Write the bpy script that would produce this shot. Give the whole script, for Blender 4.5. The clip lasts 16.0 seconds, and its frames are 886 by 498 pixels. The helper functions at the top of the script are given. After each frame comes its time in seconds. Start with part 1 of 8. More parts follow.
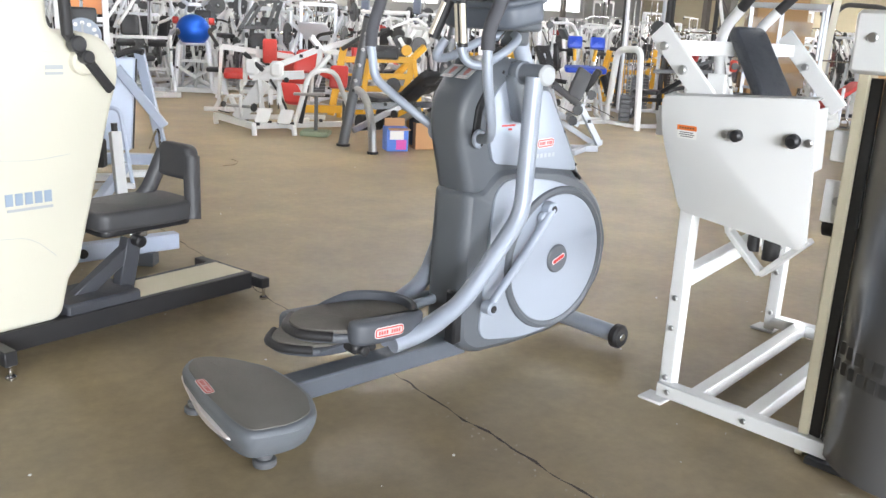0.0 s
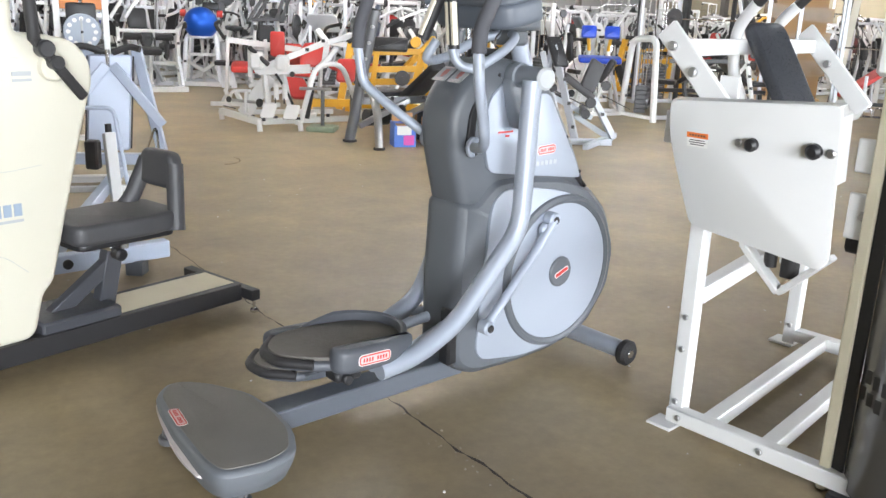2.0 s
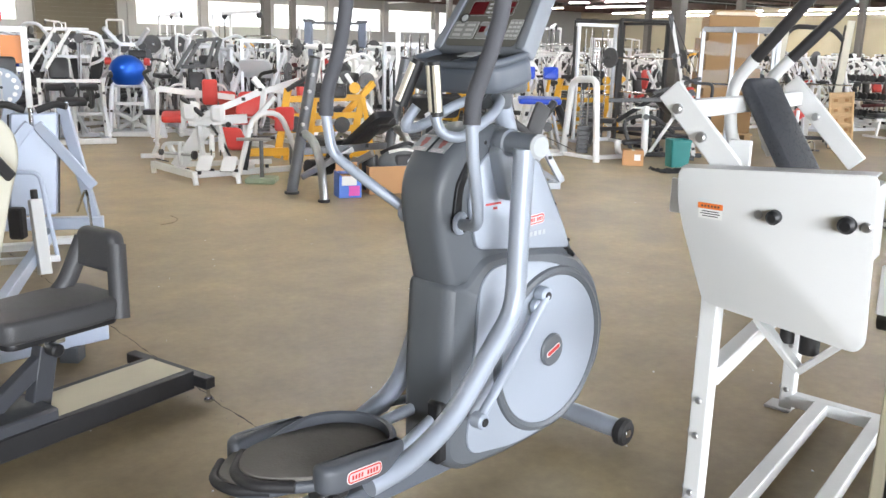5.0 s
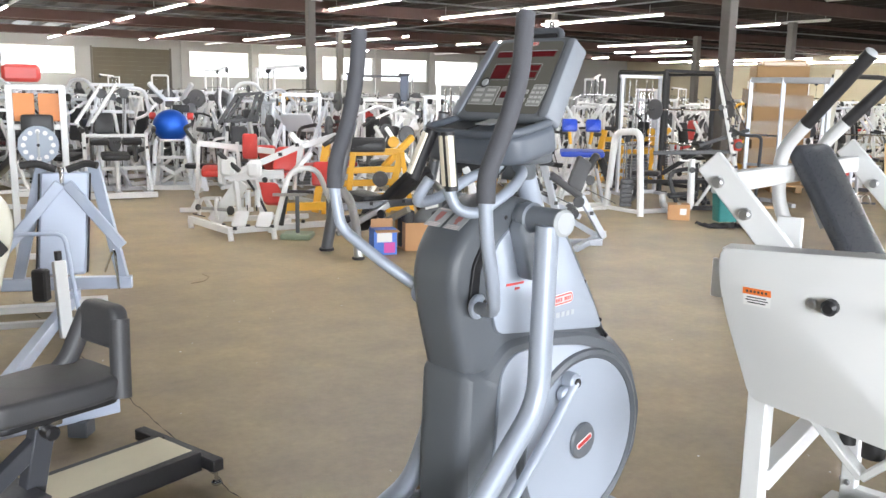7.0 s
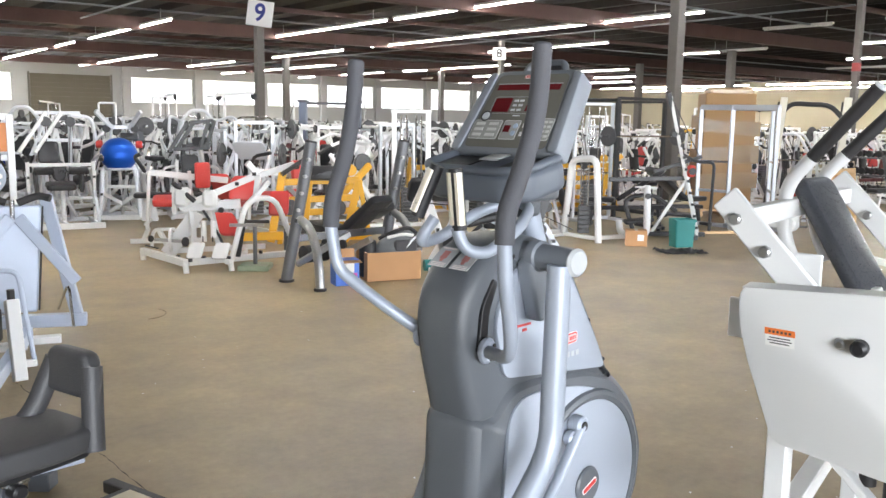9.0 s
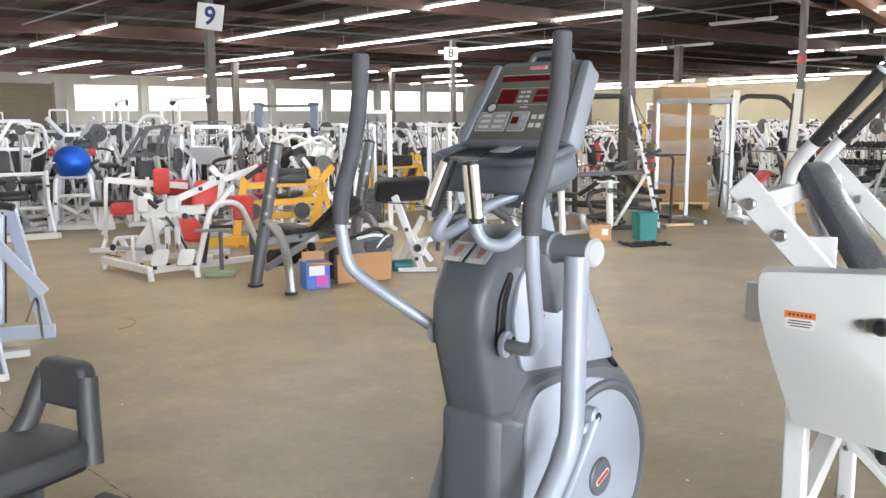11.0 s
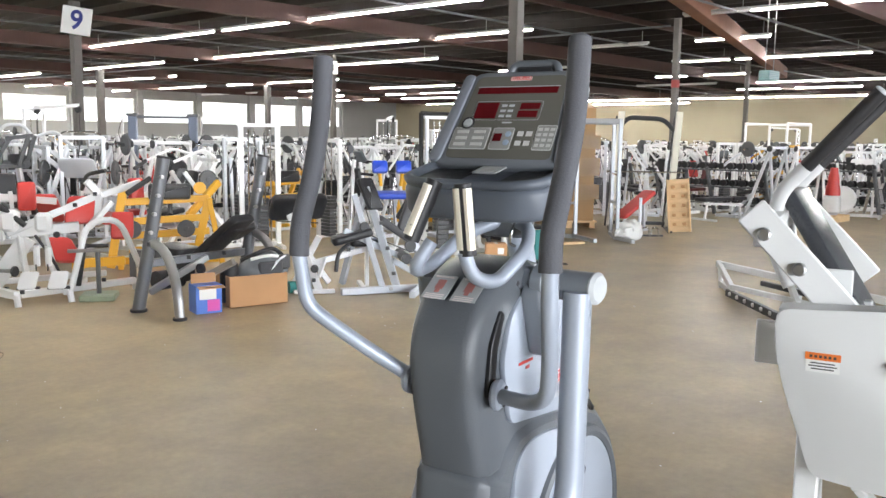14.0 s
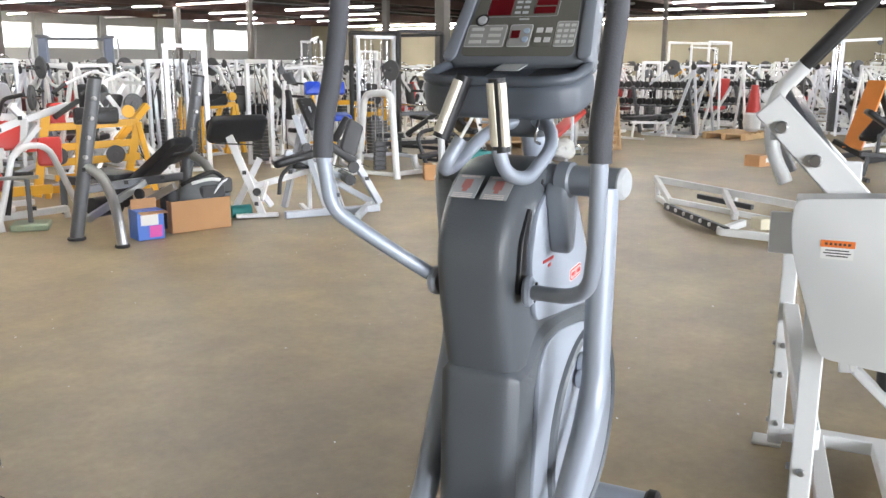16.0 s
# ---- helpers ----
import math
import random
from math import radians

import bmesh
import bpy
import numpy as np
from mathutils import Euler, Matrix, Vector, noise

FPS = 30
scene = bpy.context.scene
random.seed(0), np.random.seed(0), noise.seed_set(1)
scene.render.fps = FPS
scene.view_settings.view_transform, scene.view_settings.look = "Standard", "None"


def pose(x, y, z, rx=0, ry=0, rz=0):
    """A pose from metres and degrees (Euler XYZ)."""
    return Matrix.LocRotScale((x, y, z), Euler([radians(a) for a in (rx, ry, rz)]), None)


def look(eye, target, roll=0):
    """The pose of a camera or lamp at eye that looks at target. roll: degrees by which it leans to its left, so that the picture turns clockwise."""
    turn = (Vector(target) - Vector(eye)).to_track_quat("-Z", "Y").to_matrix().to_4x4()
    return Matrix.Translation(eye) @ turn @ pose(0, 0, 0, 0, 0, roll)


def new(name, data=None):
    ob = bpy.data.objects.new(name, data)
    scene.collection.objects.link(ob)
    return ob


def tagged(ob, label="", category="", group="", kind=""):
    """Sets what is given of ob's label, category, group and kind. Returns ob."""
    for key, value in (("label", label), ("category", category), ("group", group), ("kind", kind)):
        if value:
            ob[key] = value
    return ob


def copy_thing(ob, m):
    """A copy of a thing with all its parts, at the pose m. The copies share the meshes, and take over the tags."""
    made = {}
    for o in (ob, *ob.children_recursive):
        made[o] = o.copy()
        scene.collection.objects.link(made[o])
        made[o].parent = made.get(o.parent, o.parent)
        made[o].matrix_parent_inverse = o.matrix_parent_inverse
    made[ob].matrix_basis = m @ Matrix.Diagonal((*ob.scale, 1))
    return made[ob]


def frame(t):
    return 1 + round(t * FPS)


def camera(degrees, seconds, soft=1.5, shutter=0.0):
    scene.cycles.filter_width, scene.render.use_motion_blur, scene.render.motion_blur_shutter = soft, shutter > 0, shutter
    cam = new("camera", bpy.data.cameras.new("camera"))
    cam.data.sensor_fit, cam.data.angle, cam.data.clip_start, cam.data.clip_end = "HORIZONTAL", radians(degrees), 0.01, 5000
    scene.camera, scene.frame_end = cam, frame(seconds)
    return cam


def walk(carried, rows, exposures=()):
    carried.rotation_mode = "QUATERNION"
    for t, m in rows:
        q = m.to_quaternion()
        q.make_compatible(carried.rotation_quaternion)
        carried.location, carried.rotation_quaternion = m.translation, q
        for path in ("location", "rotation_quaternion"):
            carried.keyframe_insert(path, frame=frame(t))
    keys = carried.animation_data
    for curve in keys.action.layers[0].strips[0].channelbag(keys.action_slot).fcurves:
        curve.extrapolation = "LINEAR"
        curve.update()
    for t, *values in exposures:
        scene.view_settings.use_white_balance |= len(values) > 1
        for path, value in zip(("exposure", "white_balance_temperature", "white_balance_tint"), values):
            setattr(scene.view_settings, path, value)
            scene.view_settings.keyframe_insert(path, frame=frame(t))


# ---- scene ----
cam = camera(54.4, 16.0)
PATH = [
    (0, (0.21, -0.662, 1.395), (0.116, 1.266, 0.875), 3.0),
    (0.5, (0.227, -0.583, 1.391), (0.102, 1.334, 0.836), 3.6),
    (1, (0.263, -0.505, 1.4), (0.077, 1.403, 0.828), 3.3),
    (1.5, (0.294, -0.46, 1.419), (0.154, 1.457, 0.868), 2.9),
    (2, (0.283, -0.42, 1.437), (0.149, 1.499, 0.889), 2.4),
    (2.5, (0.247, -0.355, 1.447), (0.135, 1.562, 0.888), 2.2),
    (3, (0.198, -0.284, 1.456), (0.119, 1.638, 0.908), 1.9),
    (3.5, (0.147, -0.23, 1.47), (0.124, 1.697, 0.934), 1.8),
    (4, (0.101, -0.204, 1.48), (0.138, 1.728, 0.966), 1.6),
    (4.5, (0.079, -0.173, 1.488), (0.118, 1.764, 0.992), 1.8),
    (5, (0.091, -0.088, 1.505), (0.108, 1.857, 1.042), 1.4),
    (5.2, (0.101, -0.053, 1.519), (0.115, 1.898, 1.08), 1.7),
    (7.5, (0.183, 0.202, 1.564), (0.079, 2.17, 1.223), 0.8),
    (8, (0.154, 0.236, 1.575), (0.073, 2.209, 1.26), 0.8),
    (8.5, (0.08, 0.276, 1.578), (0.049, 2.253, 1.274), 0.7),
    (9, (0.009, 0.283, 1.578), (0.04, 2.26, 1.28), 0.9),
    (11.3, (-0.167, 0.337, 1.554), (0.011, 2.307, 1.259), -0.9),
    (11.5, (-0.172, 0.405, 1.554), (0.037, 2.375, 1.278), -1.3),
    (12, (-0.175, 0.526, 1.566), (0.068, 2.499, 1.345), -1.7),
    (12.5, (-0.18, 0.588, 1.559), (0.081, 2.558, 1.33), -0.1),
    (13, (-0.216, 0.626, 1.552), (0.089, 2.589, 1.312), 0.5),
    (13.5, (-0.29, 0.666, 1.553), (0.076, 2.615, 1.296), 0.5),
    (14, (-0.378, 0.676, 1.553), (0.051, 2.612, 1.295), 0.7),
    (14.5, (-0.457, 0.706, 1.546), (0.058, 2.62, 1.275), 0.5),
    (15, (-0.535, 0.706, 1.537), (0.033, 2.603, 1.253), -0.5),
    (15.5, (-0.575, 0.698, 1.51), (-0.014, 2.58, 1.128), 0.3),
    (16, (-0.622, 0.744, 1.487), (-0.02, 2.603, 1.062), 0.2),
]
walk(cam, [(t, look(eye, target, roll)) for t, eye, target, roll in PATH],
     [(0, 0.09), (5.2, 0.09), (9, 0.06), (11.5, 0.05), (14, 0.02), (16, 0.0)])

# ---- world, sun, large lights, exposure ----
world = bpy.data.worlds.new("sky")
scene.world = world
world.use_nodes = True
wn = world.node_tree.nodes
sky = wn.new("ShaderNodeTexSky")
sky.sky_type, sky.sun_disc = "NISHITA", False
sky.sun_elevation, sky.sun_rotation = radians(48), radians(215)
world.node_tree.links.new(sky.outputs[0], wn["Background"].inputs[0])
wn["Background"].inputs[1].default_value = 0.15
sun = new("sun", bpy.data.lights.new("sun", "SUN"))
sun.data.energy, sun.data.angle, sun.data.color = 3.0, radians(0.6), (1, 0.95, 0.87)
sun.matrix_world = look((0, 0, 30), (-8, 14, 0))

# building axes: A runs along the rows of lamps, B along the wall with the windows
AX, BX = Vector((0.589, -0.808, 0)), Vector((0.808, 0.589, 0))
BUILD = Matrix(((BX.x, -AX.x, 0, 0), (BX.y, -AX.y, 0, 0), (0, 0, 1, 0), (0, 0, 0, 1)))   # local x = B, local y = -A


def hall(p, q, z=0.0):
    """World place of p metres along the window wall's direction and q metres towards that wall."""
    return BUILD @ Vector((p, q, z))


def daylight(name, p0, q, width, height, z, power, colour, facing):
    ob = new(name, bpy.data.lights.new(name, "AREA"))
    ob.data.shape, ob.data.size, ob.data.size_y, ob.data.energy, ob.data.color = "RECTANGLE", width, height, power, colour
    c = hall(p0, q, z)
    ob.matrix_world = look(c, c + facing)
    return ob


daylight("door_daylight_1", -2.5, -10.7, 9.0, 4.0, 2.3, 3100, (0.90, 0.94, 1.0), -AX)
daylight("door_daylight_2", 15.0, -10.7, 9.0, 4.0, 2.3, 3100, (0.90, 0.94, 1.0), -AX)

for k, p in enumerate((4.5, 9.8, 22.1, 27.4, 32.7)):
    daylight("window_daylight_%d" % (k + 1), p, 63.3, 4.4, 1.8, 3.29, 950, (0.90, 0.96, 1.0), AX - Vector((0, 0, 0.25)))


# ---- materials ----
def nodes_of(name):
    m = bpy.data.materials.new(name)
    m.use_nodes = True
    return m, m.node_tree.nodes, m.node_tree.links, m.node_tree.nodes["Principled BSDF"]


def mat(name, colour, rough=0.5, metal=0.0, vary=0.12, scale=6.0, bump=0.05, fine=60.0, tint=0.0, coat=0.0, spec=0.5):
    """A surface with blotches at one scale and grain at a finer one, and a little of its own shade for each piece."""
    m, n, l, b = nodes_of(name)
    co = n.new("ShaderNodeTexCoord")
    big, small = n.new("ShaderNodeTexNoise"), n.new("ShaderNodeTexNoise")
    big.inputs["Scale"].default_value, big.inputs["Detail"].default_value = scale, 5
    small.inputs["Scale"].default_value, small.inputs["Detail"].default_value = fine, 3
    for t in (big, small):
        l.new(co.outputs["Object"], t.inputs["Vector"])
    mix = n.new("ShaderNodeMix")
    mix.data_type = "RGBA"
    c = colour
    mix.inputs["A"].default_value = (*(max(0, v * (1 - vary)) for v in c), 1)
    mix.inputs["B"].default_value = (*(min(1, v * (1 + vary)) for v in c), 1)
    l.new(big.outputs["Fac"], mix.inputs["Factor"])
    out = mix.outputs["Result"]
    if tint:
        info = n.new("ShaderNodeObjectInfo")
        hsv = n.new("ShaderNodeHueSaturation")
        rng = n.new("ShaderNodeMapRange")
        rng.inputs["To Min"].default_value, rng.inputs["To Max"].default_value = 1 - tint, 1 + tint
        l.new(info.outputs["Random"], rng.inputs["Value"])
        l.new(rng.outputs[0], hsv.inputs["Value"])
        l.new(out, hsv.inputs["Color"])
        out = hsv.outputs[0]
    l.new(out, b.inputs["Base Color"])
    rr = n.new("ShaderNodeMapRange")
    rr.inputs["To Min"].default_value, rr.inputs["To Max"].default_value = max(0.03, rough - 0.1), min(1, rough + 0.1)
    l.new(small.outputs["Fac"], rr.inputs["Value"])
    l.new(rr.outputs[0], b.inputs["Roughness"])
    b.inputs["Metallic"].default_value = metal
    b.inputs["Coat Weight"].default_value = coat
    b.inputs["Specular IOR Level"].default_value = spec
    if bump:
        bp = n.new("ShaderNodeBump")
        bp.inputs["Strength"].default_value, bp.inputs["Distance"].default_value = bump, 0.01
        l.new(small.outputs["Fac"], bp.inputs["Height"])
        l.new(bp.outputs[0], b.inputs["Normal"])
    return m


def glow(name, colour, strength):
    m, n, l, b = nodes_of(name)
    b.inputs["Base Color"].default_value = (*colour, 1)
    b.inputs["Emission Color"].default_value = (*colour, 1)
    b.inputs["Emission Strength"].default_value = strength
    return m


def floor_material():
    m, n, l, b = nodes_of("sealed_concrete")
    co = n.new("ShaderNodeTexCoord")
    def noise_of(scale, detail, rough=0.55):
        t = n.new("ShaderNodeTexNoise")
        t.inputs["Scale"].default_value, t.inputs["Detail"].default_value, t.inputs["Roughness"].default_value = scale, detail, rough
        l.new(co.outputs["Object"], t.inputs["Vector"])
        return t
    wide, mid, grain = noise_of(0.45, 6, 0.6), noise_of(2.6, 8, 0.65), noise_of(70, 3)
    ramp = n.new("ShaderNodeValToRGB")
    e = ramp.color_ramp.elements
    e[0].position, e[0].color = 0.30, (0.285, 0.232, 0.160, 1)
    e[1].position, e[1].color = 0.72, (0.405, 0.334, 0.212, 1)
    l.new(wide.outputs["Fac"], ramp.inputs["Fac"])
    ramp2 = n.new("ShaderNodeValToRGB")
    e = ramp2.color_ramp.elements
    e[0].position, e[0].color = 0.30, (0.82, 0.82, 0.83, 1)
    e[1].position, e[1].color = 0.72, (1.1, 1.08, 1.04, 1)
    l.new(mid.outputs["Fac"], ramp2.inputs["Fac"])
    mul = n.new("ShaderNodeMix")
    mul.data_type, mul.blend_type = "RGBA", "MULTIPLY"
    mul.inputs["Factor"].default_value = 1
    l.new(ramp.outputs[0], mul.inputs["A"])
    l.new(ramp2.outputs[0], mul.inputs["B"])
    # dull patches where feet and goods have worn the seal, and a fine mottle
    patch, mottle = noise_of(1.1, 9, 0.72), noise_of(19, 6, 0.7)
    ramp3 = n.new("ShaderNodeValToRGB")
    e = ramp3.color_ramp.elements
    e[0].position, e[0].color = 0.34, (0.90, 0.89, 0.90, 1)
    e[1].position, e[1].color = 0.64, (1.10, 1.06, 0.94, 1)
    l.new(patch.outputs["Fac"], ramp3.inputs["Fac"])
    ramp4 = n.new("ShaderNodeValToRGB")
    e = ramp4.color_ramp.elements
    e[0].position, e[0].color = 0.33, (0.91, 0.91, 0.915, 1)
    e[1].position, e[1].color = 0.66, (1.07, 1.065, 1.06, 1)
    l.new(mottle.outputs["Fac"], ramp4.inputs["Fac"])
    for extra in (ramp3, ramp4):
        more = n.new("ShaderNodeMix")
        more.data_type, more.blend_type = "RGBA", "MULTIPLY"
        more.inputs["Factor"].default_value = 1
        l.new(mul.outputs["Result"], more.inputs["A"])
        l.new(extra.outputs[0], more.inputs["B"])
        mul = more
    # small pale scuffs and drops of paint
    vor = n.new("ShaderNodeTexVoronoi")
    vor.inputs["Scale"].default_value = 2.3
    l.new(co.outputs["Object"], vor.inputs["Vector"])
    spot = n.new("ShaderNodeMapRange")
    spot.inputs["From Min"].default_value, spot.inputs["From Max"].default_value = 0.022, 0.012
    l.new(vor.outputs["Distance"], spot.inputs["Value"])
    mix = n.new("ShaderNodeMix")
    mix.data_type = "RGBA"
    l.new(spot.outputs[0], mix.inputs["Factor"])
    l.new(mul.outputs["Result"], mix.inputs["A"])
    mix.inputs["B"].default_value = (0.4, 0.37, 0.32, 1)
    l.new(mix.outputs["Result"], b.inputs["Base Color"])
    rr = n.new("ShaderNodeMapRange")
    rr.inputs["To Min"].default_value, rr.inputs["To Max"].default_value = 0.38, 0.46
    b.inputs["Specular IOR Level"].default_value = 0.33
    l.new(mid.outputs["Fac"], rr.inputs["Value"])
    l.new(rr.outputs[0], b.inputs["Roughness"])
    bp = n.new("ShaderNodeBump")
    bp.inputs["Strength"].default_value, bp.inputs["Distance"].default_value = 0.12, 0.004
    l.new(grain.outputs["Fac"], bp.inputs["Height"])
    l.new(bp.outputs[0], b.inputs["Normal"])
    return m


CONCRETE = floor_material()
WALL_PAINT = mat("tan_wall_paint", (0.36, 0.32, 0.23), 0.8, vary=0.15, scale=0.4, fine=20)
# the same wall paint, with the glare of the windows put into its grey
WALL_GLARE = mat("tan_wall_in_glare", (0.355, 0.36, 0.365), 0.8, vary=0.12, scale=0.4, fine=20)
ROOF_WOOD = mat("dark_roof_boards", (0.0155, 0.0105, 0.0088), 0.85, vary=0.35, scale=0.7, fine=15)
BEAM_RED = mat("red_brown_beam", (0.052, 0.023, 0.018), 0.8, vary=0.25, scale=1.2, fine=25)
GIRDER = mat("orange_brown_girder", (0.20, 0.085, 0.045), 0.8, vary=0.25, scale=1.2, fine=25)
COLUMN_PAINT = mat("grey_brown_column", (0.115, 0.105, 0.096), 0.7, vary=0.2, scale=1.5)
RECESS_BROWN = mat("brown_recess_colour", (0.10, 0.088, 0.062), 0.6, vary=0.15, scale=1.0)
LAMP_WHITE = mat("lamp_housing", (0.7, 0.7, 0.68), 0.5)
TUBE_GLOW = glow("fluorescent_tube", (1.0, 0.975, 0.95), 215.0)
SKY_GLOW = glow("bright_sky", (0.95, 0.98, 1.0), 2.6)
SIGN_WHITE = mat("sign_board", (0.82, 0.82, 0.8), 0.6, vary=0.04)
SIGN_BLUE = mat("sign_blue", (0.03, 0.04, 0.22), 0.6)
SIGN_BLACK = mat("sign_black", (0.03, 0.03, 0.03), 0.6)
DARK_PLASTIC = mat("dark_grey_moulded_plastic", (0.105, 0.115, 0.128), 0.42, vary=0.10, scale=4, fine=220, bump=0.10)
MID_PLASTIC = mat("grey_moulded_plastic", (0.145, 0.158, 0.176), 0.45, vary=0.10, scale=5, fine=200, bump=0.08)
BLACK_PLASTIC = mat("black_plastic", (0.018, 0.018, 0.02), 0.45, vary=0.2, scale=5)
SILVER_PAINT = mat("silver_blue_paint", (0.345, 0.38, 0.44), 0.44, metal=0.15, vary=0.05, scale=3, fine=150, bump=0.0)
SILVER_TUBE = mat("silver_painted_tube", (0.37, 0.41, 0.48), 0.42, metal=0.2, vary=0.04, scale=5, bump=0.0)
FOAM = mat("grey_foam_grip", (0.080, 0.081, 0.092), 0.75, vary=0.12, scale=12, fine=250, bump=0.15)
RUBBER = mat("black_rubber", (0.022, 0.021, 0.022), 0.6, vary=0.25, scale=8, fine=120, bump=0.12)
PEDAL_GREY = mat("dark_pedal_plastic", (0.085, 0.092, 0.106), 0.5, vary=0.12, scale=6, fine=180, bump=0.08)
POD_TOP = mat("dusty_pod_plastic", (0.150, 0.142, 0.128), 0.55, vary=0.14, scale=6, fine=180, bump=0.1)
TREAD = mat("pedal_tread", (0.135, 0.125, 0.11), 0.75, vary=0.2, scale=10, fine=140, bump=0.3)
BARREL_GREY = mat("grey_barrel_paint", (0.215, 0.235, 0.265), 0.42, vary=0.05, scale=5)
CHROME = mat("chrome", (0.60, 0.60, 0.61), 0.24, metal=1.0, vary=0.05)
STEEL = mat("zinc_bolt", (0.42, 0.42, 0.42), 0.35, metal=0.9, vary=0.15)
RED_BADGE = mat("red_badge", (0.55, 0.035, 0.03), 0.4, vary=0.06)
PINK_BADGE = mat("pink_white_badge_field", (0.70, 0.50, 0.48), 0.45, vary=0.04)
FADED_RED = mat("faded_red_print", (0.50, 0.20, 0.18), 0.5, vary=0.2, scale=30)
PALE_BADGE = mat("pale_badge", (0.78, 0.72, 0.70), 0.45, vary=0.04)
LABEL_GREY = mat("grey_label", (0.44, 0.46, 0.47), 0.5, vary=0.06)
LED_RED = mat("dark_red_display", (0.105, 0.006, 0.009), 0.45, vary=0.3, scale=30, spec=0.15)
KEY_GREY = mat("key_grey", (0.52, 0.52, 0.50), 0.5)
KEY_FIELD = mat("key_field_grey", (0.29, 0.29, 0.275), 0.6, spec=0.2)
CONSOLE_FACE = mat("console_overlay", (0.130, 0.125, 0.107), 0.6, vary=0.06, spec=0.2)
CHEEK = mat("blue_grey_cheek_paint", (0.205, 0.222, 0.252), 0.42, vary=0.05, scale=5)
TRAY_GREY = mat("blue_grey_tray_plastic", (0.105, 0.12, 0.145), 0.45, vary=0.1, scale=5, fine=200, bump=0.06)
WHITE_STEEL = mat("white_powder_coat", (0.73, 0.735, 0.73), 0.38, vary=0.05, scale=3, fine=120, bump=0.04, coat=0.15)
WHITE_WORN = mat("worn_white_frame_paint", (0.86, 0.86, 0.86), 0.36, vary=0.08, scale=4, fine=60, tint=0.10)
GREY_STEEL = mat("grey_frame_paint", (0.70, 0.72, 0.76), 0.36, metal=0.1, vary=0.1, scale=4, tint=0.25)
DARK_STEEL = mat("dark_grey_tube", (0.14, 0.145, 0.155), 0.36, metal=0.3, vary=0.12, scale=4)
BLACK_STEEL = mat("black_frame_paint", (0.028, 0.028, 0.03), 0.4, vary=0.2, scale=4)
VINYL = mat("black_vinyl_pad", (0.022, 0.022, 0.024), 0.36, vary=0.18, scale=7, fine=160, bump=0.12, spec=0.4)
SLATE_VINYL = mat("slate_vinyl_pad", (0.055, 0.059, 0.068), 0.3, vary=0.18, scale=7, fine=220, bump=0.025, coat=0.2)
VINYL_GREY = mat("grey_vinyl_seat", (0.060, 0.060, 0.064), 0.5, vary=0.2, scale=6, fine=160, bump=0.15)
VINYL_RED = mat("red_vinyl_pad", (0.55, 0.05, 0.042), 0.4, vary=0.15, scale=5)
VINYL_BLUE = mat("blue_vinyl_pad", (0.02, 0.07, 0.50), 0.38, vary=0.12, scale=5)
VINYL_MAROON = mat("maroon_vinyl_pad", (0.12, 0.03, 0.03), 0.45, vary=0.2, scale=5)
YELLOW_STEEL = mat("yellow_frame_paint", (0.78, 0.42, 0.035), 0.38, vary=0.1, scale=4)
ORANGE_STEEL = mat("orange_panel", (0.75, 0.26, 0.06), 0.45, vary=0.1, scale=3)
CREAM = mat("cream_machine_shell", (0.665, 0.64, 0.535), 0.42, vary=0.04, scale=2, fine=90, bump=0.03, coat=0.1)
BOARD_CREAM = mat("cream_foot_board", (0.62, 0.57, 0.42), 0.6, vary=0.1, scale=4, fine=40)
LOGO_BLUE = mat("faded_blue_print", (0.30, 0.37, 0.47), 0.5)
PALE_BLUE = mat("pale_blue_grey_paint", (0.46, 0.52, 0.64), 0.38, metal=0.1, vary=0.08, scale=3, fine=80)
BLUE_BALL = mat("blue_rubber_ball", (0.012, 0.10, 0.52), 0.36, metal=0.6, vary=0.2, scale=3, bump=0.004)
CARDBOARD = mat("cardboard", (0.52, 0.29, 0.14), 0.85, vary=0.12, scale=4, fine=80)
CARDBOARD_PALE = mat("pale_cardboard", (0.34, 0.205, 0.095), 0.8, vary=0.12, scale=2, fine=60)
WRAP = mat("stretch_wrap_film", (0.40, 0.26, 0.135), 0.22, vary=0.15, scale=3, fine=20, bump=0.3)
PINK = mat("pink_print", (0.72, 0.10, 0.42), 0.5, vary=0.1)
BLUE_PRINT = mat("blue_print", (0.10, 0.22, 0.68), 0.5, vary=0.1)
TEAL = mat("teal_plastic", (0.02, 0.20, 0.19), 0.5, vary=0.15, scale=5)
PINE = mat("pine_wood", (0.70, 0.49, 0.27), 0.65, vary=0.18, scale=6, fine=40)
CLOTH_DARK = mat("dark_cloth", (0.08, 0.08, 0.085), 0.9, vary=0.3, scale=10)
WARN_ORANGE = mat("orange_warning_stripe", (0.80, 0.20, 0.04), 0.5)
PRINT_DARK = mat("dark_print", (0.05, 0.05, 0.05), 0.6)
SHROUD = mat("smoked_shroud", (0.105, 0.105, 0.108), 0.2, vary=0.08, scale=2, bump=0.01, coat=0.5)
SMOKE_EDGE = mat("black_rubber_edge", (0.015, 0.015, 0.016), 0.55)
GREEN_PAINT = mat("pale_green_plate", (0.28, 0.34, 0.24), 0.5)
CRACK_DARK = mat("crack_filler", (0.075, 0.062, 0.05), 0.9, vary=0.3, scale=20)
RED_PAINT = mat("red_paint", (0.55, 0.05, 0.03), 0.5, vary=0.1)
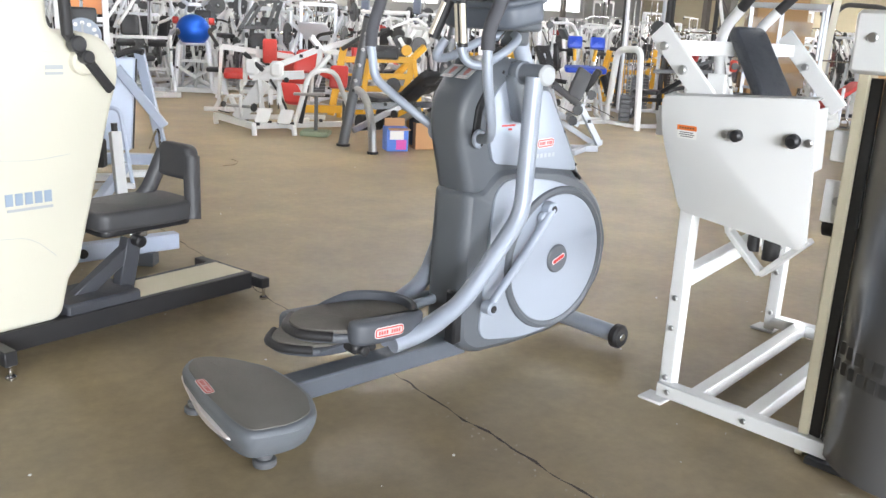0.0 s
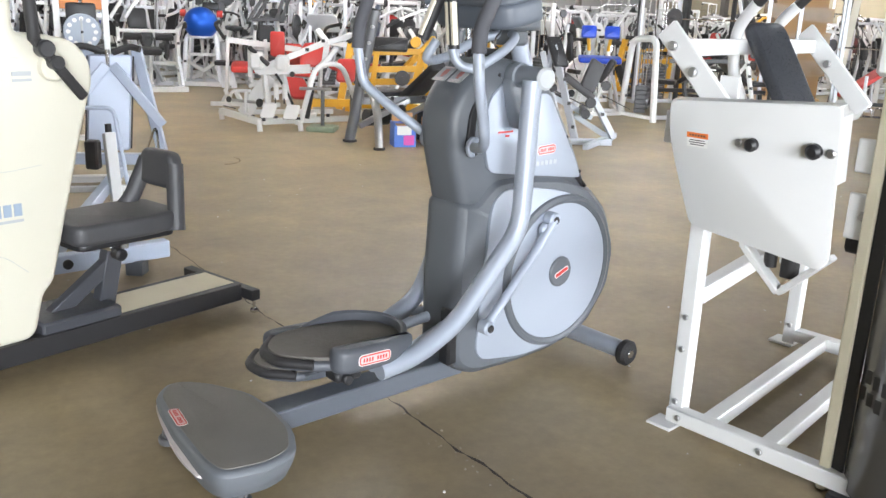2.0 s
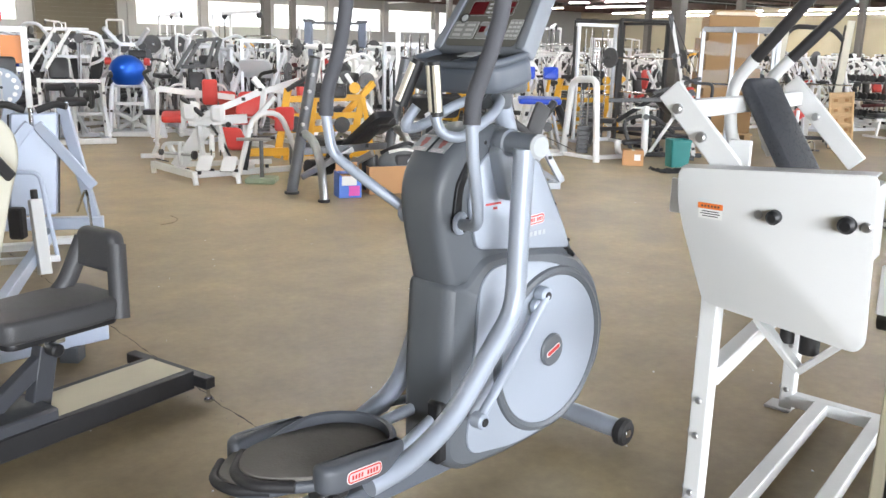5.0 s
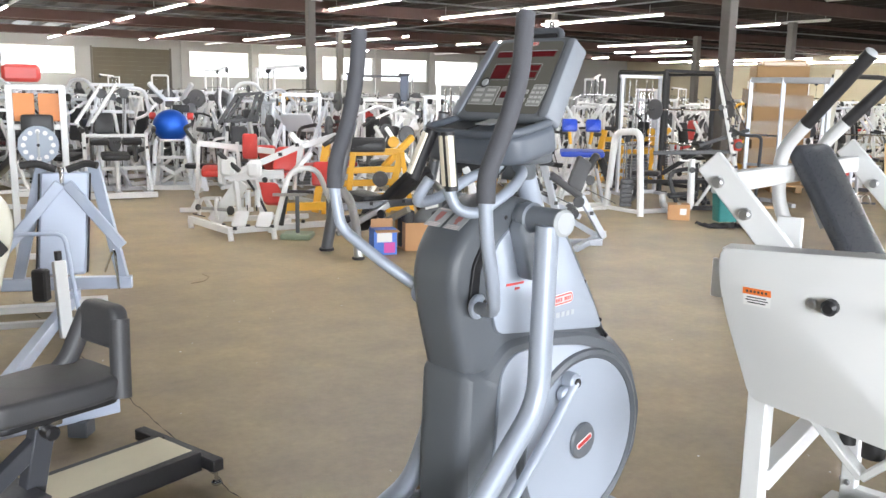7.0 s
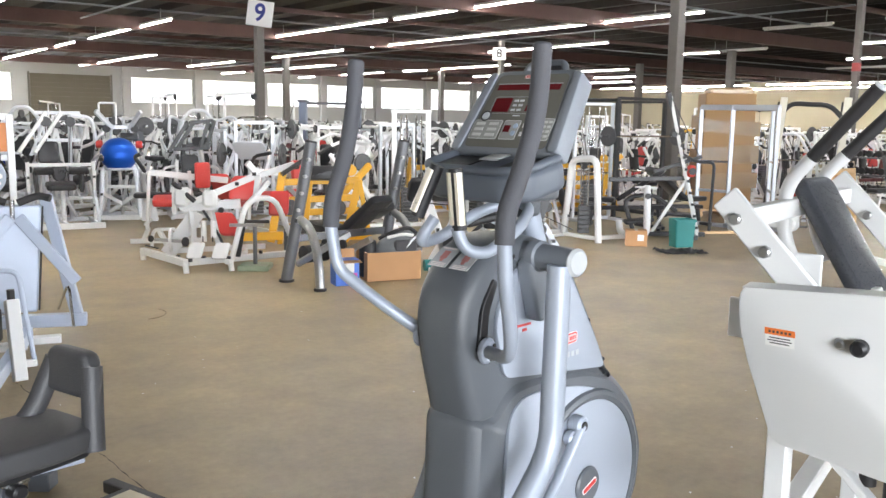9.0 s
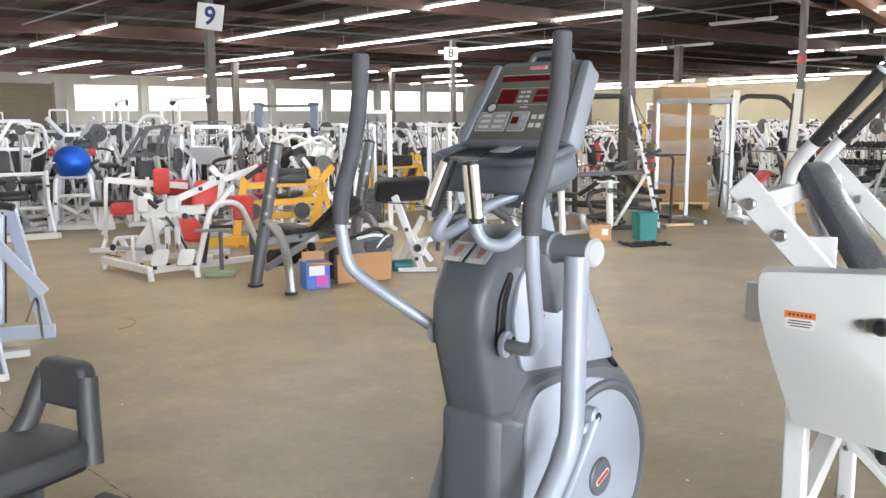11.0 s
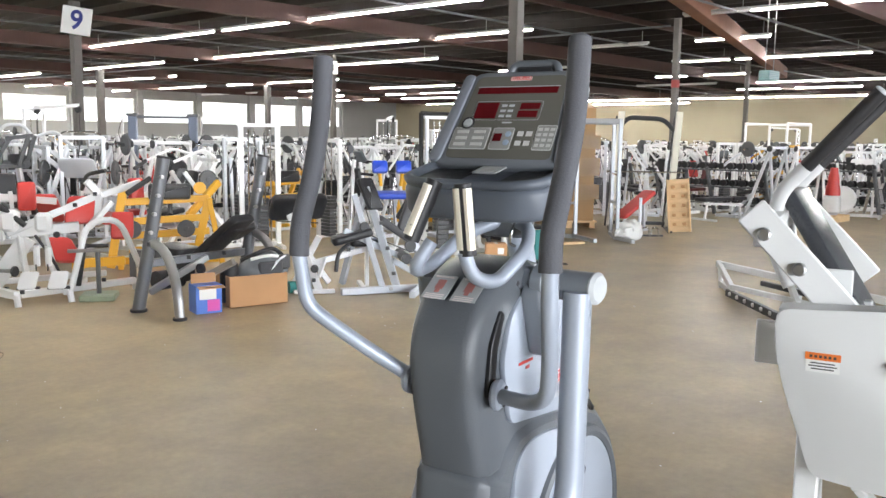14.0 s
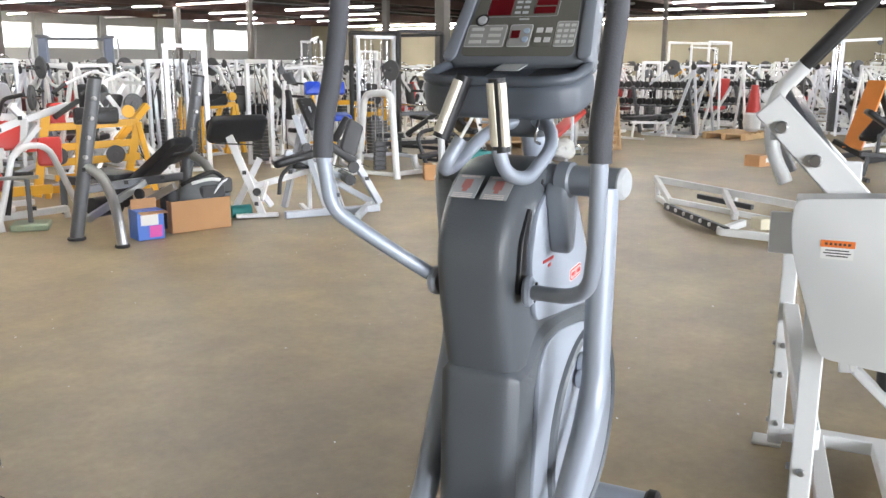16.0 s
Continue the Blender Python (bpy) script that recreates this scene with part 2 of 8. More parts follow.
PLATE_IRON = mat("iron_weight_plate", (0.085, 0.086, 0.09), 0.5, metal=0.2, vary=0.2, scale=8)
GREY_PLASTIC_PALE = mat("pale_dial_face", (0.34, 0.39, 0.47), 0.4, vary=0.08)


# ---- builders ----
def part(name, bm, material, parent=None, label="", smooth=True):
    """Links a bmesh as one mesh object, under a thing or a part."""
    bmesh.ops.recalc_face_normals(bm, faces=bm.faces)
    me = bpy.data.meshes.new(name)
    bm.to_mesh(me)
    bm.free()
    me.materials.append(material)
    if smooth:
        for poly in me.polygons:
            poly.use_smooth = True
        me.set_sharp_from_angle(angle=radians(38))
    ob = new(name, me)
    if parent is not None:
        ob.parent = parent
    if label:
        ob["label"] = label
    return ob


def thing(name, m, label, category, group=""):
    ob = new(name)
    ob.empty_display_size = 0.1
    ob.matrix_basis = m
    return tagged(ob, label, category, group)


def box(bm, c, s, bevel=0.004, m=None):
    """A box with centre c and sizes s, its edges rounded."""
    t = Matrix.Translation(c) @ Matrix.Diagonal((*s, 1))
    vs = bmesh.ops.create_cube(bm, size=1, matrix=(m @ t) if m else t)["verts"]
    if bevel:
        es = list({e for v in vs for e in v.link_edges})
        bmesh.ops.bevel(bm, geom=es, offset=min(bevel, min(s) * 0.45), segments=1, affect="EDGES")


def ends(p, q):
    p, q = Vector(p), Vector(q)
    d = (q - p)
    z = d.normalized()
    x = Vector((0, 0, 1)).cross(z) if abs(z.z) < 0.98 else Vector((0, 1, 0)).cross(z)
    x.normalize()
    return p, d.length, x, z.cross(x), z


def bar(bm, p, q, w=0.05, h=None, bevel=0.004):
    """A square tube from p to q; w across, h in the upright sense."""
    h = w if h is None else h
    p, n, x, y, z = ends(p, q)
    m = Matrix((x, y, z)).transposed().to_4x4()
    m.translation = p
    box(bm, (0, 0, n / 2), (w, h, n), bevel, m)


def smooth_path(pts, radius=0.06, steps=5):
    """Rounds the corners of a polyline."""
    pts = [Vector(p) for p in pts]
    if len(pts) < 3:
        return pts
    out = [pts[0]]
    for a, b, c in zip(pts, pts[1:], pts[2:]):
        r = min(radius, (a - b).length * 0.48, (c - b).length * 0.48)
        s, e = b + (a - b).normalized() * r, b + (c - b).normalized() * r
        for k in range(steps + 1):
            t = k / steps
            out.append(s * (1 - t) ** 2 + b * 2 * t * (1 - t) + e * t * t)
    out.append(pts[-1])
    return out


def tube(bm, pts, r=0.02, seg=10, radius=0.06, steps=5, caps=True, taper=None):
    """A round tube along a polyline with rounded corners."""
    path = smooth_path(pts, radius, steps)
    path = [p for i, p in enumerate(path) if i == 0 or (p - path[i - 1]).length > 1e-5]
    rings, side = [], None
    for i, p in enumerate(path):
        d = (path[min(i + 1, len(path) - 1)] - path[max(i - 1, 0)]).normalized()
        if side is None:
            side = d.orthogonal().normalized()
        side = (side - d * side.dot(d)).normalized()
        up = d.cross(side)
        rr = r if taper is None else r + (taper - r) * i / (len(path) - 1)
        rings.append([bm.verts.new(p + (side * math.cos(a) + up * math.sin(a)) * rr) for a in (2 * math.pi * k / seg for k in range(seg))])
    for a, b in zip(rings, rings[1:]):
        for k in range(seg):
            bm.faces.new((a[k], a[(k + 1) % seg], b[(k + 1) % seg], b[k]))
    if caps:
        bm.faces.new(rings[0][::-1])
        bm.faces.new(rings[-1])


def disc(bm, c, axis, r, n, seg=24, bevel=0.004):
    """A cylinder with its middle at c along axis, with rounded rims."""
    z = Vector(axis).normalized()
    x = z.orthogonal().normalized()
    y = z.cross(x)
    c = Vector(c)
    bv = min(bevel, n * 0.4, r * 0.4)
    prof = [(r - bv, -n / 2), (r, -n / 2 + bv), (r, n / 2 - bv), (r - bv, n / 2)]
    rings = [[bm.verts.new(c + z * h + (x * math.cos(a) + y * math.sin(a)) * rr) for a in (2 * math.pi * k / seg for k in range(seg))] for rr, h in prof]
    for a, b in zip(rings, rings[1:]):
        for k in range(seg):
            bm.faces.new((a[k], a[(k + 1) % seg], b[(k + 1) % seg], b[k]))
    bm.faces.new(rings[0][::-1])
    bm.faces.new(rings[-1])


def ring(bm, c, axis, r, thick, seg=32, sub=8):
    z = Vector(axis).normalized()
    x = z.orthogonal().normalized()
    y = z.cross(x)
    c = Vector(c)
    rows = []
    for k in range(seg):
        a = 2 * math.pi * k / seg
        o = x * math.cos(a) + y * math.sin(a)
        rows.append([bm.verts.new(c + o * (r + thick * math.cos(b)) + z * thick * math.sin(b)) for b in (2 * math.pi * j / sub for j in range(sub))])
    for k in range(seg):
        a, b = rows[k], rows[(k + 1) % seg]
        for j in range(sub):
            bm.faces.new((a[j], a[(j + 1) % sub], b[(j + 1) % sub], b[j]))


def rounded(pts, radius=0.05, steps=4):
    """A closed outline in two dimensions with rounded corners."""
    pts = [Vector((*p, 0)) for p in pts]
    out, n = [], len(pts)
    for i in range(n):
        a, b, c = pts[i - 1], pts[i], pts[(i + 1) % n]
        r = min(radius, (a - b).length * 0.48, (c - b).length * 0.48)
        s, e = b + (a - b).normalized() * r, b + (c - b).normalized() * r
        for k in range(steps + 1):
            t = k / steps
            v = s * (1 - t) ** 2 + b * 2 * t * (1 - t) + e * t * t
            if not out or (Vector((*out[-1], 0)) - v).length > 1e-5:
                out.append((v.x, v.y))
    if (Vector(out[0]) - Vector(out[-1])).length < 1e-5:
        out.pop()
    return out


def inset(pts, d):
    """The outline moved inwards by d; it runs anticlockwise."""
    n, out = len(pts), []
    area = sum(pts[i - 1][0] * pts[i][1] - pts[i][0] * pts[i - 1][1] for i in range(n))
    s = 1 if area > 0 else -1
    for i in range(n):
        a, c = Vector(pts[i - 1]), Vector(pts[(i + 1) % n])
        t = (c - a).normalized()
        out.append((pts[i][0] - t.y * d * s, pts[i][1] + t.x * d * s))
    return out


def slab(bm, outline, lo, hi, m=None, edge=0.004, steps=2, hollow=None):
    """An outline (in x, y) made solid from z = lo to hi, its rims rounded by edge; m places it."""
    m = m or Matrix.Identity(4)
    st = []
    for k in range(steps + 1):
        a = math.pi / 2 * k / steps
        st.append((edge * (1 - math.sin(a)), lo + edge * (1 - math.cos(a))))
    st += [(d, hi - (z - lo)) for d, z in st[::-1]]
    rows = [[bm.verts.new(m @ Vector((x, y, z))) for x, y in inset(outline, d)] for d, z in st]
    n = len(outline)
    for a, b in zip(rows, rows[1:]):
        for k in range(n):
            bm.faces.new((a[k], a[(k + 1) % n], b[(k + 1) % n], b[k]))
    bm.faces.new(rows[0][::-1])
    bm.faces.new(rows[-1])


def axes(o, x, y):
    """A frame with origin o and the given x and y directions."""
    x, y = Vector(x).normalized(), Vector(y).normalized()
    z = x.cross(y).normalized()
    m = Matrix((x, y, z)).transposed().to_4x4()
    m.translation = o
    return m


def fresh():
    return bmesh.new()


def made(fn, *a, **k):
    """A bmesh with one form in it."""
    bm = fresh()
    fn(bm, *a, **k)
    return bm


def upright(x, y, deg=0.0, z=0.0):
    return pose(x, y, z, 0, 0, deg)


def letters(name, body, size, m, material, parent, deep=0.002):
    """Writing in the built-in font, as a mesh."""
    cu = bpy.data.curves.new(name, "FONT")
    cu.body, cu.size, cu.align_x, cu.align_y, cu.extrude, cu.offset = body, size, "CENTER", "CENTER", deep, size * 0.022
    tmp = new(name, cu)
    me = bpy.data.meshes.new_from_object(tmp.evaluated_get(bpy.context.evaluated_depsgraph_get()))
    bpy.data.objects.remove(tmp)
    me.materials.clear()
    me.materials.append(material)
    ob = new(name, me)
    ob.parent = parent
    ob.matrix_basis = m
    return ob


# ---- the large structure ----
P0, P1, Q0, Q1, TOP = -16.0, 64.0, -11.0, 63.8, 5.2
bm = fresh()
box(bm, ((P0 + P1) / 2, (Q0 + Q1) / 2, -0.15), (P1 - P0 + 2, Q1 - Q0 + 2, 0.3), 0)
floor = part("floor", bm, CONCRETE, smooth=False)
floor.matrix_basis = BUILD
tagged(floor, "brown-grey sealed concrete floor, worn and slightly glossy", "floor", kind="structure")


def wall_with_openings(name, along, fixed, axis, openings, material, label):
    """A wall 0.3 m thick from along[0] to along[1], with openings (from, to, sill, head)."""
    bm = fresh()
    cuts = sorted(openings)
    at = along[0]
    def block(a, b, z0, z1):
        if b - a < 0.01 or z1 - z0 < 0.01:
            return
        c, s = ((a + b) / 2, fixed, (z0 + z1) / 2), (b - a, 0.3, z1 - z0)
        if axis == "q":
            c, s = (fixed, c[0], c[2]), (0.3, s[0], s[2])
        box(bm, c, s, 0)
    for a, b, z0, z1 in cuts:
        block(at, a, 0, TOP)
        block(a, b, 0, z0)
        block(a, b, z1, TOP)
        at = b
    block(at, along[1], 0, TOP)
    ob = part(name, bm, material, smooth=False)
    ob.matrix_basis = BUILD
    return tagged(ob, label, "wall", kind="structure")


SILL, HEAD, PITCH, BREADTH = 2.36, 4.22, 5.3, 4.55
WINDOWS = [7.55 - PITCH * k for k in range(4, -1, -1)] + [25.15 + PITCH * k for k in range(-1, 6)]
wall_with_openings("wall_windows", (P0, P1), Q1, "p", [(p, p + BREADTH, SILL, HEAD) for p in WINDOWS], WALL_GLARE, "long warehouse wall with a row of high windows, glare in its grey colour")
wall_with_openings("wall_far", (Q0, Q1), P1, "q", [], WALL_PAINT, "plain tan-painted warehouse end wall")
wall_with_openings("wall_near", (P0, P1), Q0, "p", [(-7, 2, 0.02, 4.3), (10.5, 19.5, 0.02, 4.3)], WALL_PAINT, "tan-painted warehouse wall with two open loading doors")
wall_with_openings("wall_side", (Q0, Q1), P0, "q", [], WALL_PAINT, "plain tan-painted warehouse side wall")

# pilasters between the windows
for p in [w - 0.42 for w in WINDOWS] + [WINDOWS[-1] + BREADTH + 0.42]:
    pl = part("pilaster", made(box, (p, Q1 - 0.25, TOP / 2), (0.45, 0.22, TOP), 0.01), WALL_GLARE, smooth=False)
    pl.matrix_basis = BUILD
    tagged(pl, "pilaster between the high windows, glare in its grey colour", "pilaster", "pilasters", "structure")

# slatted panel added for a dark olive recess between the windows; roller slats made up
door = new("door_1")
door.matrix_basis = BUILD @ Matrix.Translation((15.8, Q1 - 0.20, 0))
tagged(door, "brown slatted panel added for a dark olive recess in the window wall", "roller door", kind="structure")
for k in range(14):
    part("slat", made(box, (0, 0, 0.16 + 0.3 * k), (5.2, 0.05, 0.297), 0.006), RECESS_BROWN, door, smooth=False)
for x in (-2.68, 2.68):
    part("guide", made(box, (x, 0, 2.15), (0.12, 0.09, 4.3), 0.006), COLUMN_PAINT, door, smooth=False)

# windows: frame, bars and glass
GLASS, gn, gl_, gb = nodes_of("window_glass")
gb.inputs["Transmission Weight"].default_value, gb.inputs["Roughness"].default_value = 1.0, 0.05
for i, p in enumerate(WINDOWS):
    w = new("window_%d" % (i + 1))
    w.matrix_basis = BUILD @ Matrix.Translation((p + BREADTH / 2, Q1, 0))
    tagged(w, "high warehouse window, bright with daylight, thin pale frame", "window", "high windows", "structure")
    bm = fresh()
    for z in (SILL + 0.04, HEAD - 0.04):
        box(bm, (0, 0, z), (BREADTH, 0.12, 0.08), 0)
    for x in (0.04 - BREADTH / 2, BREADTH / 2 - 0.04):
        box(bm, (x, 0, (SILL + HEAD) / 2), (0.08, 0.12, HEAD - SILL - 0.16), 0)
    part("window_frame", bm, LAMP_WHITE, w, smooth=False)
    for k in range(3):
        pane = part("pane", made(box, (-1.43 + 1.43 * k, 0.02, (SILL + HEAD) / 2), (1.41, 0.012, HEAD - SILL - 0.18), 0), GLASS, w, smooth=False)
        pane.visible_shadow = False
bm = fresh()
box(bm, ((P0 + P1) / 2, Q1 + 6, 6), (P1 - P0 + 60, 0.1, 16), 0)
back = part("backdrop", bm, SKY_GLOW, smooth=False)
back.matrix_basis = BUILD
tagged(back, "bright hazy sky outside the windows", "sky", kind="structure")

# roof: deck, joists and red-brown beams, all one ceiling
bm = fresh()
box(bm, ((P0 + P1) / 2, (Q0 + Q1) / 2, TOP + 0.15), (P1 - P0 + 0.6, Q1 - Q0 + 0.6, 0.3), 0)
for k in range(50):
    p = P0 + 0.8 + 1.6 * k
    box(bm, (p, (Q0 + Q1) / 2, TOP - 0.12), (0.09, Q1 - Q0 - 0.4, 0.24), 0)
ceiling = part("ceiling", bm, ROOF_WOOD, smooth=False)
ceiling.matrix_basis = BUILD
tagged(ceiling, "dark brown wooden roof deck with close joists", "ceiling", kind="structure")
for q in (-5.0, 7.2, 19.4, 31.6, 43.8, 56.0):
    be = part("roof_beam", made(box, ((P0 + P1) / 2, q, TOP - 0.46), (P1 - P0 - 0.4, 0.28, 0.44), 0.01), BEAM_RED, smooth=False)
    be.matrix_basis = BUILD
    tagged(be, "long red-brown roof beam carrying the joists", "beam", "roof beams", "structure")
be = part("roof_beam", made(bar, (4.0, 12.4, 4.70), (24.0, 37.4, 4.70), 0.34, 0.46, 0.01), GIRDER, smooth=False)
tagged(be, "deep orange-brown roof girder across the hall", "beam", "roof beams", "structure")


for k in range(6):
    be = part("purlin", made(box, ((P0 + P1) / 2, 1.2 + 12.2 * k, TOP - 0.31), (P1 - P0 - 0.4, 0.13, 0.14), 0.008), BEAM_RED, smooth=False)
    be.matrix_basis = BUILD
    tagged(be, "thin red-brown purlin under the joists", "beam", "roof purlins", "structure")
for p0, p1, q, z in ((-14, 40, 9.6, 4.66), (-14, 50, 15.5, 4.70), (-14, 60, 26.5, 4.66), (-14, 60, 38.0, 4.66)):
    co = part("conduit", made(tube, [(p0, q, z), ((p0 + p1) / 2, q + 0.05, z - 0.02), (p1, q, z)], 0.028, 8), DARK_STEEL)
    co.matrix_basis = BUILD
    tagged(co, "thin grey pipe hung under the roof", "pipe", "roof pipes", "structure")
for p, q0, q1 in ((-1.6, 8.0, 40.0), (7.9, 6.0, 30.0), (22.0, 12.0, 56.0)):
    co = part("conduit", made(tube, [(p, q0, 4.60), (p + 0.06, (q0 + q1) / 2, 4.57), (p, q1, 4.60)], 0.024, 8), DARK_STEEL)
    co.matrix_basis = BUILD
    tagged(co, "thin grey pipe hung under the roof", "pipe", "roof pipes", "structure")


def column(x, y, w, label, red=False):
    ob = thing("column", upright(x, y, 36), label, "column", "roof columns")
    ob["kind"] = "structure"
    part("shaft", made(box, (0, 0, (TOP - 0.68) / 2), (w, w, TOP - 0.68), 0.015), COLUMN_PAINT, ob)
    part("base_plate", made(box, (0, 0, 0.01), (w + 0.15, w + 0.15, 0.02), 0.004), COLUMN_PAINT, ob)
    if red:
        part("band", made(box, (0, 0, 2.93), (w + 0.01, w + 0.01, 0.20), 0.01), mat("dull_red_band", (0.30, 0.045, 0.04), 0.6), ob, "dull red painted band")
    return ob


for x, y, w in ((-4.3, 22.3, 0.2), (2.61, 33.4, 0.18), (4.81, 17.6, 0.23), (-7.4, 45, 0.3), (0.6, 55, 0.3), (10.6, 45, 0.3), (12.2, 36, 0.28), (17.6, 30, 0.15)):
    column(x, y, w, "square grey-brown roof column, scuffed paint")
column(9.93, 20.72, 0.15, "square grey roof column with a red painted band", True)


def numbered_sign(x, y, z, s, digit, ink, lean=0.0):
    ob = thing("aisle_sign", axes((x, y, z), (0.98, -0.2, 0), (0, 0, 1)) @ Matrix.Rotation(lean, 4, "Z"), "white aisle sign, %s, hung on a column" % ("dark blue nine" if digit == "9" else "black eight"), "sign", "aisle signs")
    part("board", made(box, (0, 0, 0), (s * 1.08, s * 0.98, 0.02), 0.004), SIGN_WHITE, ob)
    letters("number", digit, s * 0.95, Matrix.Translation((0, 0, 0.012)), ink, ob)
    part("bracket", made(box, (0, 0, -0.04), (0.06, s * 0.6, 0.06), 0.004), STEEL, ob)


numbered_sign(-4.2, 21.95, 4.05, 0.62, "9", SIGN_BLUE, -0.15)
numbered_sign(2.51, 33.1, 4.02, 0.46, "8", SIGN_BLACK)

# fluorescent strips
random.seed(5)


def strip_light(p, q, n, lit=True, z=4.62):
    ob = thing("fluorescent_light", BUILD @ Matrix.Translation((p, q, z)), "long bare fluorescent strip light on a white batten" if lit else "unlit bare fluorescent strip on a white batten", "ceiling light", "fluorescent strips")
    part("housing", made(box, (0, 0, 0.06), (0.12, n, 0.07), 0.006), LAMP_WHITE, ob)
    part("tube", made(box, (0, 0, 0.0), (0.042, n - 0.06, 0.028), 0.008), TUBE_GLOW if lit else SIGN_WHITE, ob, "glowing white tubes" if lit else "unlit white tubes")
    for s in (-0.4, 0.4):
        part("hanger", made(box, (0, n * s, 0.09 + (4.98 - z) / 2), (0.012, 0.012, 4.98 - z), 0), STEEL, ob)
    return ob


# rows of lamps by place along the wall's direction: runs (from, to, lit) that are known, then more of the same
ROWS = {
    -0.1: [(-6, 1.3, 0), (6.4, 13.7, 1), (19, 26.3, 1)],
    5.1: [(-5, 2.3, 0), (5.5, 12.8, 1), (22, 29.3, 1)],
    10.3: [(-6, 1.3, 0), (4, 8.9, 0), (13.6, 17.2, 1), (17.2, 19.6, 0), (28.5, 38.1, 1)],
    15.5: [(-4, 3.3, 0), (6.2, 10.9, 1), (11.1, 23.3, 1), (23.7, 31.7, 1), (45, 60, 1)],
    20.7: [(-6, 1.3, 0), (4.5, 9.3, 1), (9.3, 11.0, 0), (15.6, 32.9, 1)],
    26.0: [(1, 5.9, 1), (10.8, 13.2, 1), (14.8, 17.2, 0), (24, 31.3, 1), (43, 62, 1)],
    32.6: [(2, 6.9, 1), (9.8, 14.7, 1), (14.9, 17.3, 1), (21.3, 23.5, 0), (23.6, 26.1, 1), (37.3, 47.9, 1)],
    39.8: [(4, 8.9, 1), (17, 21.8, 1), (35, 42.3, 1)],
    46.2: [(5, 9.9, 1), (12.7, 19.9, 1), (21.5, 26.4, 0), (40, 47.3, 1), (52, 59.3, 1)],
    52.0: [(8, 12.9, 1), (15.6, 22.8, 1), (44, 51.3, 1), (54, 60.9, 1)],
}
for p, runs in ROWS.items():
    for a, b, lit in runs:
        strip_light(p, (a + b) / 2, b - a, bool(lit))
for k, p in enumerate((-0.1, 5.1, 10.3, 15.5, 20.7, 26.0, 32.6, 39.8, 46.2, 52.0)):
    q = (ROWS[p][-1][1] if p in ROWS else -2.0 + 3 * (k % 2)) + 2.4
    while q < 61:
        n = min(random.choice((4.9, 7.3, 7.3, 9.7)), 62.5 - q)
        if n > 2:
            strip_light(p, q + n / 2, n, random.random() > 0.12)
        q += n + random.choice((0.3, 2.4, 4.9))
# two lower rows near the far end
for p, z, q in ((56.6, 4.36, 15.0), (58.6, 4.16, 29.0)):
    while q < 46:
        strip_light(p, q + 3.6, 7.2, True, z)
        q += random.choice((7.3, 7.3, 8.6))

# joint and crack in the floor
def crack(pts, w, label):
    bm = fresh()
    rows = []
    for i in range(len(pts) - 1):
        a, b = Vector((*pts[i], 0)), Vector((*pts[i + 1], 0))
        n = max(2, int((b - a).length / 0.035))
        side = (b - a).normalized().cross(Vector((0, 0, 1)))
        for k in range(n):
            c = a + (b - a) * k / n
            j = (noise.noise(c * 9) * 0.016 + noise.noise(c * 40) * 0.006)
            ww = w * (0.55 + 0.5 * max(0.0, min(1.0, (3.6 - c.y) / 1.5))) * (0.10 + 1.9 * abs(noise.noise(c * 14 + Vector((7, 3, 1)))) + 1.4 * max(0.0, noise.noise(c * 47 + Vector((2, 9, 4)))))
            rows.append((bm.verts.new(c + side * (j - ww) + Vector((0, 0, 0.004))), bm.verts.new(c + side * (j + ww) + Vector((0, 0, 0.004)))))
    for a, b in zip(rows, rows[1:]):
        bm.faces.new((a[0], a[1], b[1], b[0]))
    ob = part("floor_crack", bm, CRACK_DARK, smooth=False)
    return tagged(ob, label, "crack", kind="structure")


crack([(-3.2, 6.15), (-1.91, 4.62), (-0.74, 3.23), (-0.11, 2.52), (0.58, 1.713), (1.5, 0.6)], 0.0054, "ragged dark crack along a floor joint")


# crumbs of concrete broken out along the crack
bm = fresh()
rnd = random.Random(3)
for k in range(200):
    s = rnd.random() ** 0.8
    c = Vector((-1.3, 3.9, 0)).lerp(Vector((1.2, 0.97, 0)), s) + Vector((rnd.gauss(0, 0.035), rnd.gauss(0, 0.035), 0.0))
    r = rnd.uniform(0.0012, 0.0042)
    bmesh.ops.create_icosphere(bm, subdivisions=1, radius=r, matrix=Matrix.Translation((c.x, c.y, r * 0.45)) @ Matrix.Diagonal((1, rnd.uniform(0.6, 1.4), 0.7, 1)))
crumbs = part("concrete_crumbs", bm, mat("broken_concrete", (0.36, 0.32, 0.25), 0.9, vary=0.3, scale=40), smooth=False)
tagged(crumbs, "pale crumbs of concrete along the floor crack", "rubble", kind="stuff")
bm = fresh()
for k in range(90):
    c = Vector((rnd.uniform(-2.2, 3.2), rnd.uniform(1.2, 8.5), 0))
    r = rnd.uniform(0.002, 0.006)
    bmesh.ops.create_icosphere(bm, subdivisions=1, radius=r, matrix=Matrix.Translation((c.x, c.y, r * 0.3)) @ Matrix.Diagonal((1, rnd.uniform(0.6, 1.8), 0.4, 1)))
specks = part("floor_specks", bm, SIGN_WHITE, smooth=False)
tagged(specks, "tiny white paper scraps and specks on the floor", "litter", kind="stuff")


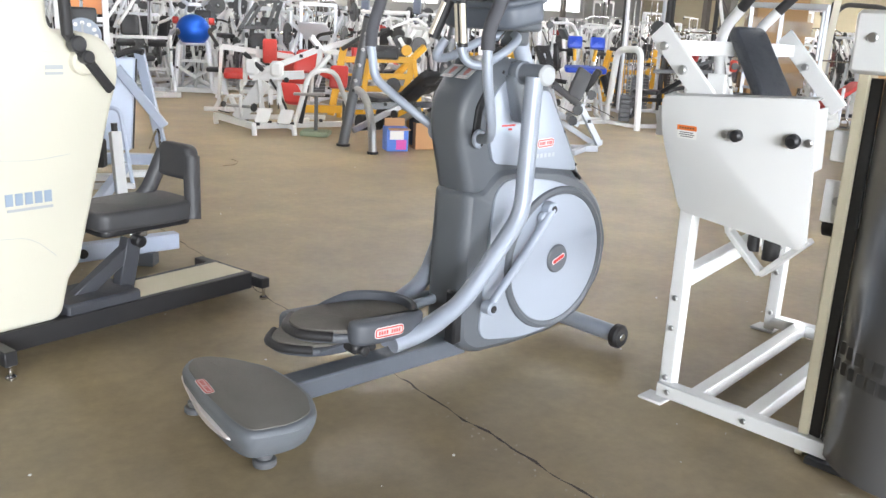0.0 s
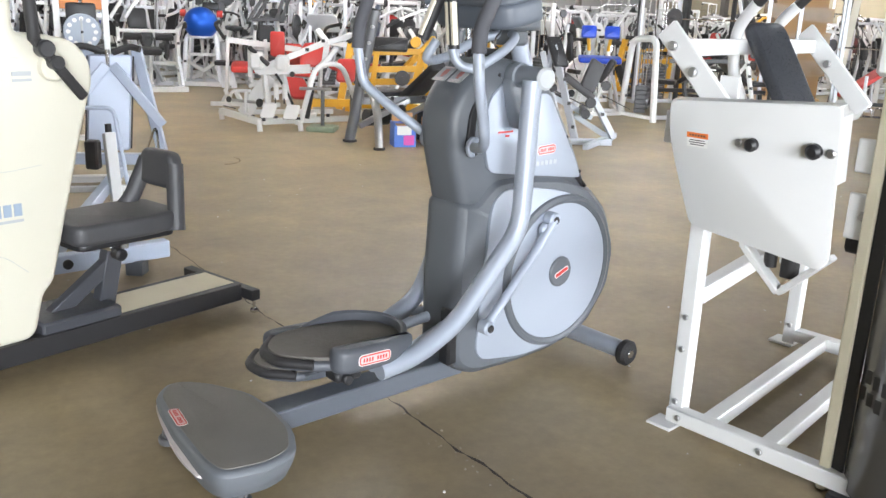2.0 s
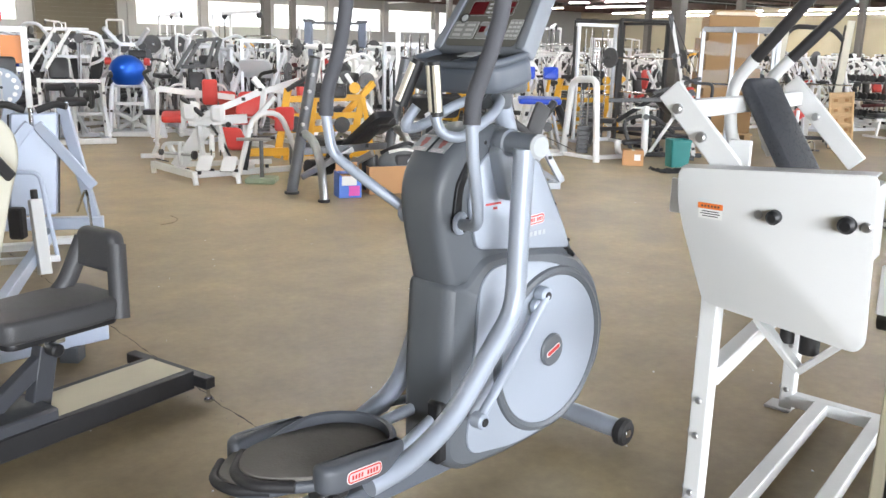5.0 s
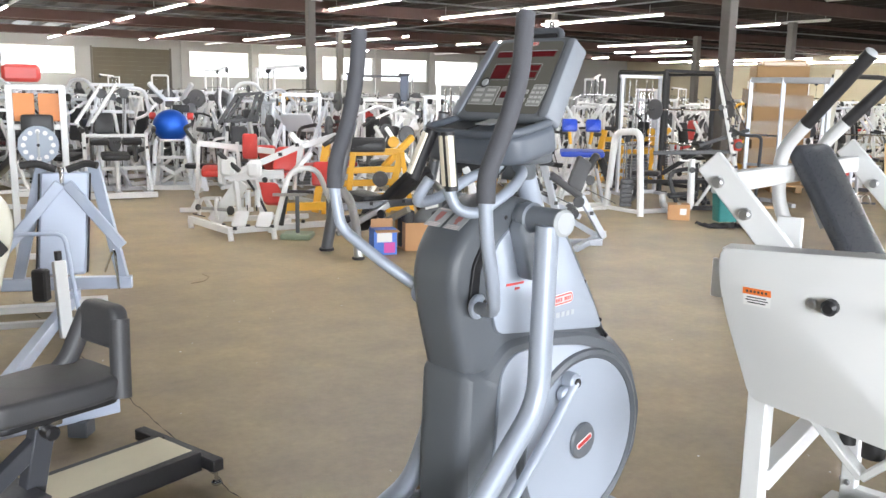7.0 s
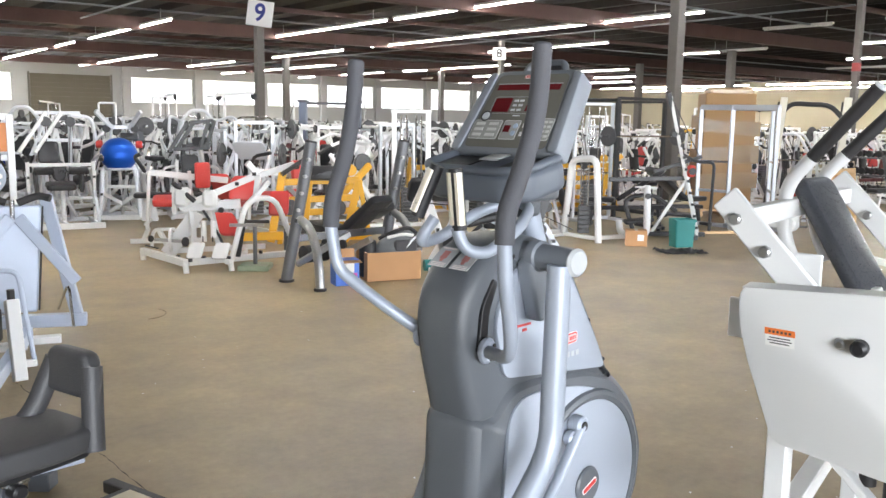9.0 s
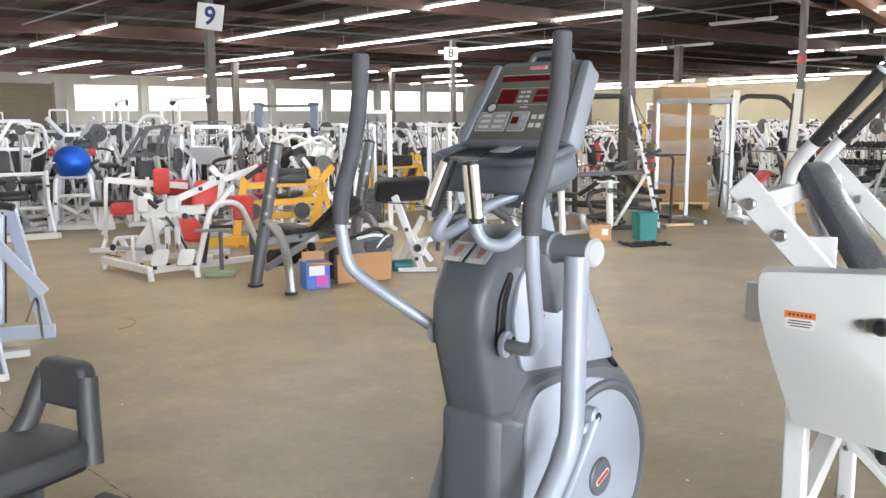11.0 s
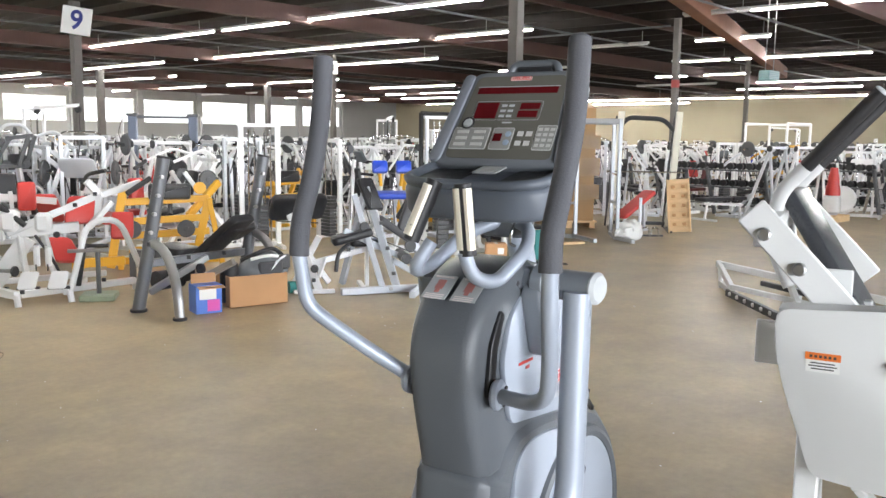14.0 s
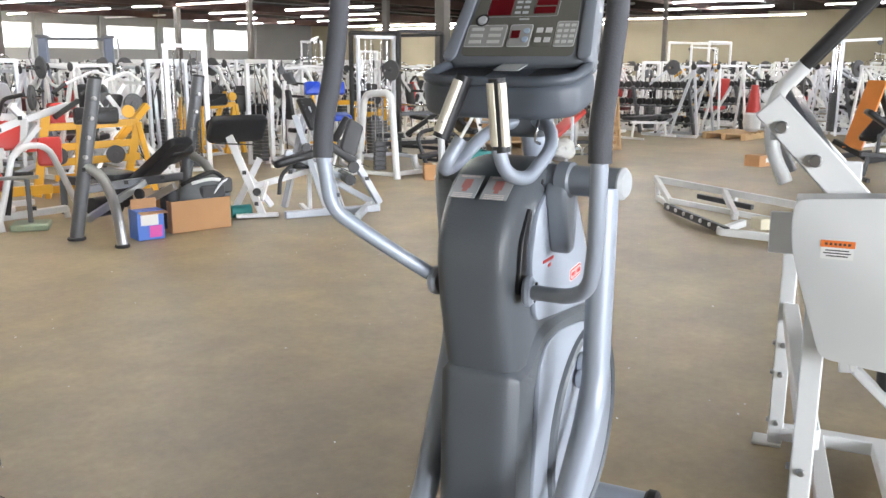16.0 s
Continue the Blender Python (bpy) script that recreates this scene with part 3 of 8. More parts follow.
# ---- the elliptical trainer; x to its right, y to its front ----
TRAINER = Matrix(((0.716, 0.698, 0, 0.024), (-0.698, 0.716, 0, 2.561), (0, 0, 1, 0), (0, 0, 0, 1)))
SIDE = Matrix(((0, 0, 1, 0), (1, 0, 0, 0), (0, 1, 0, 0), (0, 0, 0, 1)))    # an outline in (front, up), made solid along x


def puffed(bm, outline, half, depth, power=2.0, stations=9, squeeze=None):
    """A shell from a side outline: full in the middle, drawn in towards the sides."""
    rows = []
    for k in range(stations):
        s = -1 + 2 * k / (stations - 1)
        d = depth * (1 - math.sqrt(max(0.0, 1 - abs(s) ** power)))
        rows.append([bm.verts.new((s * half * (0.88 + 0.12 * min(1.0, max(0.0, (y - 0.02) / 0.16))), y, z)) for y, z in inset(outline, d)])
    n = len(outline)
    for a, b in zip(rows, rows[1:]):
        for k in range(n):
            bm.faces.new((a[k], a[(k + 1) % n], b[(k + 1) % n], b[k]))
    bm.faces.new(rows[0][::-1])
    bm.faces.new(rows[-1])


def badge(parent, m, w, h, name="badge"):
    """A pale rounded badge with a red ring and a row of plain red marks in the place of its lettering."""
    o = rounded([(-w / 2, -h / 2), (w / 2, -h / 2), (w / 2, h / 2), (-w / 2, h / 2)], h * 0.45)
    b = part(name, made(slab, o, 0, 0.0012, m, 0.0003, 1), PALE_BADGE, parent, "pale rounded badge with a red ring")
    part("red_ring", made(slab, inset(o, h * 0.07), 0.0012, 0.0018, m, 0.0002, 1), RED_BADGE, b)
    part("field", made(slab, inset(o, h * 0.19), 0.0018, 0.0024, m, 0.0002, 1), PINK_BADGE, b)
    bm = fresh()
    for k in range(9):
        if k != 4:
            box(bm, (-w * 0.34 + w * 0.68 * k / 8, 0, 0.0027), (w * 0.05, h * 0.34, 0.0008), 0, m)
    part("marks", bm, RED_BADGE, b)
    return b


def elliptical_trainer():
    t = thing("elliptical_trainer", TRAINER, "grey and silver elliptical trainer with tall moving handlebars", "elliptical trainer")
    # rear foot pod: sides drawn in towards the floor, a shallow step round the dusty top
    pod = rounded([(-0.372, -0.845), (-0.305, -0.920), (-0.06, -0.972), (0.19, -0.998), (0.290, -0.985), (0.326, -0.84), (0.292, -0.735), (0.17, -0.668), (0.02, -0.645), (-0.14, -0.648), (-0.29, -0.72), (-0.358, -0.785)], 0.045, 4)
    mid = Vector((-0.02, -0.82))
    bm = fresh()
    rows = []
    for k, d, z in ((0.86, 0.010, 0.040), (0.88, 0.0, 0.050), (0.97, 0.0, 0.105), (1.0, 0.002, 0.134), (1.0, 0.007, 0.145), (1.0, 0.016, 0.150), (1.0, 0.030, 0.151)):
        rows.append([bm.verts.new((mid.x + (x - mid.x) * k, mid.y + (y - mid.y) * k, z)) for x, y in inset(pod, d)])
    n = len(pod)
    for a, b in zip(rows, rows[1:]):
        for k in range(n):
            bm.faces.new((a[k], a[(k + 1) % n], b[(k + 1) % n], b[k]))
    bm.faces.new(rows[0][::-1])
    bm.faces.new(rows[-1])
    p = part("rear_pod", bm, MID_PLASTIC, t, "broad grey plastic rear foot")
    part("pod_top", made(slab, inset(pod, 0.024), 0.149, 0.1545, None, 0.003, 2), POD_TOP, p)
    bm = fresh()
    arc = [(-0.345 + 0.52 * k / 16, -0.888 - 0.108 * math.sin(math.pi * 0.5 * k / 16) ** 0.8) for k in range(17)]
    rows = []
    for k, (x, y) in enumerate(arc):
        h = 0.006 + 0.026 * math.sin(math.pi * k / 16) ** 0.7
        rows.append([bm.verts.new((x + ox, y + oy, 0.095 + hz)) for ox, oy, hz in ((0, 0.012, h * 0.5), (-0.003, -0.004, h * 0.5), (0.004, 0.010, -h), (0.012, 0.025, -h))])
    for a, b in zip(rows, rows[1:]):
        for k in range(4):
            bm.faces.new((a[k], a[(k + 1) % 4], b[(k + 1) % 4], b[k]))
    bm.faces.new(rows[0])
    bm.faces.new(rows[-1][::-1])
    part("reflective_strip", bm, PALE_BADGE, p, "pale curved strip")
    badge(p, axes((-0.10, -0.928, 0.1545), (0.985, -0.17, 0.0), (0.17, 0.985, 0.0)), 0.125, 0.036)
    for x in (-0.22, 0.245):
        bm = fresh()
        disc(bm, (x, -0.905, 0.02), (0, 0, 1), 0.038, 0.024, 20)
        disc(bm, (x, -0.905, 0.042), (0, 0, 1), 0.026, 0.02, 20)
        part("levelling_foot", bm, DARK_STEEL, t)
    # spine beam
    bm = fresh()
    box(bm, (-0.01, -0.25, 0.105), (0.10, 0.82, 0.075), 0.006)
    part("spine_beam", bm, mat("blue_grey_beam", (0.13, 0.145, 0.17), 0.4, metal=0.2, vary=0.08), t)
    # front stabiliser with wheels
    bm = fresh()
    tube(bm, [(-0.255, 0.875, 0.065), (0.255, 0.875, 0.065)], 0.038, 16)
    st = part("front_stabiliser", bm, SILVER_TUBE, t)
    for s in (-1, 1):
        bm = fresh()
        disc(bm, (0.275 * s, 0.875, 0.06), (1, 0, 0), 0.054, 0.045, 28, 0.010)
        wh = part("wheel", bm, RUBBER, st)
        part("hub", made(disc, (0.2995 * s, 0.875, 0.06), (1, 0, 0), 0.018, 0.006, 16), CHROME, wh)
    # lower shell
    low = rounded([(0.050, 0.145), (0.13, 0.085), (0.38, 0.075), (0.60, 0.085), (0.81, 0.140), (0.938, 0.30), (0.958, 0.47), (0.885, 0.64), (0.755, 0.76), (0.60, 0.815), (0.33, 0.845), (0.21, 0.84), (0.15, 0.79), (0.13, 0.768), (0.058, 0.762), (0.045, 0.45)], 0.05, 5)
    bm = fresh()
    puffed(bm, low, 0.112, 0.030, 5.0, 13)
    ls = part("lower_shell", bm, DARK_PLASTIC, t, "dark grey moulded lower housing")
    # upper shell
    up = rounded([(0.075, 0.73), (0.745, 0.73), (0.742, 0.76), (0.665, 0.90), (0.50, 1.150), (0.39, 1.23), (0.27, 1.265), (0.15, 1.245), (0.07, 1.19), (0.015, 1.11), (0.002, 1.03), (0.018, 0.93), (0.055, 0.80)], 0.06, 5)
    bm = fresh()
    puffed(bm, up, 0.104, 0.030, 5.0, 13)
    us = part("upper_shell", bm, DARK_PLASTIC, t, "dark grey moulded upper housing with a rounded back")
    for s in (-1, 1):
        sd = SIDE if s > 0 else SIDE @ Matrix.Diagonal((1, 1, -1, 1))
        bm = fresh()
        slab(bm, rounded([(0.145, 0.150), (0.40, 0.108), (0.60, 0.118), (0.775, 0.17), (0.885, 0.32), (0.90, 0.47), (0.83, 0.62), (0.69, 0.715), (0.55, 0.765), (0.34, 0.795), (0.245, 0.79), (0.195, 0.745)], 0.075, 5), 0.101, 0.1175, sd, 0.005, 2)
        lp = part("lower_side_panel", bm, SILVER_PAINT, t, "smooth silver-blue side panel")
        bm = fresh()
        slab(bm, rounded([(0.175, 0.862), (0.685, 0.795), (0.645, 0.87), (0.468, 1.135), (0.385, 1.13), (0.355, 1.03), (0.315, 1.005), (0.285, 1.03), (0.275, 1.15), (0.235, 1.185), (0.165, 1.13), (0.13, 1.02)], 0.03, 4), 0.095, 0.1105, sd, 0.004, 2)
        upn = part("upper_side_panel", bm, SILVER_PAINT, t, "smooth silver-blue side panel")
        # crank disc in its dark ring
        hub = Vector((0.120 * s, 0.580, 0.43))
        part("disc_ring", made(ring, (0.115 * s, *hub.yz), (1, 0, 0), 0.292, 0.019, 56, 8), DARK_PLASTIC, t)
        dk = part("crank_disc", made(disc, hub, (1, 0, 0), 0.279, 0.012, 56, 0.004), SILVER_PAINT, t, "round silver crank cover")
        hc = part("hub_cap", made(disc, (0.130 * s, *hub.yz), (1, 0, 0), 0.062, 0.016, 36, 0.007), DARK_PLASTIC, dk)
        my = axes((0.1383 * s, *hub.yz), (0, 0.93 * s, 0.36), (0, -0.36 * s, 0.93))
        bm = fresh()
        slab(bm, rounded([(-0.04, -0.011), (0.04, -0.011), (0.04, 0.011), (-0.04, 0.011)], 0.010), 0, 0.0016, my, 0.0004, 1)
        part("cap_badge", bm, PALE_BADGE, dk, "small pale and red badge")
        bm = fresh()
        slab(bm, rounded([(-0.036, -0.0075), (0.036, -0.0075), (0.036, 0.0075), (-0.036, 0.0075)], 0.007), 0.0016, 0.0024, my, 0.0003, 1)
        part("cap_badge_field", bm, RED_BADGE, dk)
        # crank arm, rod and joints
        cb = Vector((0.160 * s, 0.488, 0.659)) if s > 0 else Vector((-0.160, 0.70, 0.205))
        bm = fresh()
        disc(bm, cb + Vector((-0.012 * s, 0, 0)), (1, 0, 0), 0.030, 0.045, 24, 0.006)
        disc(bm, cb + Vector((-0.012 * s, -0.035, -0.035)), (1, 0, 0), 0.026, 0.03, 20, 0.006)
        ca = part("crank_joint", bm, SILVER_TUBE, t)
        part("joint_bolt", made(disc, cb + Vector((0.012 * s, 0, 0)), (1, 0, 0), 0.016, 0.006, 16), RUBBER, ca)
        lowj = Vector((0.192 * s, 0.120 + (0 if s > 0 else -0.08), 0.315 if s > 0 else 0.275))
        bm = fresh()
        tube(bm, [cb, cb.lerp(lowj, 0.3) + Vector((0, 0, -0.012)), lowj], 0.0165, 12)
        part("connecting_rod", bm, SILVER_TUBE, t)
        bm = fresh()
        disc(bm, lowj, (1, 0, 0), 0.027, 0.05, 20, 0.006)
        lj = part("rod_joint", bm, SILVER_TUBE, t)
        part("joint_bolt", made(disc, lowj + Vector((0.027 * s, 0, 0)), (1, 0, 0), 0.015, 0.006, 16), RUBBER, lj)
        # shoulder: horizontal barrel, cap and swing arm
        bm = fresh()
        tip = 0.290 if s > 0 else -0.175
        tube(bm, [(0.08 * s, 0.27, 1.205), (tip, 0.235, 1.208)], 0.037, 24)
        sh = part("shoulder_barrel", bm, BARREL_GREY, t)
        part("barrel_collar", made(disc, (0.148 * s, 0.259, 1.2065), (1, -0.12 * s, 0), 0.044, 0.05, 24, 0.010), BARREL_GREY, sh)
        part("end_cap", made(disc, (tip + 0.003 * s, 0.2345, 1.208), (1, -0.16 * s, 0), 0.0385, 0.020, 28, 0.008), LABEL_GREY, sh, "pale round end cap")
        bm = fresh()
        slab(bm, rounded([(0.205, 1.19), (0.31, 1.245), (0.325, 1.12), (0.310, 1.02), (0.262, 1.015), (0.240, 1.08)], 0.03, 4), 0.106, 0.160, sd, 0.012, 3)
        part("shoulder_boss", bm, BARREL_GREY, t)
        if s > 0:
            sw = [(0.258, 0.208, 1.20), (0.258, 0.195, 0.690), (0.258, -0.085, 0.400), (0.256, -0.26, 0.320), (0.248, -0.405, 0.302)]
        else:
            sw = [(-0.165, 0.235, 1.20), (-0.165, 0.300, 0.775), (-0.170, 0.10, 0.33), (-0.175, -0.12, 0.235), (-0.180, -0.36, 0.205)]
        bm = fresh()
        tube(bm, sw, 0.0335, 18, 0.075, 6)
        arm = part("swing_arm", bm, SILVER_TUBE, t, "thick bent silver tube")
        # pedal: a deep tray with a rim round its far side and toe, open at the heel, and a bulged block that carries the badge
        ph = 0.345 if s > 0 else 0.188
        foot = lambda q: (q[0] - 0.008, q[1] - 0.012) if s > 0 else (-q[0] - 0.125, q[1] + 0.085)
        plan = rounded([(-0.045, -0.62), (0.03, -0.685), (0.12, -0.688), (0.20, -0.61), (0.243, -0.52), (0.255, -0.36), (0.225, -0.255), (0.13, -0.198), (0.03, -0.205), (-0.05, -0.285), (-0.075, -0.42), (-0.072, -0.55)], 0.05, 4)
        tray = [foot(q) for q in plan]
        pd = part("pedal", made(slab, tray, ph - 0.030, ph + 0.002, None, 0.012, 3), PEDAL_GREY, t, "long grey pedal tray with a raised rim")
        tread = [foot(q) for q in inset(plan, 0.012)]
        part("tread", made(slab, tread, ph + 0.001, ph + 0.016, None, 0.007, 2), TREAD, pd, "dusty dark ribbed tread")
        lip = [(*foot(q), ph - 0.004) for q in ((-0.052, -0.598), (0.03, -0.684), (0.122, -0.688), (0.203, -0.604))]
        part("heel_lip", made(tube, lip, 0.0165, 10, 0.04, 5), RUBBER, pd, "black rubber heel lip")
        bm = fresh()
        loop = [(-0.072, -0.575), (-0.075, -0.42), (-0.050, -0.285), (0.03, -0.205), (0.13, -0.198), (0.225, -0.255), (0.255, -0.36), (0.250, -0.47)]
        path = smooth_path([(x, y, 0) for x, y in loop], 0.07, 6)
        rows = []
        for k, q in enumerate(path):
            f = k / (len(path) - 1)
            hgt = (0.050 if s > 0 else 0.040) * min(1.0, f / 0.16) ** 0.7 * (1.0 if f < 0.62 else 1.0 - 0.25 * (f - 0.62) / 0.38)
            c = Vector((0.09, -0.42, 0))
            inn = q + (c - q).normalized() * 0.017
            out = q - (c - q).normalized() * 0.004
            rows.append([bm.verts.new((*foot(v), z)) for v, z in ((q, ph - 0.02), (out, ph + hgt - 0.006), (q.lerp(inn, 0.4), ph + hgt), (inn, ph + hgt - 0.006), (inn, ph))])
        for a, b in zip(rows, rows[1:]):
            for k in range(5):
                bm.faces.new((a[k], a[(k + 1) % 5], b[(k + 1) % 5], b[k]))
        bm.faces.new(rows[0])
        bm.faces.new(rows[-1][::-1])
        part("rim", bm, PEDAL_GREY, pd)
        block = [foot(q) for q in rounded([(0.200, -0.555), (0.252, -0.560), (0.279, -0.52), (0.281, -0.34), (0.245, -0.245), (0.225, -0.26)], 0.030, 4)]
        part("side_block", made(slab, block, ph - 0.034, ph + 0.050, None, 0.022, 4), PEDAL_GREY, pd)
        bx = foot((0.2815, 0))[0]
        badge(pd, axes((bx, foot((0, -0.430))[1], ph + 0.011), (0, s, 0), (0, 0, 1)), 0.125, 0.038)
        bm = fresh()
        box(bm, (*foot((0.215, -0.50)), ph - 0.046), (0.07, 0.10, 0.04), 0.010)
        disc(bm, (*foot((0.255, -0.515)), ph - 0.050), (1, 0, 0), 0.018, 0.03, 16)
        part("pedal_bracket", bm, BLACK_STEEL, pd)
        hinge = Vector((0, -0.20, ph))
        pd.matrix_basis = Matrix.Translation(hinge) @ Matrix.Rotation(radians(-2.0), 4, "X") @ Matrix.Translation(-hinge)
        # handlebar
        hb = [(0.328, 0.012, 1.752), (0.328, 0.0, 1.60), (0.329, -0.045, 1.485), (0.336, -0.118, 1.365), (0.338, -0.122, 1.295)]
        if s < 0:
            hb = [(0.328, 0.005, 1.735), (0.328, -0.005, 1.60), (0.327, -0.035, 1.47), (0.325, -0.088, 1.345), (0.325, -0.092, 1.270)]
        hl = [(0.338, -0.122, 1.297), (0.334, -0.110, 1.20), (0.322, -0.075, 1.10), (0.305, -0.045, 1.02), (0.250, 0.0, 0.985), (0.130, 0.070, 0.965)]
        if s < 0:
            hl = [(0.325, -0.092, 1.272), (0.318, -0.074, 1.150), (0.270, -0.042, 1.105), (0.200, 0.005, 1.045), (0.125, 0.075, 0.975)]
        bm = fresh()
        tube(bm, [(x * s, y, z) for x, y, z in hl], 0.0175, 14, 0.05, 5)
        hd = part("handlebar", bm, SILVER_TUBE, t, "bent silver handlebar with a foam grip")
        bm = fresh()
        path = [(x * s, y, z) for x, y, z in hb]
        tube(bm, path, 0.0235, 16, 0.08, 6)
        disc(bm, path[0], (0, 0.1, 1), 0.0225, 0.012, 16, 0.005)
        part("foam_grip", bm, FOAM, hd, "dark grey foam grip")
        bm = fresh()
        disc(bm, ((0.124 if s > 0 else -0.112), 0.076, 0.965), (1, 0.2 * s, 0), 0.036, 0.026, 24, 0.008)
        fl = part("pivot_flange", bm, SILVER_TUBE, t)
        for a in (0.7, 2.8, 4.9):
            part("flange_bolt", made(disc, ((0.138 if s > 0 else -0.126), 0.076 + 0.020 * math.cos(a), 0.965 + 0.022 * math.sin(a)), (1, 0, 0), 0.006, 0.004, 10, 0.001), RUBBER, fl)
        # slot in which the handlebar swings, its shade a raised black slab
        bm = fresh()
        slab(bm, rounded([(0.062, 0.955), (0.098, 0.945), (0.105, 1.06), (0.140, 1.14), (0.122, 1.155), (0.078, 1.08)], 0.02, 4), 0.094, 0.1065, sd, 0.002, 1)
        part("handle_slot", bm, BLACK_PLASTIC, us, "curved black slab for the shade in a slot")
        if s > 0:
            badge(upn, axes((0.111, 0.47, 0.925), (0, 1, 0.05), (0, -0.05, 1)), 0.10, 0.036)
            for k in range(5):
                part("printed_mark", made(box, (0.1115, 0.425 + 0.024 * k, 0.875), (0.001, 0.016, 0.016), 0), LABEL_GREY, upn)
            bm = fresh()
            box(bm, (0.1115, 0.245, 1.005), (0.0015, 0.075, 0.007), 0)
            box(bm, (0.1115, 0.255, 0.99), (0.0015, 0.02, 0.008), 0)
            part("red_print", bm, RED_BADGE, upn)
        for y, z in ((0.590, 0.962), (0.682, 0.82), (0.205, 1.205)):
            part("screw", made(disc, (0.099 * s, y, z), (1, 0, 0), 0.007, 0.014, 10, 0.002), RUBBER, us)
    # warning labels on the back of the upper shell
    for x in (-0.036, 0.044):
        m = axes((x, 0.0745, 1.2005), (1, 0.0, 0), (0, 0.82, 0.57))
        bm = fresh()
        box(bm, (0, 0, 0.001), (0.066, 0.078, 0.002), 0, m)
        lb = part("warning_label", bm, LABEL_GREY, us, "grey label with a red mark")
        bm = fresh()
        box(bm, (0, 0.008, 0.0025), (0.022, 0.030, 0.001), 0, m)
        box(bm, (0, -0.012, 0.0025), (0.012, 0.014, 0.001), 0, m)
        part("red_mark", bm, FADED_RED, lb)
        for k in range(3):
            part("print_line", made(box, (0, -0.026 - 0.006 * k, 0.0025), (0.05, 0.003, 0.001), 0, m), PALE_BADGE, lb)
        part("print_line", made(box, (0, 0.033, 0.0025), (0.05, 0.006, 0.001), 0, m), PALE_BADGE, lb)
    # seam screws and the opening for the inner rods, its shade a solid black block
    bm = fresh()
    box(bm, (0.065, 0.055, 0.255), (0.06, 0.05, 0.22), 0.01)
    part("rod_opening", bm, BLACK_PLASTIC, ls, "solid black block for the shade in an opening")
    for s in (-1, 1):
        bm = fresh()
        tube(bm, [(0.05 * s, 0.06, 0.30), (0.10 * s, -0.18, 0.255), (0.15 * s, -0.36, 0.27)], 0.020, 12)
        part("pedal_rod", bm, SILVER_TUBE, t)
    # mast
    bm = fresh()
    tube(bm, [(0.010, 0.475, 1.10), (0.010, 0.41, 1.25), (0.010, 0.345, 1.42)], 0.034, 18)
    part("mast", bm, SILVER_TUBE, t)
    # fixed grips
    part("grip_bar", made(tube, [(-0.030, 0.028, 1.315), (-0.062, -0.005, 1.245), (-0.075, 0.09, 1.245), (-0.06, 0.24, 1.315), (0.0, 0.33, 1.345), (0.085, 0.30, 1.335), (0.13, 0.20, 1.29), (0.115, 0.075, 1.225), (0.085, 0.02, 1.24), (0.070, 0.006, 1.30)], 0.0165, 14, 0.05, 6), SILVER_TUBE, t, "bent silver grip bar")
    for a, b in (((-0.066, -0.004, 1.318), (-0.022, 0.028, 1.455)), ((0.078, 0.010, 1.292), (0.066, 0.002, 1.452))):
        a, b = Vector(a), Vector(b)
        gp = part("pulse_grip", made(tube, [a, b], 0.0195, 16), BLACK_PLASTIC, t, "black grip with metal contact plates")
        d = (b - a).normalized()
        for o in ((Vector((-0.0040, -0.0118, 0)),) if a.x < 0 else (Vector((-0.0075, -0.0085, 0)), Vector((0.0085, -0.004, 0.0)))):
            part("contact_plate", made(tube, [a + d * 0.014 + o, b - d * 0.010 + o], 0.0138, 12), mat("brushed_contact", (0.78, 0.72, 0.60), 0.32, metal=0.4, vary=0.05), gp)
    # console
    c = axes((0, 0.27, 1.50), (1, 0, 0), (0, 0.56, 0.83))      # face: x right, y up the face
    bm = fresh()
    face = rounded([(-0.185, -0.02), (0.185, -0.02), (0.150, 0.275), (-0.150, 0.275)], 0.035, 4)
    slab(bm, face, -0.055, 0.0, c, 0.012, 3)
    con = part("console", bm, MID_PLASTIC, t, "grey console with red displays and a keypad")
    bm = fresh()
    slab(bm, rounded([(-0.150, 0.0), (0.150, 0.0), (0.128, 0.255), (-0.128, 0.255)], 0.02, 4), 0.0, 0.002, c, 0.0006, 1)
    part("overlay", bm, CONSOLE_FACE, con)
    for s in (-1, 1):
        bm = fresh()
        slab(bm, rounded([(0.160 * s, -0.01), (0.196 * s, -0.01), (0.168 * s, 0.262), (0.138 * s, 0.262)], 0.015, 4), -0.060, 0.007, c, 0.005, 2)
        part("side_cheek", bm, CHEEK, con, "blue-grey side cheek")
    bm = fresh()
    box(bm, (0, 0.208, 0.003), (0.228, 0.019, 0.002), 0, c)
    part("message_display", bm, LED_RED, con, "dark red display strip")
    for x, w, y, h in ((-0.070, 0.062, 0.145, 0.048), (0.052, 0.054, 0.158, 0.018), (0.050, 0.054, 0.134, 0.019)):
        part("display", made(box, (x, y, 0.003), (w, h, 0.002), 0, c), LED_RED, con, "dark red display")
    bm = fresh()
    for i in range(2):
        for j in range(3):
            box(bm, (-0.022 + 0.021 * i, 0.128 + 0.016 * j, 0.0028), (0.015, 0.007, 0.0012), 0, c)
    part("legend", bm, LABEL_GREY, con)
    for x, w in ((-0.092, 0.108), (0.0, 0.060), (0.062, 0.052), (0.118, 0.054)):
        bm = fresh()
        h = 0.066 if x < 0.1 else 0.074
        slab(bm, rounded([(x - w / 2, 0.026), (x + w / 2, 0.026), (x + w / 2, 0.026 + h), (x - w / 2, 0.026 + h)], 0.006, 3), 0.002, 0.0032, c, 0.0004, 1)
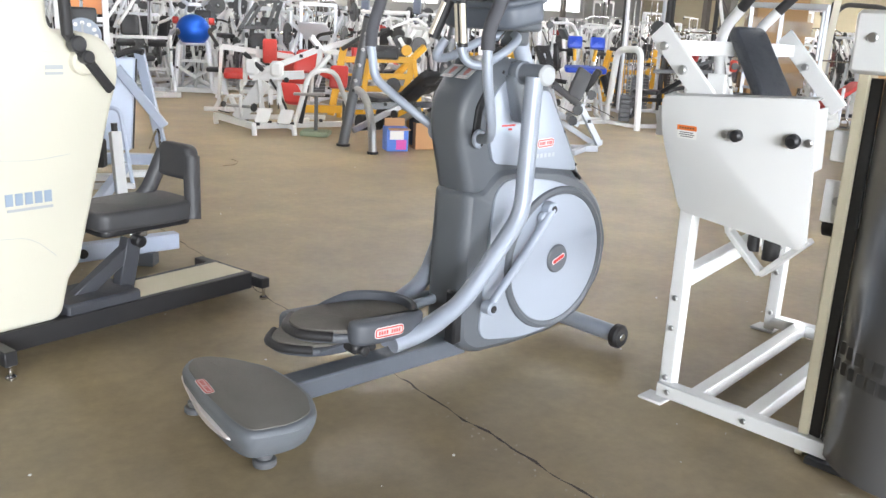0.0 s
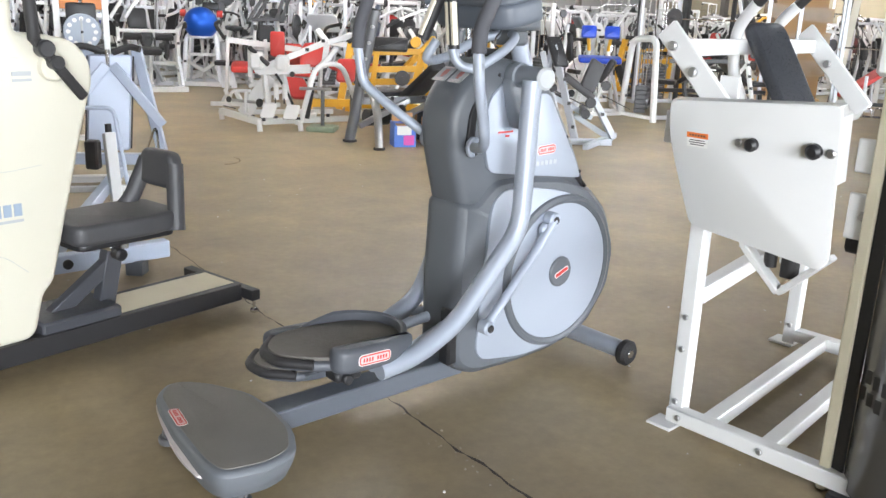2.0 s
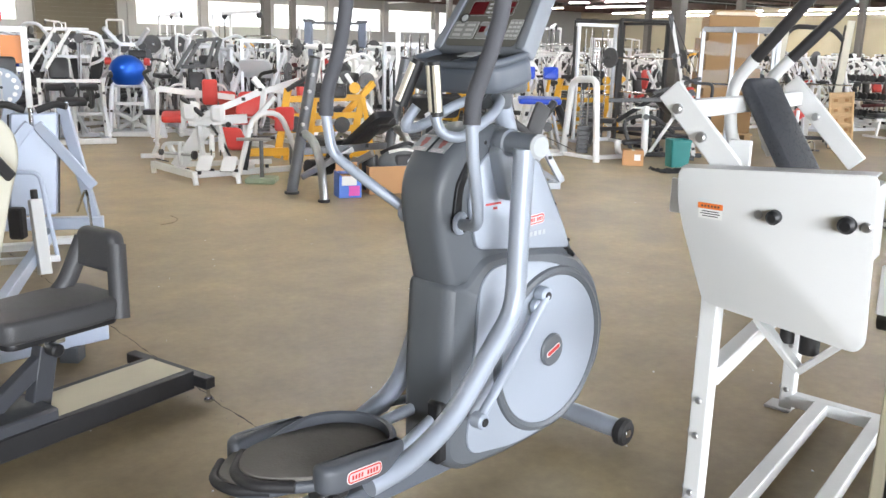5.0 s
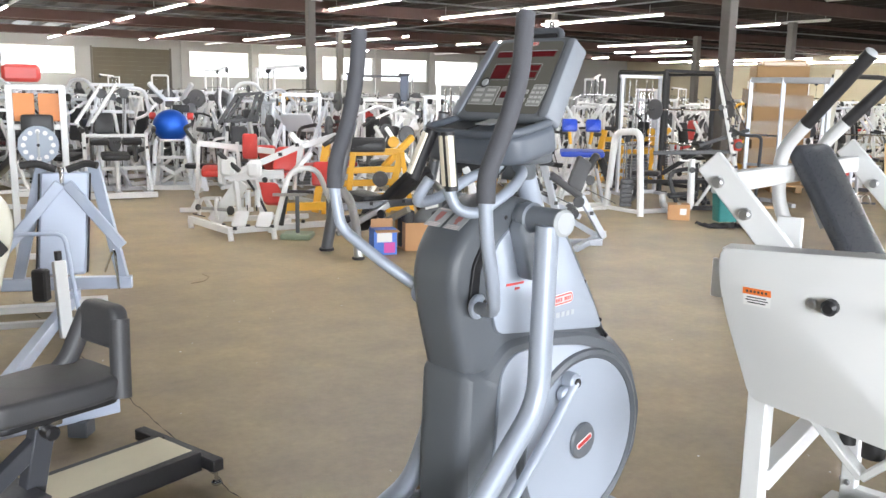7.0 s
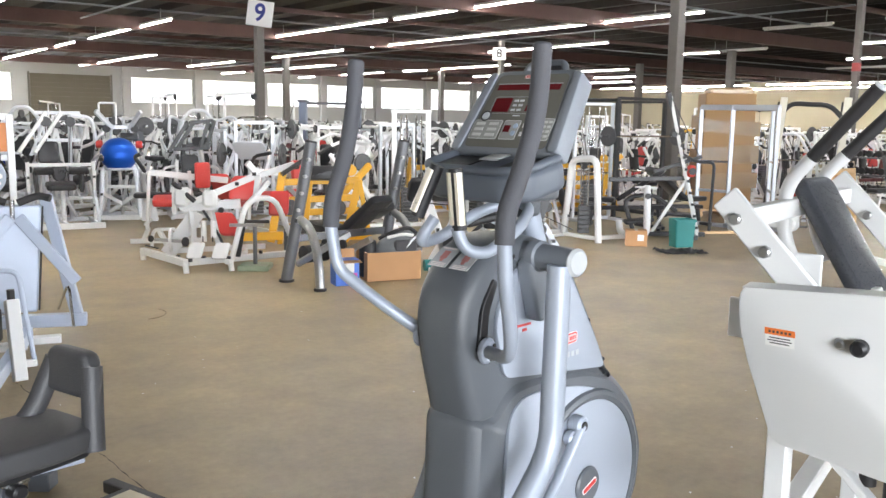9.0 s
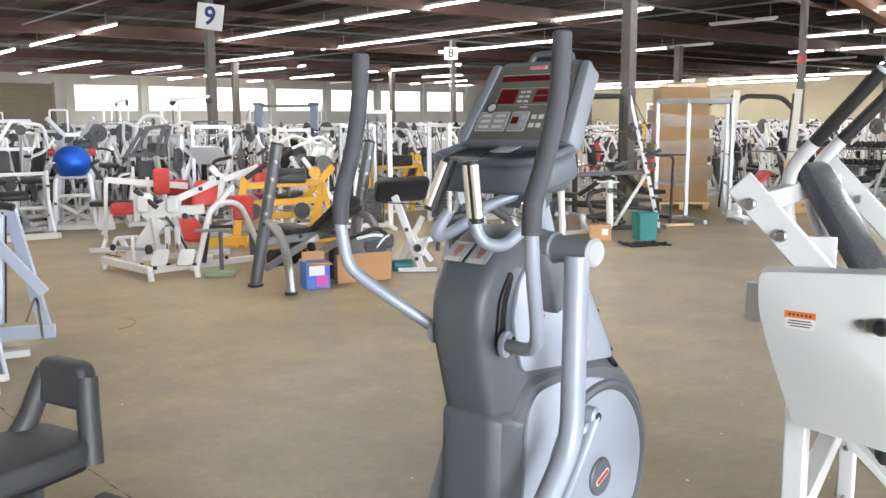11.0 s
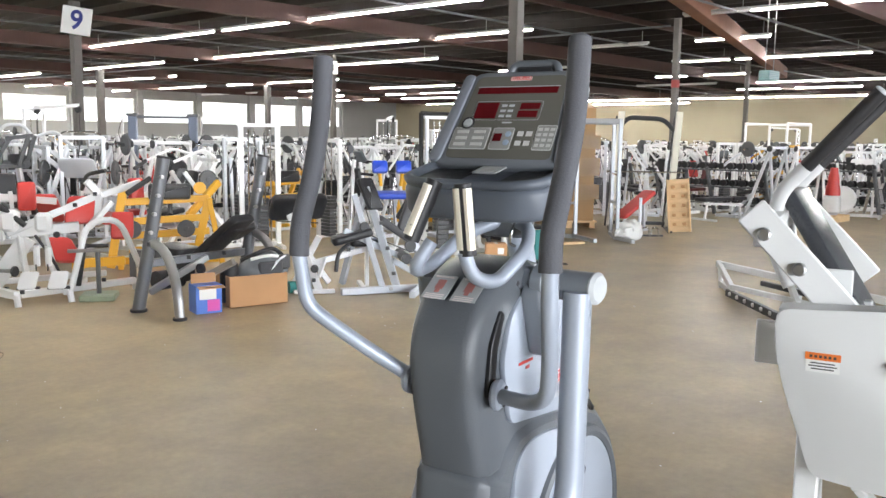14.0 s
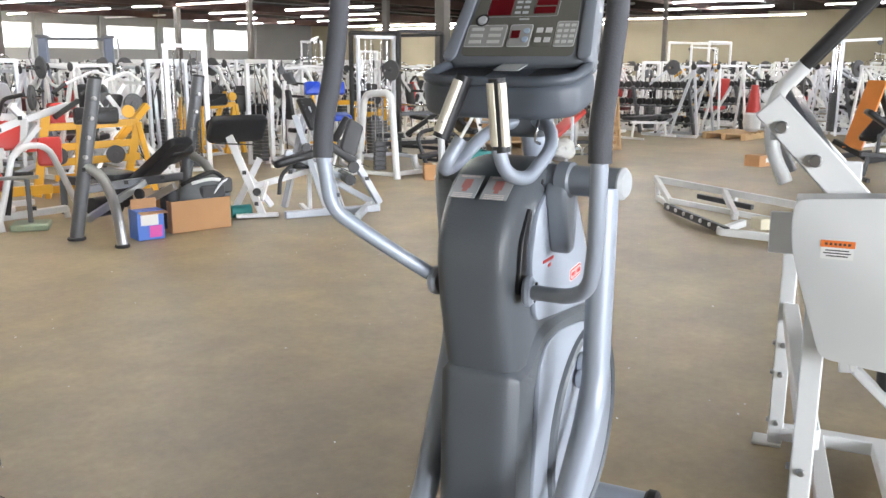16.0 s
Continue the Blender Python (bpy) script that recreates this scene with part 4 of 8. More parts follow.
        kp = part("key_rim", bm, KEY_GREY if x != 0.062 else CONSOLE_FACE, con)
        bm = fresh()
        slab(bm, rounded([(x - w / 2 + 0.002, 0.028), (x + w / 2 - 0.002, 0.028), (x + w / 2 - 0.002, 0.024 + h), (x - w / 2 + 0.002, 0.024 + h)], 0.005, 3), 0.0032, 0.0036, c, 0.0002, 1)
        part("key_field", bm, KEY_FIELD if x != 0.062 else CONSOLE_FACE, kp)
        bm = fresh()
        nx, ny = {-0.092: (2, 3), 0.0: (0, 0), 0.062: (2, 2), 0.118: (3, 4)}[x]
        for i in range(nx):
            for j in range(ny):
                box(bm, (x + (i - (nx - 1) / 2) * w / max(nx, 1) * 0.92, 0.026 + h / 2 + (j - (ny - 1) / 2) * h / max(ny, 1) * 0.85, 0.0042), (w / nx * 0.62, h / ny * 0.42, 0.002), 0, c)
        if x == 0.0:
            box(bm, (-0.012, 0.062, 0.0042), (0.022, 0.022, 0.002), 0, c)
        part("keys", bm, KEY_GREY if x != 0.0 else LED_RED, kp)
    # fine printed lines round the displays, the arrow keys and a small mark
    def outline(x, y, w, h):
        pts = [c @ Vector((u, v, 0.0026)) for u, v in rounded([(x - w / 2, y - h / 2), (x + w / 2, y - h / 2), (x + w / 2, y + h / 2), (x - w / 2, y + h / 2)], 0.006, 3)]
        part("printed_outline", made(tube, pts + pts[:1], 0.0005, 5, 0.001, 1), LABEL_GREY, con)

    part("printed_line", made(box, (0.0, 0.2205, 0.0026), (0.236, 0.0016, 0.001), 0, c), LABEL_GREY, con)
    outline(-0.010, 0.145, 0.190, 0.058)
    for y in (0.047, 0.072):
        part("arrow_key", made(disc, c @ Vector((0.016, y, 0.0042)), c.to_3x3() @ Vector((0, 0, 1)), 0.0085, 0.003, 16, 0.001), LOGO_BLUE, con, "blue arrow key")
    part("small_mark", made(box, (0.0, 0.108, 0.0026), (0.026, 0.004, 0.001), 0, c), LABEL_GREY, con)
    part("button_ring", made(ring, c @ Vector((-0.112, 0.106, 0.003)), c.to_3x3() @ Vector((0, 0, 1)), 0.0165, 0.0022, 24, 6), BLACK_PLASTIC, con)
    part("round_button", made(disc, c @ Vector((-0.112, 0.106, 0.004)), c.to_3x3() @ Vector((0, 0, 1)), 0.013, 0.006, 20), LABEL_GREY, con)
    badge(con, c @ Matrix.Translation((0.0, 0.246, 0.002)), 0.062, 0.013)
    # tray with bottle wells under the face, tipped towards the user
    tm = axes((0, 0.10, 1.447), (1, 0, 0), (0, 0.977, 0.213))
    tray = rounded([(-0.200, 0.045), (-0.13, 0.005), (0.13, 0.005), (0.200, 0.045), (0.200, 0.215), (-0.200, 0.215)], 0.05, 5)
    tr = part("tray", made(slab, tray, -0.098, -0.016, tm, 0.020, 4), TRAY_GREY, con, "grey tray with bottle wells")
    loop = [tm @ Vector((x, y, -0.008)) for x, y in inset(tray, 0.012)]
    part("tray_rim", made(tube, loop + loop[:1], 0.0125, 10, 0.005, 1), TRAY_GREY, tr)
    # wells are not sunk: flat black panels carry their shade as colour
    for x0, x1 in ((-0.175, -0.050), (0.060, 0.178)):
        part("well", made(slab, rounded([(x0, 0.03), (x1, 0.03), (x1, 0.19), (x0, 0.19)], 0.05, 5), -0.020, -0.0135, tm, 0.002, 1), BLACK_PLASTIC, tr, "flat black panel for a bottle well, its shade as colour")
    part("tray_label", made(box, (0.005, 0.135, -0.002), (0.066, 0.062, 0.004), 0.001, tm), LABEL_GREY, tr)
    bm = fresh()
    for k in range(4):
        box(bm, (0.005, 0.115 + 0.013 * k, 0.0004), (0.05, 0.005, 0.001), 0, tm)
    part("label_print", bm, KEY_GREY, tr)
    bm = fresh()
    slab(bm, rounded([(-0.150, 0.205), (0.150, 0.205), (0.14, 0.39), (-0.14, 0.39)], 0.06, 5), 1.356, 1.398, None, 0.015, 3)
    part("console_neck", bm, DARK_PLASTIC, con)
    bm = fresh()
    slab(bm, rounded([(-0.07, 0.30), (0.07, 0.30), (0.06, 0.40), (-0.06, 0.40)], 0.04, 5), 1.30, 1.36, None, 0.015, 3)
    part("mast_cover", bm, DARK_PLASTIC, con)
    # carrying grip on top and a wire hook below
    bm = fresh()
    tube(bm, [(-0.052, 0.432, 1.712), (-0.040, 0.447, 1.744), (0.082, 0.447, 1.744), (0.094, 0.432, 1.712)], 0.011, 12, 0.025, 4)
    part("top_rail", bm, DARK_PLASTIC, con)
    part("top_insert", made(box, (0.021, 0.445, 1.724), (0.105, 0.02, 0.026), 0.004), BLACK_PLASTIC, con)
    bm = fresh()
    tube(bm, [(0.085, 0.235, 1.375), (0.085, 0.215, 1.345), (0.092, 0.190, 1.335), (0.088, 0.188, 1.302), (0.100, 0.196, 1.296)], 0.0035, 8, 0.012, 4)
    part("wire_hook", bm, CHROME, con)
    return t


elliptical_trainer()


# ---- the white plate press with its shrouded weight tower; x along its front, y away behind ----
PRESS = Matrix(((0.74, 0.673, 0, 0.905), (-0.673, 0.74, 0, 2.455), (0, 0, 1, 0), (0, 0, 0, 1)))


def seat_pad(bm, m, w, h, thick, radius=0.05, edge=0.02):
    slab(bm, rounded([(-w / 2, -h / 2), (w / 2, -h / 2), (w / 2, h / 2), (-w / 2, h / 2)], radius, 5), -thick / 2, thick / 2, m, edge, 4)


def bolt(bm, c, axis, r=0.011, n=0.014):
    disc(bm, c, axis, r, n, 8, 0.003)


def plate_press():
    t = thing("shoulder_press", PRESS, "white steel press machine with broad guard plate and black pad", "gym machine")
    bm = fresh()
    box(bm, (-0.012, 0.025, 0.006), (0.10, 0.09, 0.012), 0.003)
    part("foot_plate", bm, WHITE_STEEL, t)
    for x, y, n in ((0.018, 0.060, 0.95), (-0.09, 1.17, 0.9)):
        bm = fresh()
        bar(bm, (x, y, 0.012), (x, y, n), 0.055, 0.055)
        lg = part("leg", bm, WHITE_STEEL, t)
        for z in (0.10, 0.30, 0.42):
            part("bolt", made(bolt, (x, y - 0.032, z), (0, 1, 0)), STEEL, lg)
            part("bolt", made(bolt, (x - 0.032, y, z), (1, 0, 0)), STEEL, lg)
    bm = fresh()
    box(bm, (-0.12, 1.18, 0.006), (0.11, 0.10, 0.012), 0.003)
    part("foot_plate", bm, WHITE_STEEL, t)
    rails = [((0.0, 0.03, 0.055), (0.66, 0.03, 0.055)), ((-0.09, 1.17, 0.055), (0.57, 1.17, 0.055)), ((0.145, 0.05, 0.055), (0.055, 1.15, 0.055)), ((0.365, 0.05, 0.055), (0.280, 1.15, 0.055)), ((0.030, 0.07, 0.50), (-0.075, 1.15, 0.56)), ((0.63, 0.05, 0.055), (0.545, 1.15, 0.055))]
    for k, (a, b) in enumerate(rails):
        part("rail", made(bar, a, b, 0.055, 0.055 if k != 4 else 0.06), WHITE_STEEL, t)
    for x in (0.05, 0.36):
        part("bolt", made(bolt, (x, 0.0, 0.055), (0, 1, 0)), STEEL, t)
    # guard plate, leaning a little
    g = axes((0, -0.045, 0.75), (1, 0, 0), (0, -0.13, 0.99))
    out = rounded([(0.035, 0.02), (0.475, -0.03), (0.498, 0.0), (0.492, 0.466), (-0.055, 0.425), (-0.055, 0.33), (-0.035, 0.24)], 0.03, 4)
    bm = fresh()
    slab(bm, out, -0.006, 0.006, g, 0.003, 2)
    gp = part("guard_plate", bm, WHITE_STEEL, t, "broad white guard plate")
    part("top_flange", made(box, (0.217, 0.441, -0.024), (0.535, 0.006, 0.048), 0.002, g @ Matrix.Translation((0.217, 0.441, 0)) @ Matrix.Rotation(0.07, 4, 'Z') @ Matrix.Translation((-0.217, -0.441, 0))), WHITE_STEEL, gp)
    part("side_flange", made(box, (0.487, 0.33, -0.04), (0.006, 0.20, 0.07), 0.002, g), WHITE_STEEL, gp)
    for x, z, r, k in ((0.192, 0.319, 0.013, 0), (0.240, 0.322, 0.020, 1), (0.430, 0.330, 0.023, 1), (0.474, 0.327, 0.014, 0)):
        if k:
            part("knob", made(disc, g @ Vector((x, z, 0.022)), g.to_3x3() @ Vector((0, 0, 1)), r, 0.034, 20, 0.011), BLACK_PLASTIC, gp, "round black knob")
        else:
            part("bolt", made(disc, g @ Vector((x, z, 0.010)), g.to_3x3() @ Vector((0, 0, 1)), r, 0.012, 12, 0.005), STEEL, gp)
    part("warning_stripe", made(box, (0.05, 0.322, 0.0072), (0.075, 0.017, 0.0012), 0, g), WARN_ORANGE, gp, "orange warning stripe")
    bm = fresh()
    box(bm, (0.05, 0.298, 0.0068), (0.072, 0.028, 0.0008), 0, g)
    part("warning_text_panel", bm, SIGN_WHITE, gp)
    bm = fresh()
    for k, w in enumerate((0.052, 0.060, 0.048)):
        box(bm, (0.05, 0.306 - 0.007 * k, 0.0076), (w, 0.0028, 0.0006), 0, g)
    for k in range(6):
        box(bm, (0.025 + 0.010 * k, 0.322, 0.0081), (0.006, 0.006, 0.0006), 0, g)
    part("warning_print", bm, PRINT_DARK, gp)
    part("side_tab", made(box, (-0.075, -0.03, 1.075), (0.065, 0.012, 0.105), 0.003), WHITE_STEEL, t)
    # flat arms rising over the plate and their cross tube
    for y, dx in ((0.0, 0.0), (1.18, -0.086)):
        bm = fresh()
        bar(bm, (-0.135 + dx, y - 0.043, 1.390), (0.155 + dx, y - 0.030, 1.085), 0.02, 0.076, 0.004)
        ar = part("arm", bm, WHITE_STEEL, t)
        for x, z in ((-0.090, 1.335), (-0.008, 1.258)):
            part("bolt", made(disc, (x - 0.008 + dx, y - 0.056, z), (0, 1, 0), 0.016, 0.022, 8, 0.004), STEEL, ar)
    part("cross_tube", made(bar, (-0.105, -0.04, 1.330), (-0.185, 1.14, 1.325), 0.04, 0.055), WHITE_STEEL, t)
    part("gusset_plate", made(box, (0.055, 0.06, 1.19), (0.07, 0.012, 0.12), 0.003), WHITE_STEEL, t)
    # back pad
    m = axes((-0.015, 0.575, 1.225), (0.05, 1, 0), (-0.53, 0.0265, 0.85))
    bm = fresh()
    seat_pad(bm, m, 0.245, 0.44, 0.045, 0.05, 0.020)
    pd = part("back_pad", bm, SLATE_VINYL, t, "upright black vinyl pad")
    part("pad_support", made(bar, (0.085, 0.545, 1.10), (0.12, 0.545, 0.55), 0.05, 0.05), WHITE_STEEL, t)
    # two press handles with foam
    for s in (-1, 1):
        a, b, c = Vector((-0.15, 0.577 + 0.137 * s, 1.24)), Vector((-0.152, 0.577 + 0.142 * s, 1.395)), Vector((0.100, 0.577 + 0.187 * s, 1.685))
        bm = fresh()
        tube(bm, [a + Vector((0.05, 0, -0.1)), a, b, b.lerp(c, 0.3)], 0.021, 14, 0.07, 6)
        h = part("press_handle", bm, WHITE_STEEL, t, "white bent handle with black foam")
        bm = fresh()
        tube(bm, [b.lerp(c, 0.16), c], 0.0205, 14)
        part("foam_grip", bm, RUBBER, h, "black foam grip")
        part("end_cap", made(disc, c, c - b, 0.0195, 0.014, 16, 0.004), LABEL_GREY, h)
    # V bracket under the plate with the damper
    bm = fresh()
    for a, b in (((0.105, 0.18, 0.75), (0.125, 0.18, 0.675)), ((0.125, 0.18, 0.68), (0.265, 0.18, 0.55)), ((0.265, 0.18, 0.55), (0.42, 0.18, 0.71))):
        bar(bm, a, b, 0.05, 0.022)
    part("v_bracket", bm, WHITE_STEEL, t)
    bm = fresh()
    tube(bm, [(0.27, 0.22, 0.80), (0.275, 0.21, 0.60)], 0.030, 14)
    tube(bm, [(0.20, 0.22, 0.80), (0.205, 0.21, 0.62)], 0.022, 14)
    part("damper", bm, RUBBER, t, "black rubber stop")
    part("rubber_end", made(box, (0.13, 0.66, 0.60), (0.10, 0.07, 0.07), 0.012), RUBBER, t)
    # brackets that tie the tower to the frame
    for z, h in ((1.06, 0.10), (0.88, 0.14)):
        part("tower_bracket", made(box, (0.56, 0.06, z), (0.15, 0.012, h), 0.004), WHITE_STEEL, t)
    part("bolt", made(disc, (0.535, 0.05, 0.885), (0, 1, 0), 0.015, 0.016, 10), STEEL, t)
    part("roller", made(tube, [(0.48, 0.13, 0.785), (0.60, 0.13, 0.785)], 0.035, 16), RUBBER, t)
    return t


plate_press()


def weight_tower():
    t = thing("weight_tower", PRESS @ Matrix.Translation((-0.055, 0.0, 0)), "white weight tower with a smoked dark shroud and black edges", "weight stack")
    part("upright", made(box, (0.615, 0.06, 0.66), (0.035, 0.07, 1.32), 0.005), BOARD_CREAM, t, "cream edge upright")
    m = axes((0.655, 0.04, 0.015), (0.96, -0.28, 0), (0, 0, 1))
    part("edge_strip", made(box, (-0.005, 0.64, 0.0), (0.045, 1.25, 0.012), 0.004, m), SMOKE_EDGE, t, "black rubber edge strip")
    bm = fresh()
    n = 14
    rows = []
    for k in range(n + 1):
        s = k / n
        x, d = 0.02 + 0.46 * s, 0.10 * math.sin(math.pi * s)
        rows.append([bm.verts.new(m @ Vector((x, y, dd))) for y, dd in ((0.03, d), (1.27, d), (1.27, d - 0.006), (0.03, d - 0.006))])
    for a, b in zip(rows, rows[1:]):
        for k in range(4):
            bm.faces.new((a[k], a[(k + 1) % 4], b[(k + 1) % 4], b[k]))
    bm.faces.new(rows[0]); bm.faces.new(rows[-1][::-1])
    sh = part("shroud", bm, SHROUD, t, "curved smoked plastic shroud")
    bm = fresh()
    for row, (y, n, x0) in enumerate(((0.42, 5, 0.075), (0.36, 7, 0.055))):
        for k in range(n):
            x = x0 + 0.043 * k
            d = 0.10 * math.sin(math.pi * (x - 0.02) / 0.46) + 0.002
            box(bm, (x, y, d), (0.028, 0.042, 0.002), 0, m)
    part("printed_bars", bm, PRINT_DARK, sh, "two rows of dark printed bars")
    part("head_box", made(box, (0.70, 0.10, 1.385), (0.26, 0.20, 0.19), 0.012), WHITE_STEEL, t, "white pulley head box")
    part("bolt", made(disc, (0.63, -0.003, 1.40), (0, 1, 0), 0.016, 0.012, 10), STEEL, t)
    part("base", made(box, (0.88, 0.06, 0.012), (0.46, 0.16, 0.024), 0.004), BLACK_STEEL, t)
    return t


weight_tower()


# ---- the cream arm-crank ergometer; x along its base towards the seat's end, y across ----
ERGO = Matrix(((0.56, -0.83, 0, -0.883), (0.83, 0.56, 0, 3.33), (0, 0, 1, 0), (0, 0, 0, 1)))


def arm_ergometer():
    t = thing("arm_ergometer", ERGO, "cream arm-crank ergometer on a black base with a grey seat", "exercise machine")
    for a, b in (((-1.85, 0.07, 0.09), (0.0, 0.07, 0.09)), ((-1.85, 0.31, 0.09), (0.0, 0.31, 0.09))):
        part("base_rail", made(bar, a, b, 0.045, 0.085), BLACK_STEEL, t)
    part("front_cross", made(bar, (0.02, -0.03, 0.085), (0.02, 0.50, 0.085), 0.05, 0.05), BLACK_STEEL, t)
    part("rear_cross", made(bar, (-1.27, -0.10, 0.085), (-1.27, 0.5, 0.085), 0.05, 0.06), BLACK_STEEL, t)
    for x, y in ((0.02, -0.012), (0.02, 0.48), (-1.27, -0.085), (-1.27, 0.48)):
        bm = fresh()
        disc(bm, (x, y, 0.008), (0, 0, 1), 0.02, 0.016, 16)
        disc(bm, (x, y, 0.036), (0, 0, 1), 0.008, 0.05, 12)
        part("levelling_foot", bm, CHROME, t)
    bm = fresh()
    box(bm, (-0.33, 0.19, 0.122), (0.62, 0.225, 0.022), 0.003)
    part("foot_board", bm, BOARD_CREAM, t, "long cream board on the base")
    # shell, tapering downwards and rounded at the top
    out = rounded([(-1.75, 0.13), (-0.975, 0.13), (-0.93, 0.30), (-0.885, 0.34), (-0.705, 0.99), (-0.668, 1.09), (-0.675, 1.18), (-0.735, 1.25), (-0.86, 1.275), (-0.955, 1.27), (-0.955, 1.60), (-1.75, 1.60)], 0.05, 5)
    side = Matrix(((1, 0, 0, 0), (0, 0, -1, 0.42), (0, 1, 0, 0), (0, 0, 0, 1)))
    bm = fresh()
    slab(bm, out, 0.06, 0.36, side, 0.022, 4)
    sh = part("shell", bm, CREAM, t, "tall cream metal shell")
    for k in range(5):
        part("logo_bar", made(box, (-1.155 + 0.038 * k, 0.0575, 0.645), (0.029, 0.003, 0.046), 0), LOGO_BLUE, sh, "faded blue printed bar")
    bm = fresh()
    box(bm, (-1.075, 0.0575, 0.604), (0.18, 0.003, 0.010), 0)
    part("logo_line", bm, LABEL_GREY, sh)
    bm = fresh()
    box(bm, (-0.945, 0.0575, 1.135), (0.07, 0.003, 0.016), 0)
    box(bm, (-0.945, 0.0575, 1.112), (0.07, 0.003, 0.010), 0)
    part("small_print", bm, LABEL_GREY, sh)
    part("crank_boss", made(disc, (-0.835, 0.045, 1.155), (0, 1, 0), 0.05, 0.05, 28, 0.008), CREAM, sh)
    bm = fresh()
    bar(bm, (-0.925, 0.0, 1.270), (-0.745, 0.0, 1.045), 0.022, 0.036)
    cr = part("crank_arm", bm, RUBBER, t, "black crank arm with a grip")
    bm = fresh()
    disc(bm, (-0.885, -0.005, 1.225), (0, 1, 0), 0.032, 0.05, 20, 0.006)
    disc(bm, (-0.845, 0.0, 1.175), (0, 1, 0), 0.026, 0.05, 20, 0.006)
    part("crank_hub", bm, BLACK_STEEL, cr)
    bm = fresh()
    tube(bm, [(-0.922, -0.01, 1.26), (-0.935, -0.015, 1.48)], 0.022, 14)
    part("grip", bm, RUBBER, cr)
    # seat on its post
    post_paint = mat("dark_blue_grey_post", (0.055, 0.058, 0.068), 0.45)
    part("seat_post", made(bar, (-0.63, 0.19, 0.10), (-0.55, 0.19, 0.445), 0.06, 0.075), post_paint, t)
    part("post_brace", made(bar, (-0.88, 0.19, 0.13), (-0.58, 0.19, 0.33), 0.05, 0.06), post_paint, t)
    part("post_base", made(box, (-0.78, 0.19, 0.14), (0.34, 0.26, 0.075), 0.01), post_paint, t)
    bm = fresh()
    disc(bm, (-0.575, 0.12, 0.375), (0, 1, 0), 0.026, 0.06, 16, 0.008)
    disc(bm, (-0.585, 0.13, 0.425), (0, 1, 0), 0.016, 0.06, 12, 0.004)
    part("clamp_knob", bm, BLACK_PLASTIC, t)
    part("clamp", made(box, (-0.565, 0.18, 0.405), (0.09, 0.10, 0.035), 0.004), CHROME, t)
    seat = fresh()
    slab(seat, rounded([(-0.80, 0.04), (-0.45, 0.02), (-0.30, 0.05), (-0.30, 0.35), (-0.45, 0.38), (-0.80, 0.36)], 0.06, 5), 0.455, 0.540, None, 0.022, 4)
    part("seat", seat, VINYL_GREY, t, "moulded grey vinyl seat")
    part("seat_pan", made(slab, rounded([(-0.78, 0.06), (-0.33, 0.06), (-0.33, 0.34), (-0.78, 0.34)], 0.05, 4), 0.430, 0.460, None, 0.008, 2), BLACK_PLASTIC, t)
    # backrest: an upright plate with an opening low in it, leaning back
    bk = axes((-0.335, 0.20, 0.48), (0, 1, 0), (0.13, 0, 0.99))
    bm = fresh()
    for k in (-1, 1):
        tube(bm, [bk @ Vector((0.150 * k, -0.03, -0.13 if k > 0 else 0.0)), bk @ Vector((0.135 * k, 0.05, -0.05 if k > 0 else 0.0)), bk @ Vector((0.100 * k, 0.25, 0.0))], 0.037, 16, 0.06, 5)
    slab(bm, rounded([(-0.137, 0.140), (0.130, 0.140), (0.108, 0.300), (-0.108, 0.300)], 0.045, 6), -0.036, 0.036, bk, 0.024, 5)
    part("backrest", bm, VINYL_GREY, t, "low moulded backrest with an opening under it")
    # long scratches in the shell's paint
    for a, b, c in (((-1.20, 0.80), (-1.05, 0.785), (-0.90, 0.80)), ((-1.20, 0.50), (-1.08, 0.49), (-0.985, 0.40)), ((-1.15, 1.18), (-1.02, 1.20), (-0.95, 1.19))):
        part("scratch", made(tube, [(x, 0.0598, z) for x, z in (a, b, c)], 0.0009, 5, 0.08, 5), LABEL_GREY, sh)
    return t


arm_ergometer()


# ---- machines of the hall: small builders ----
SLENDER = (WHITE_WORN, GREY_STEEL, WHITE_STEEL)      # thin-walled frame tube


def B(t, a, b, w=0.05, h=None, m=WHITE_WORN, name="frame_tube", label=""):
    slim = 0.8 if m in SLENDER else 1.0
    return part(name, made(bar, a, b, w * slim, (w if h is None else h) * slim, 0.005), m, t, label)


def T(t, pts, r=0.022, m=WHITE_WORN, name="frame_tube", label="", radius=0.08, seg=9):
    return part(name, made(tube, pts, r * (0.85 if m in SLENDER else 1.0), seg, radius, 4), m, t, label)


def PAD(t, c, right, up, w, h, thick=0.06, m=VINYL, name="pad", label=""):
    bm = fresh()
    slab(bm, rounded([(-w / 2, -h / 2), (w / 2, -h / 2), (w / 2, h / 2), (-w / 2, h / 2)], min(w, h) * 0.2, 3), -thick / 2, thick / 2, axes(c, right, up), thick * 0.3, 2)
    return part(name, bm, m, t, label)


def PLATE(t, c, axis, r=0.2, n=0.035, m=PLATE_IRON, name="weight_plate"):
    bm = fresh()
    disc(bm, c, axis, r, n, 24, 0.006)
    d = Vector(axis).normalized()
    ring(bm, Vector(c) + d * n * 0.5, axis, r * 0.9, n * 0.22, 24, 6)
    disc(bm, c, axis, r * 0.28, n * 1.35, 16, 0.004)
    return part(name, bm, m, t)


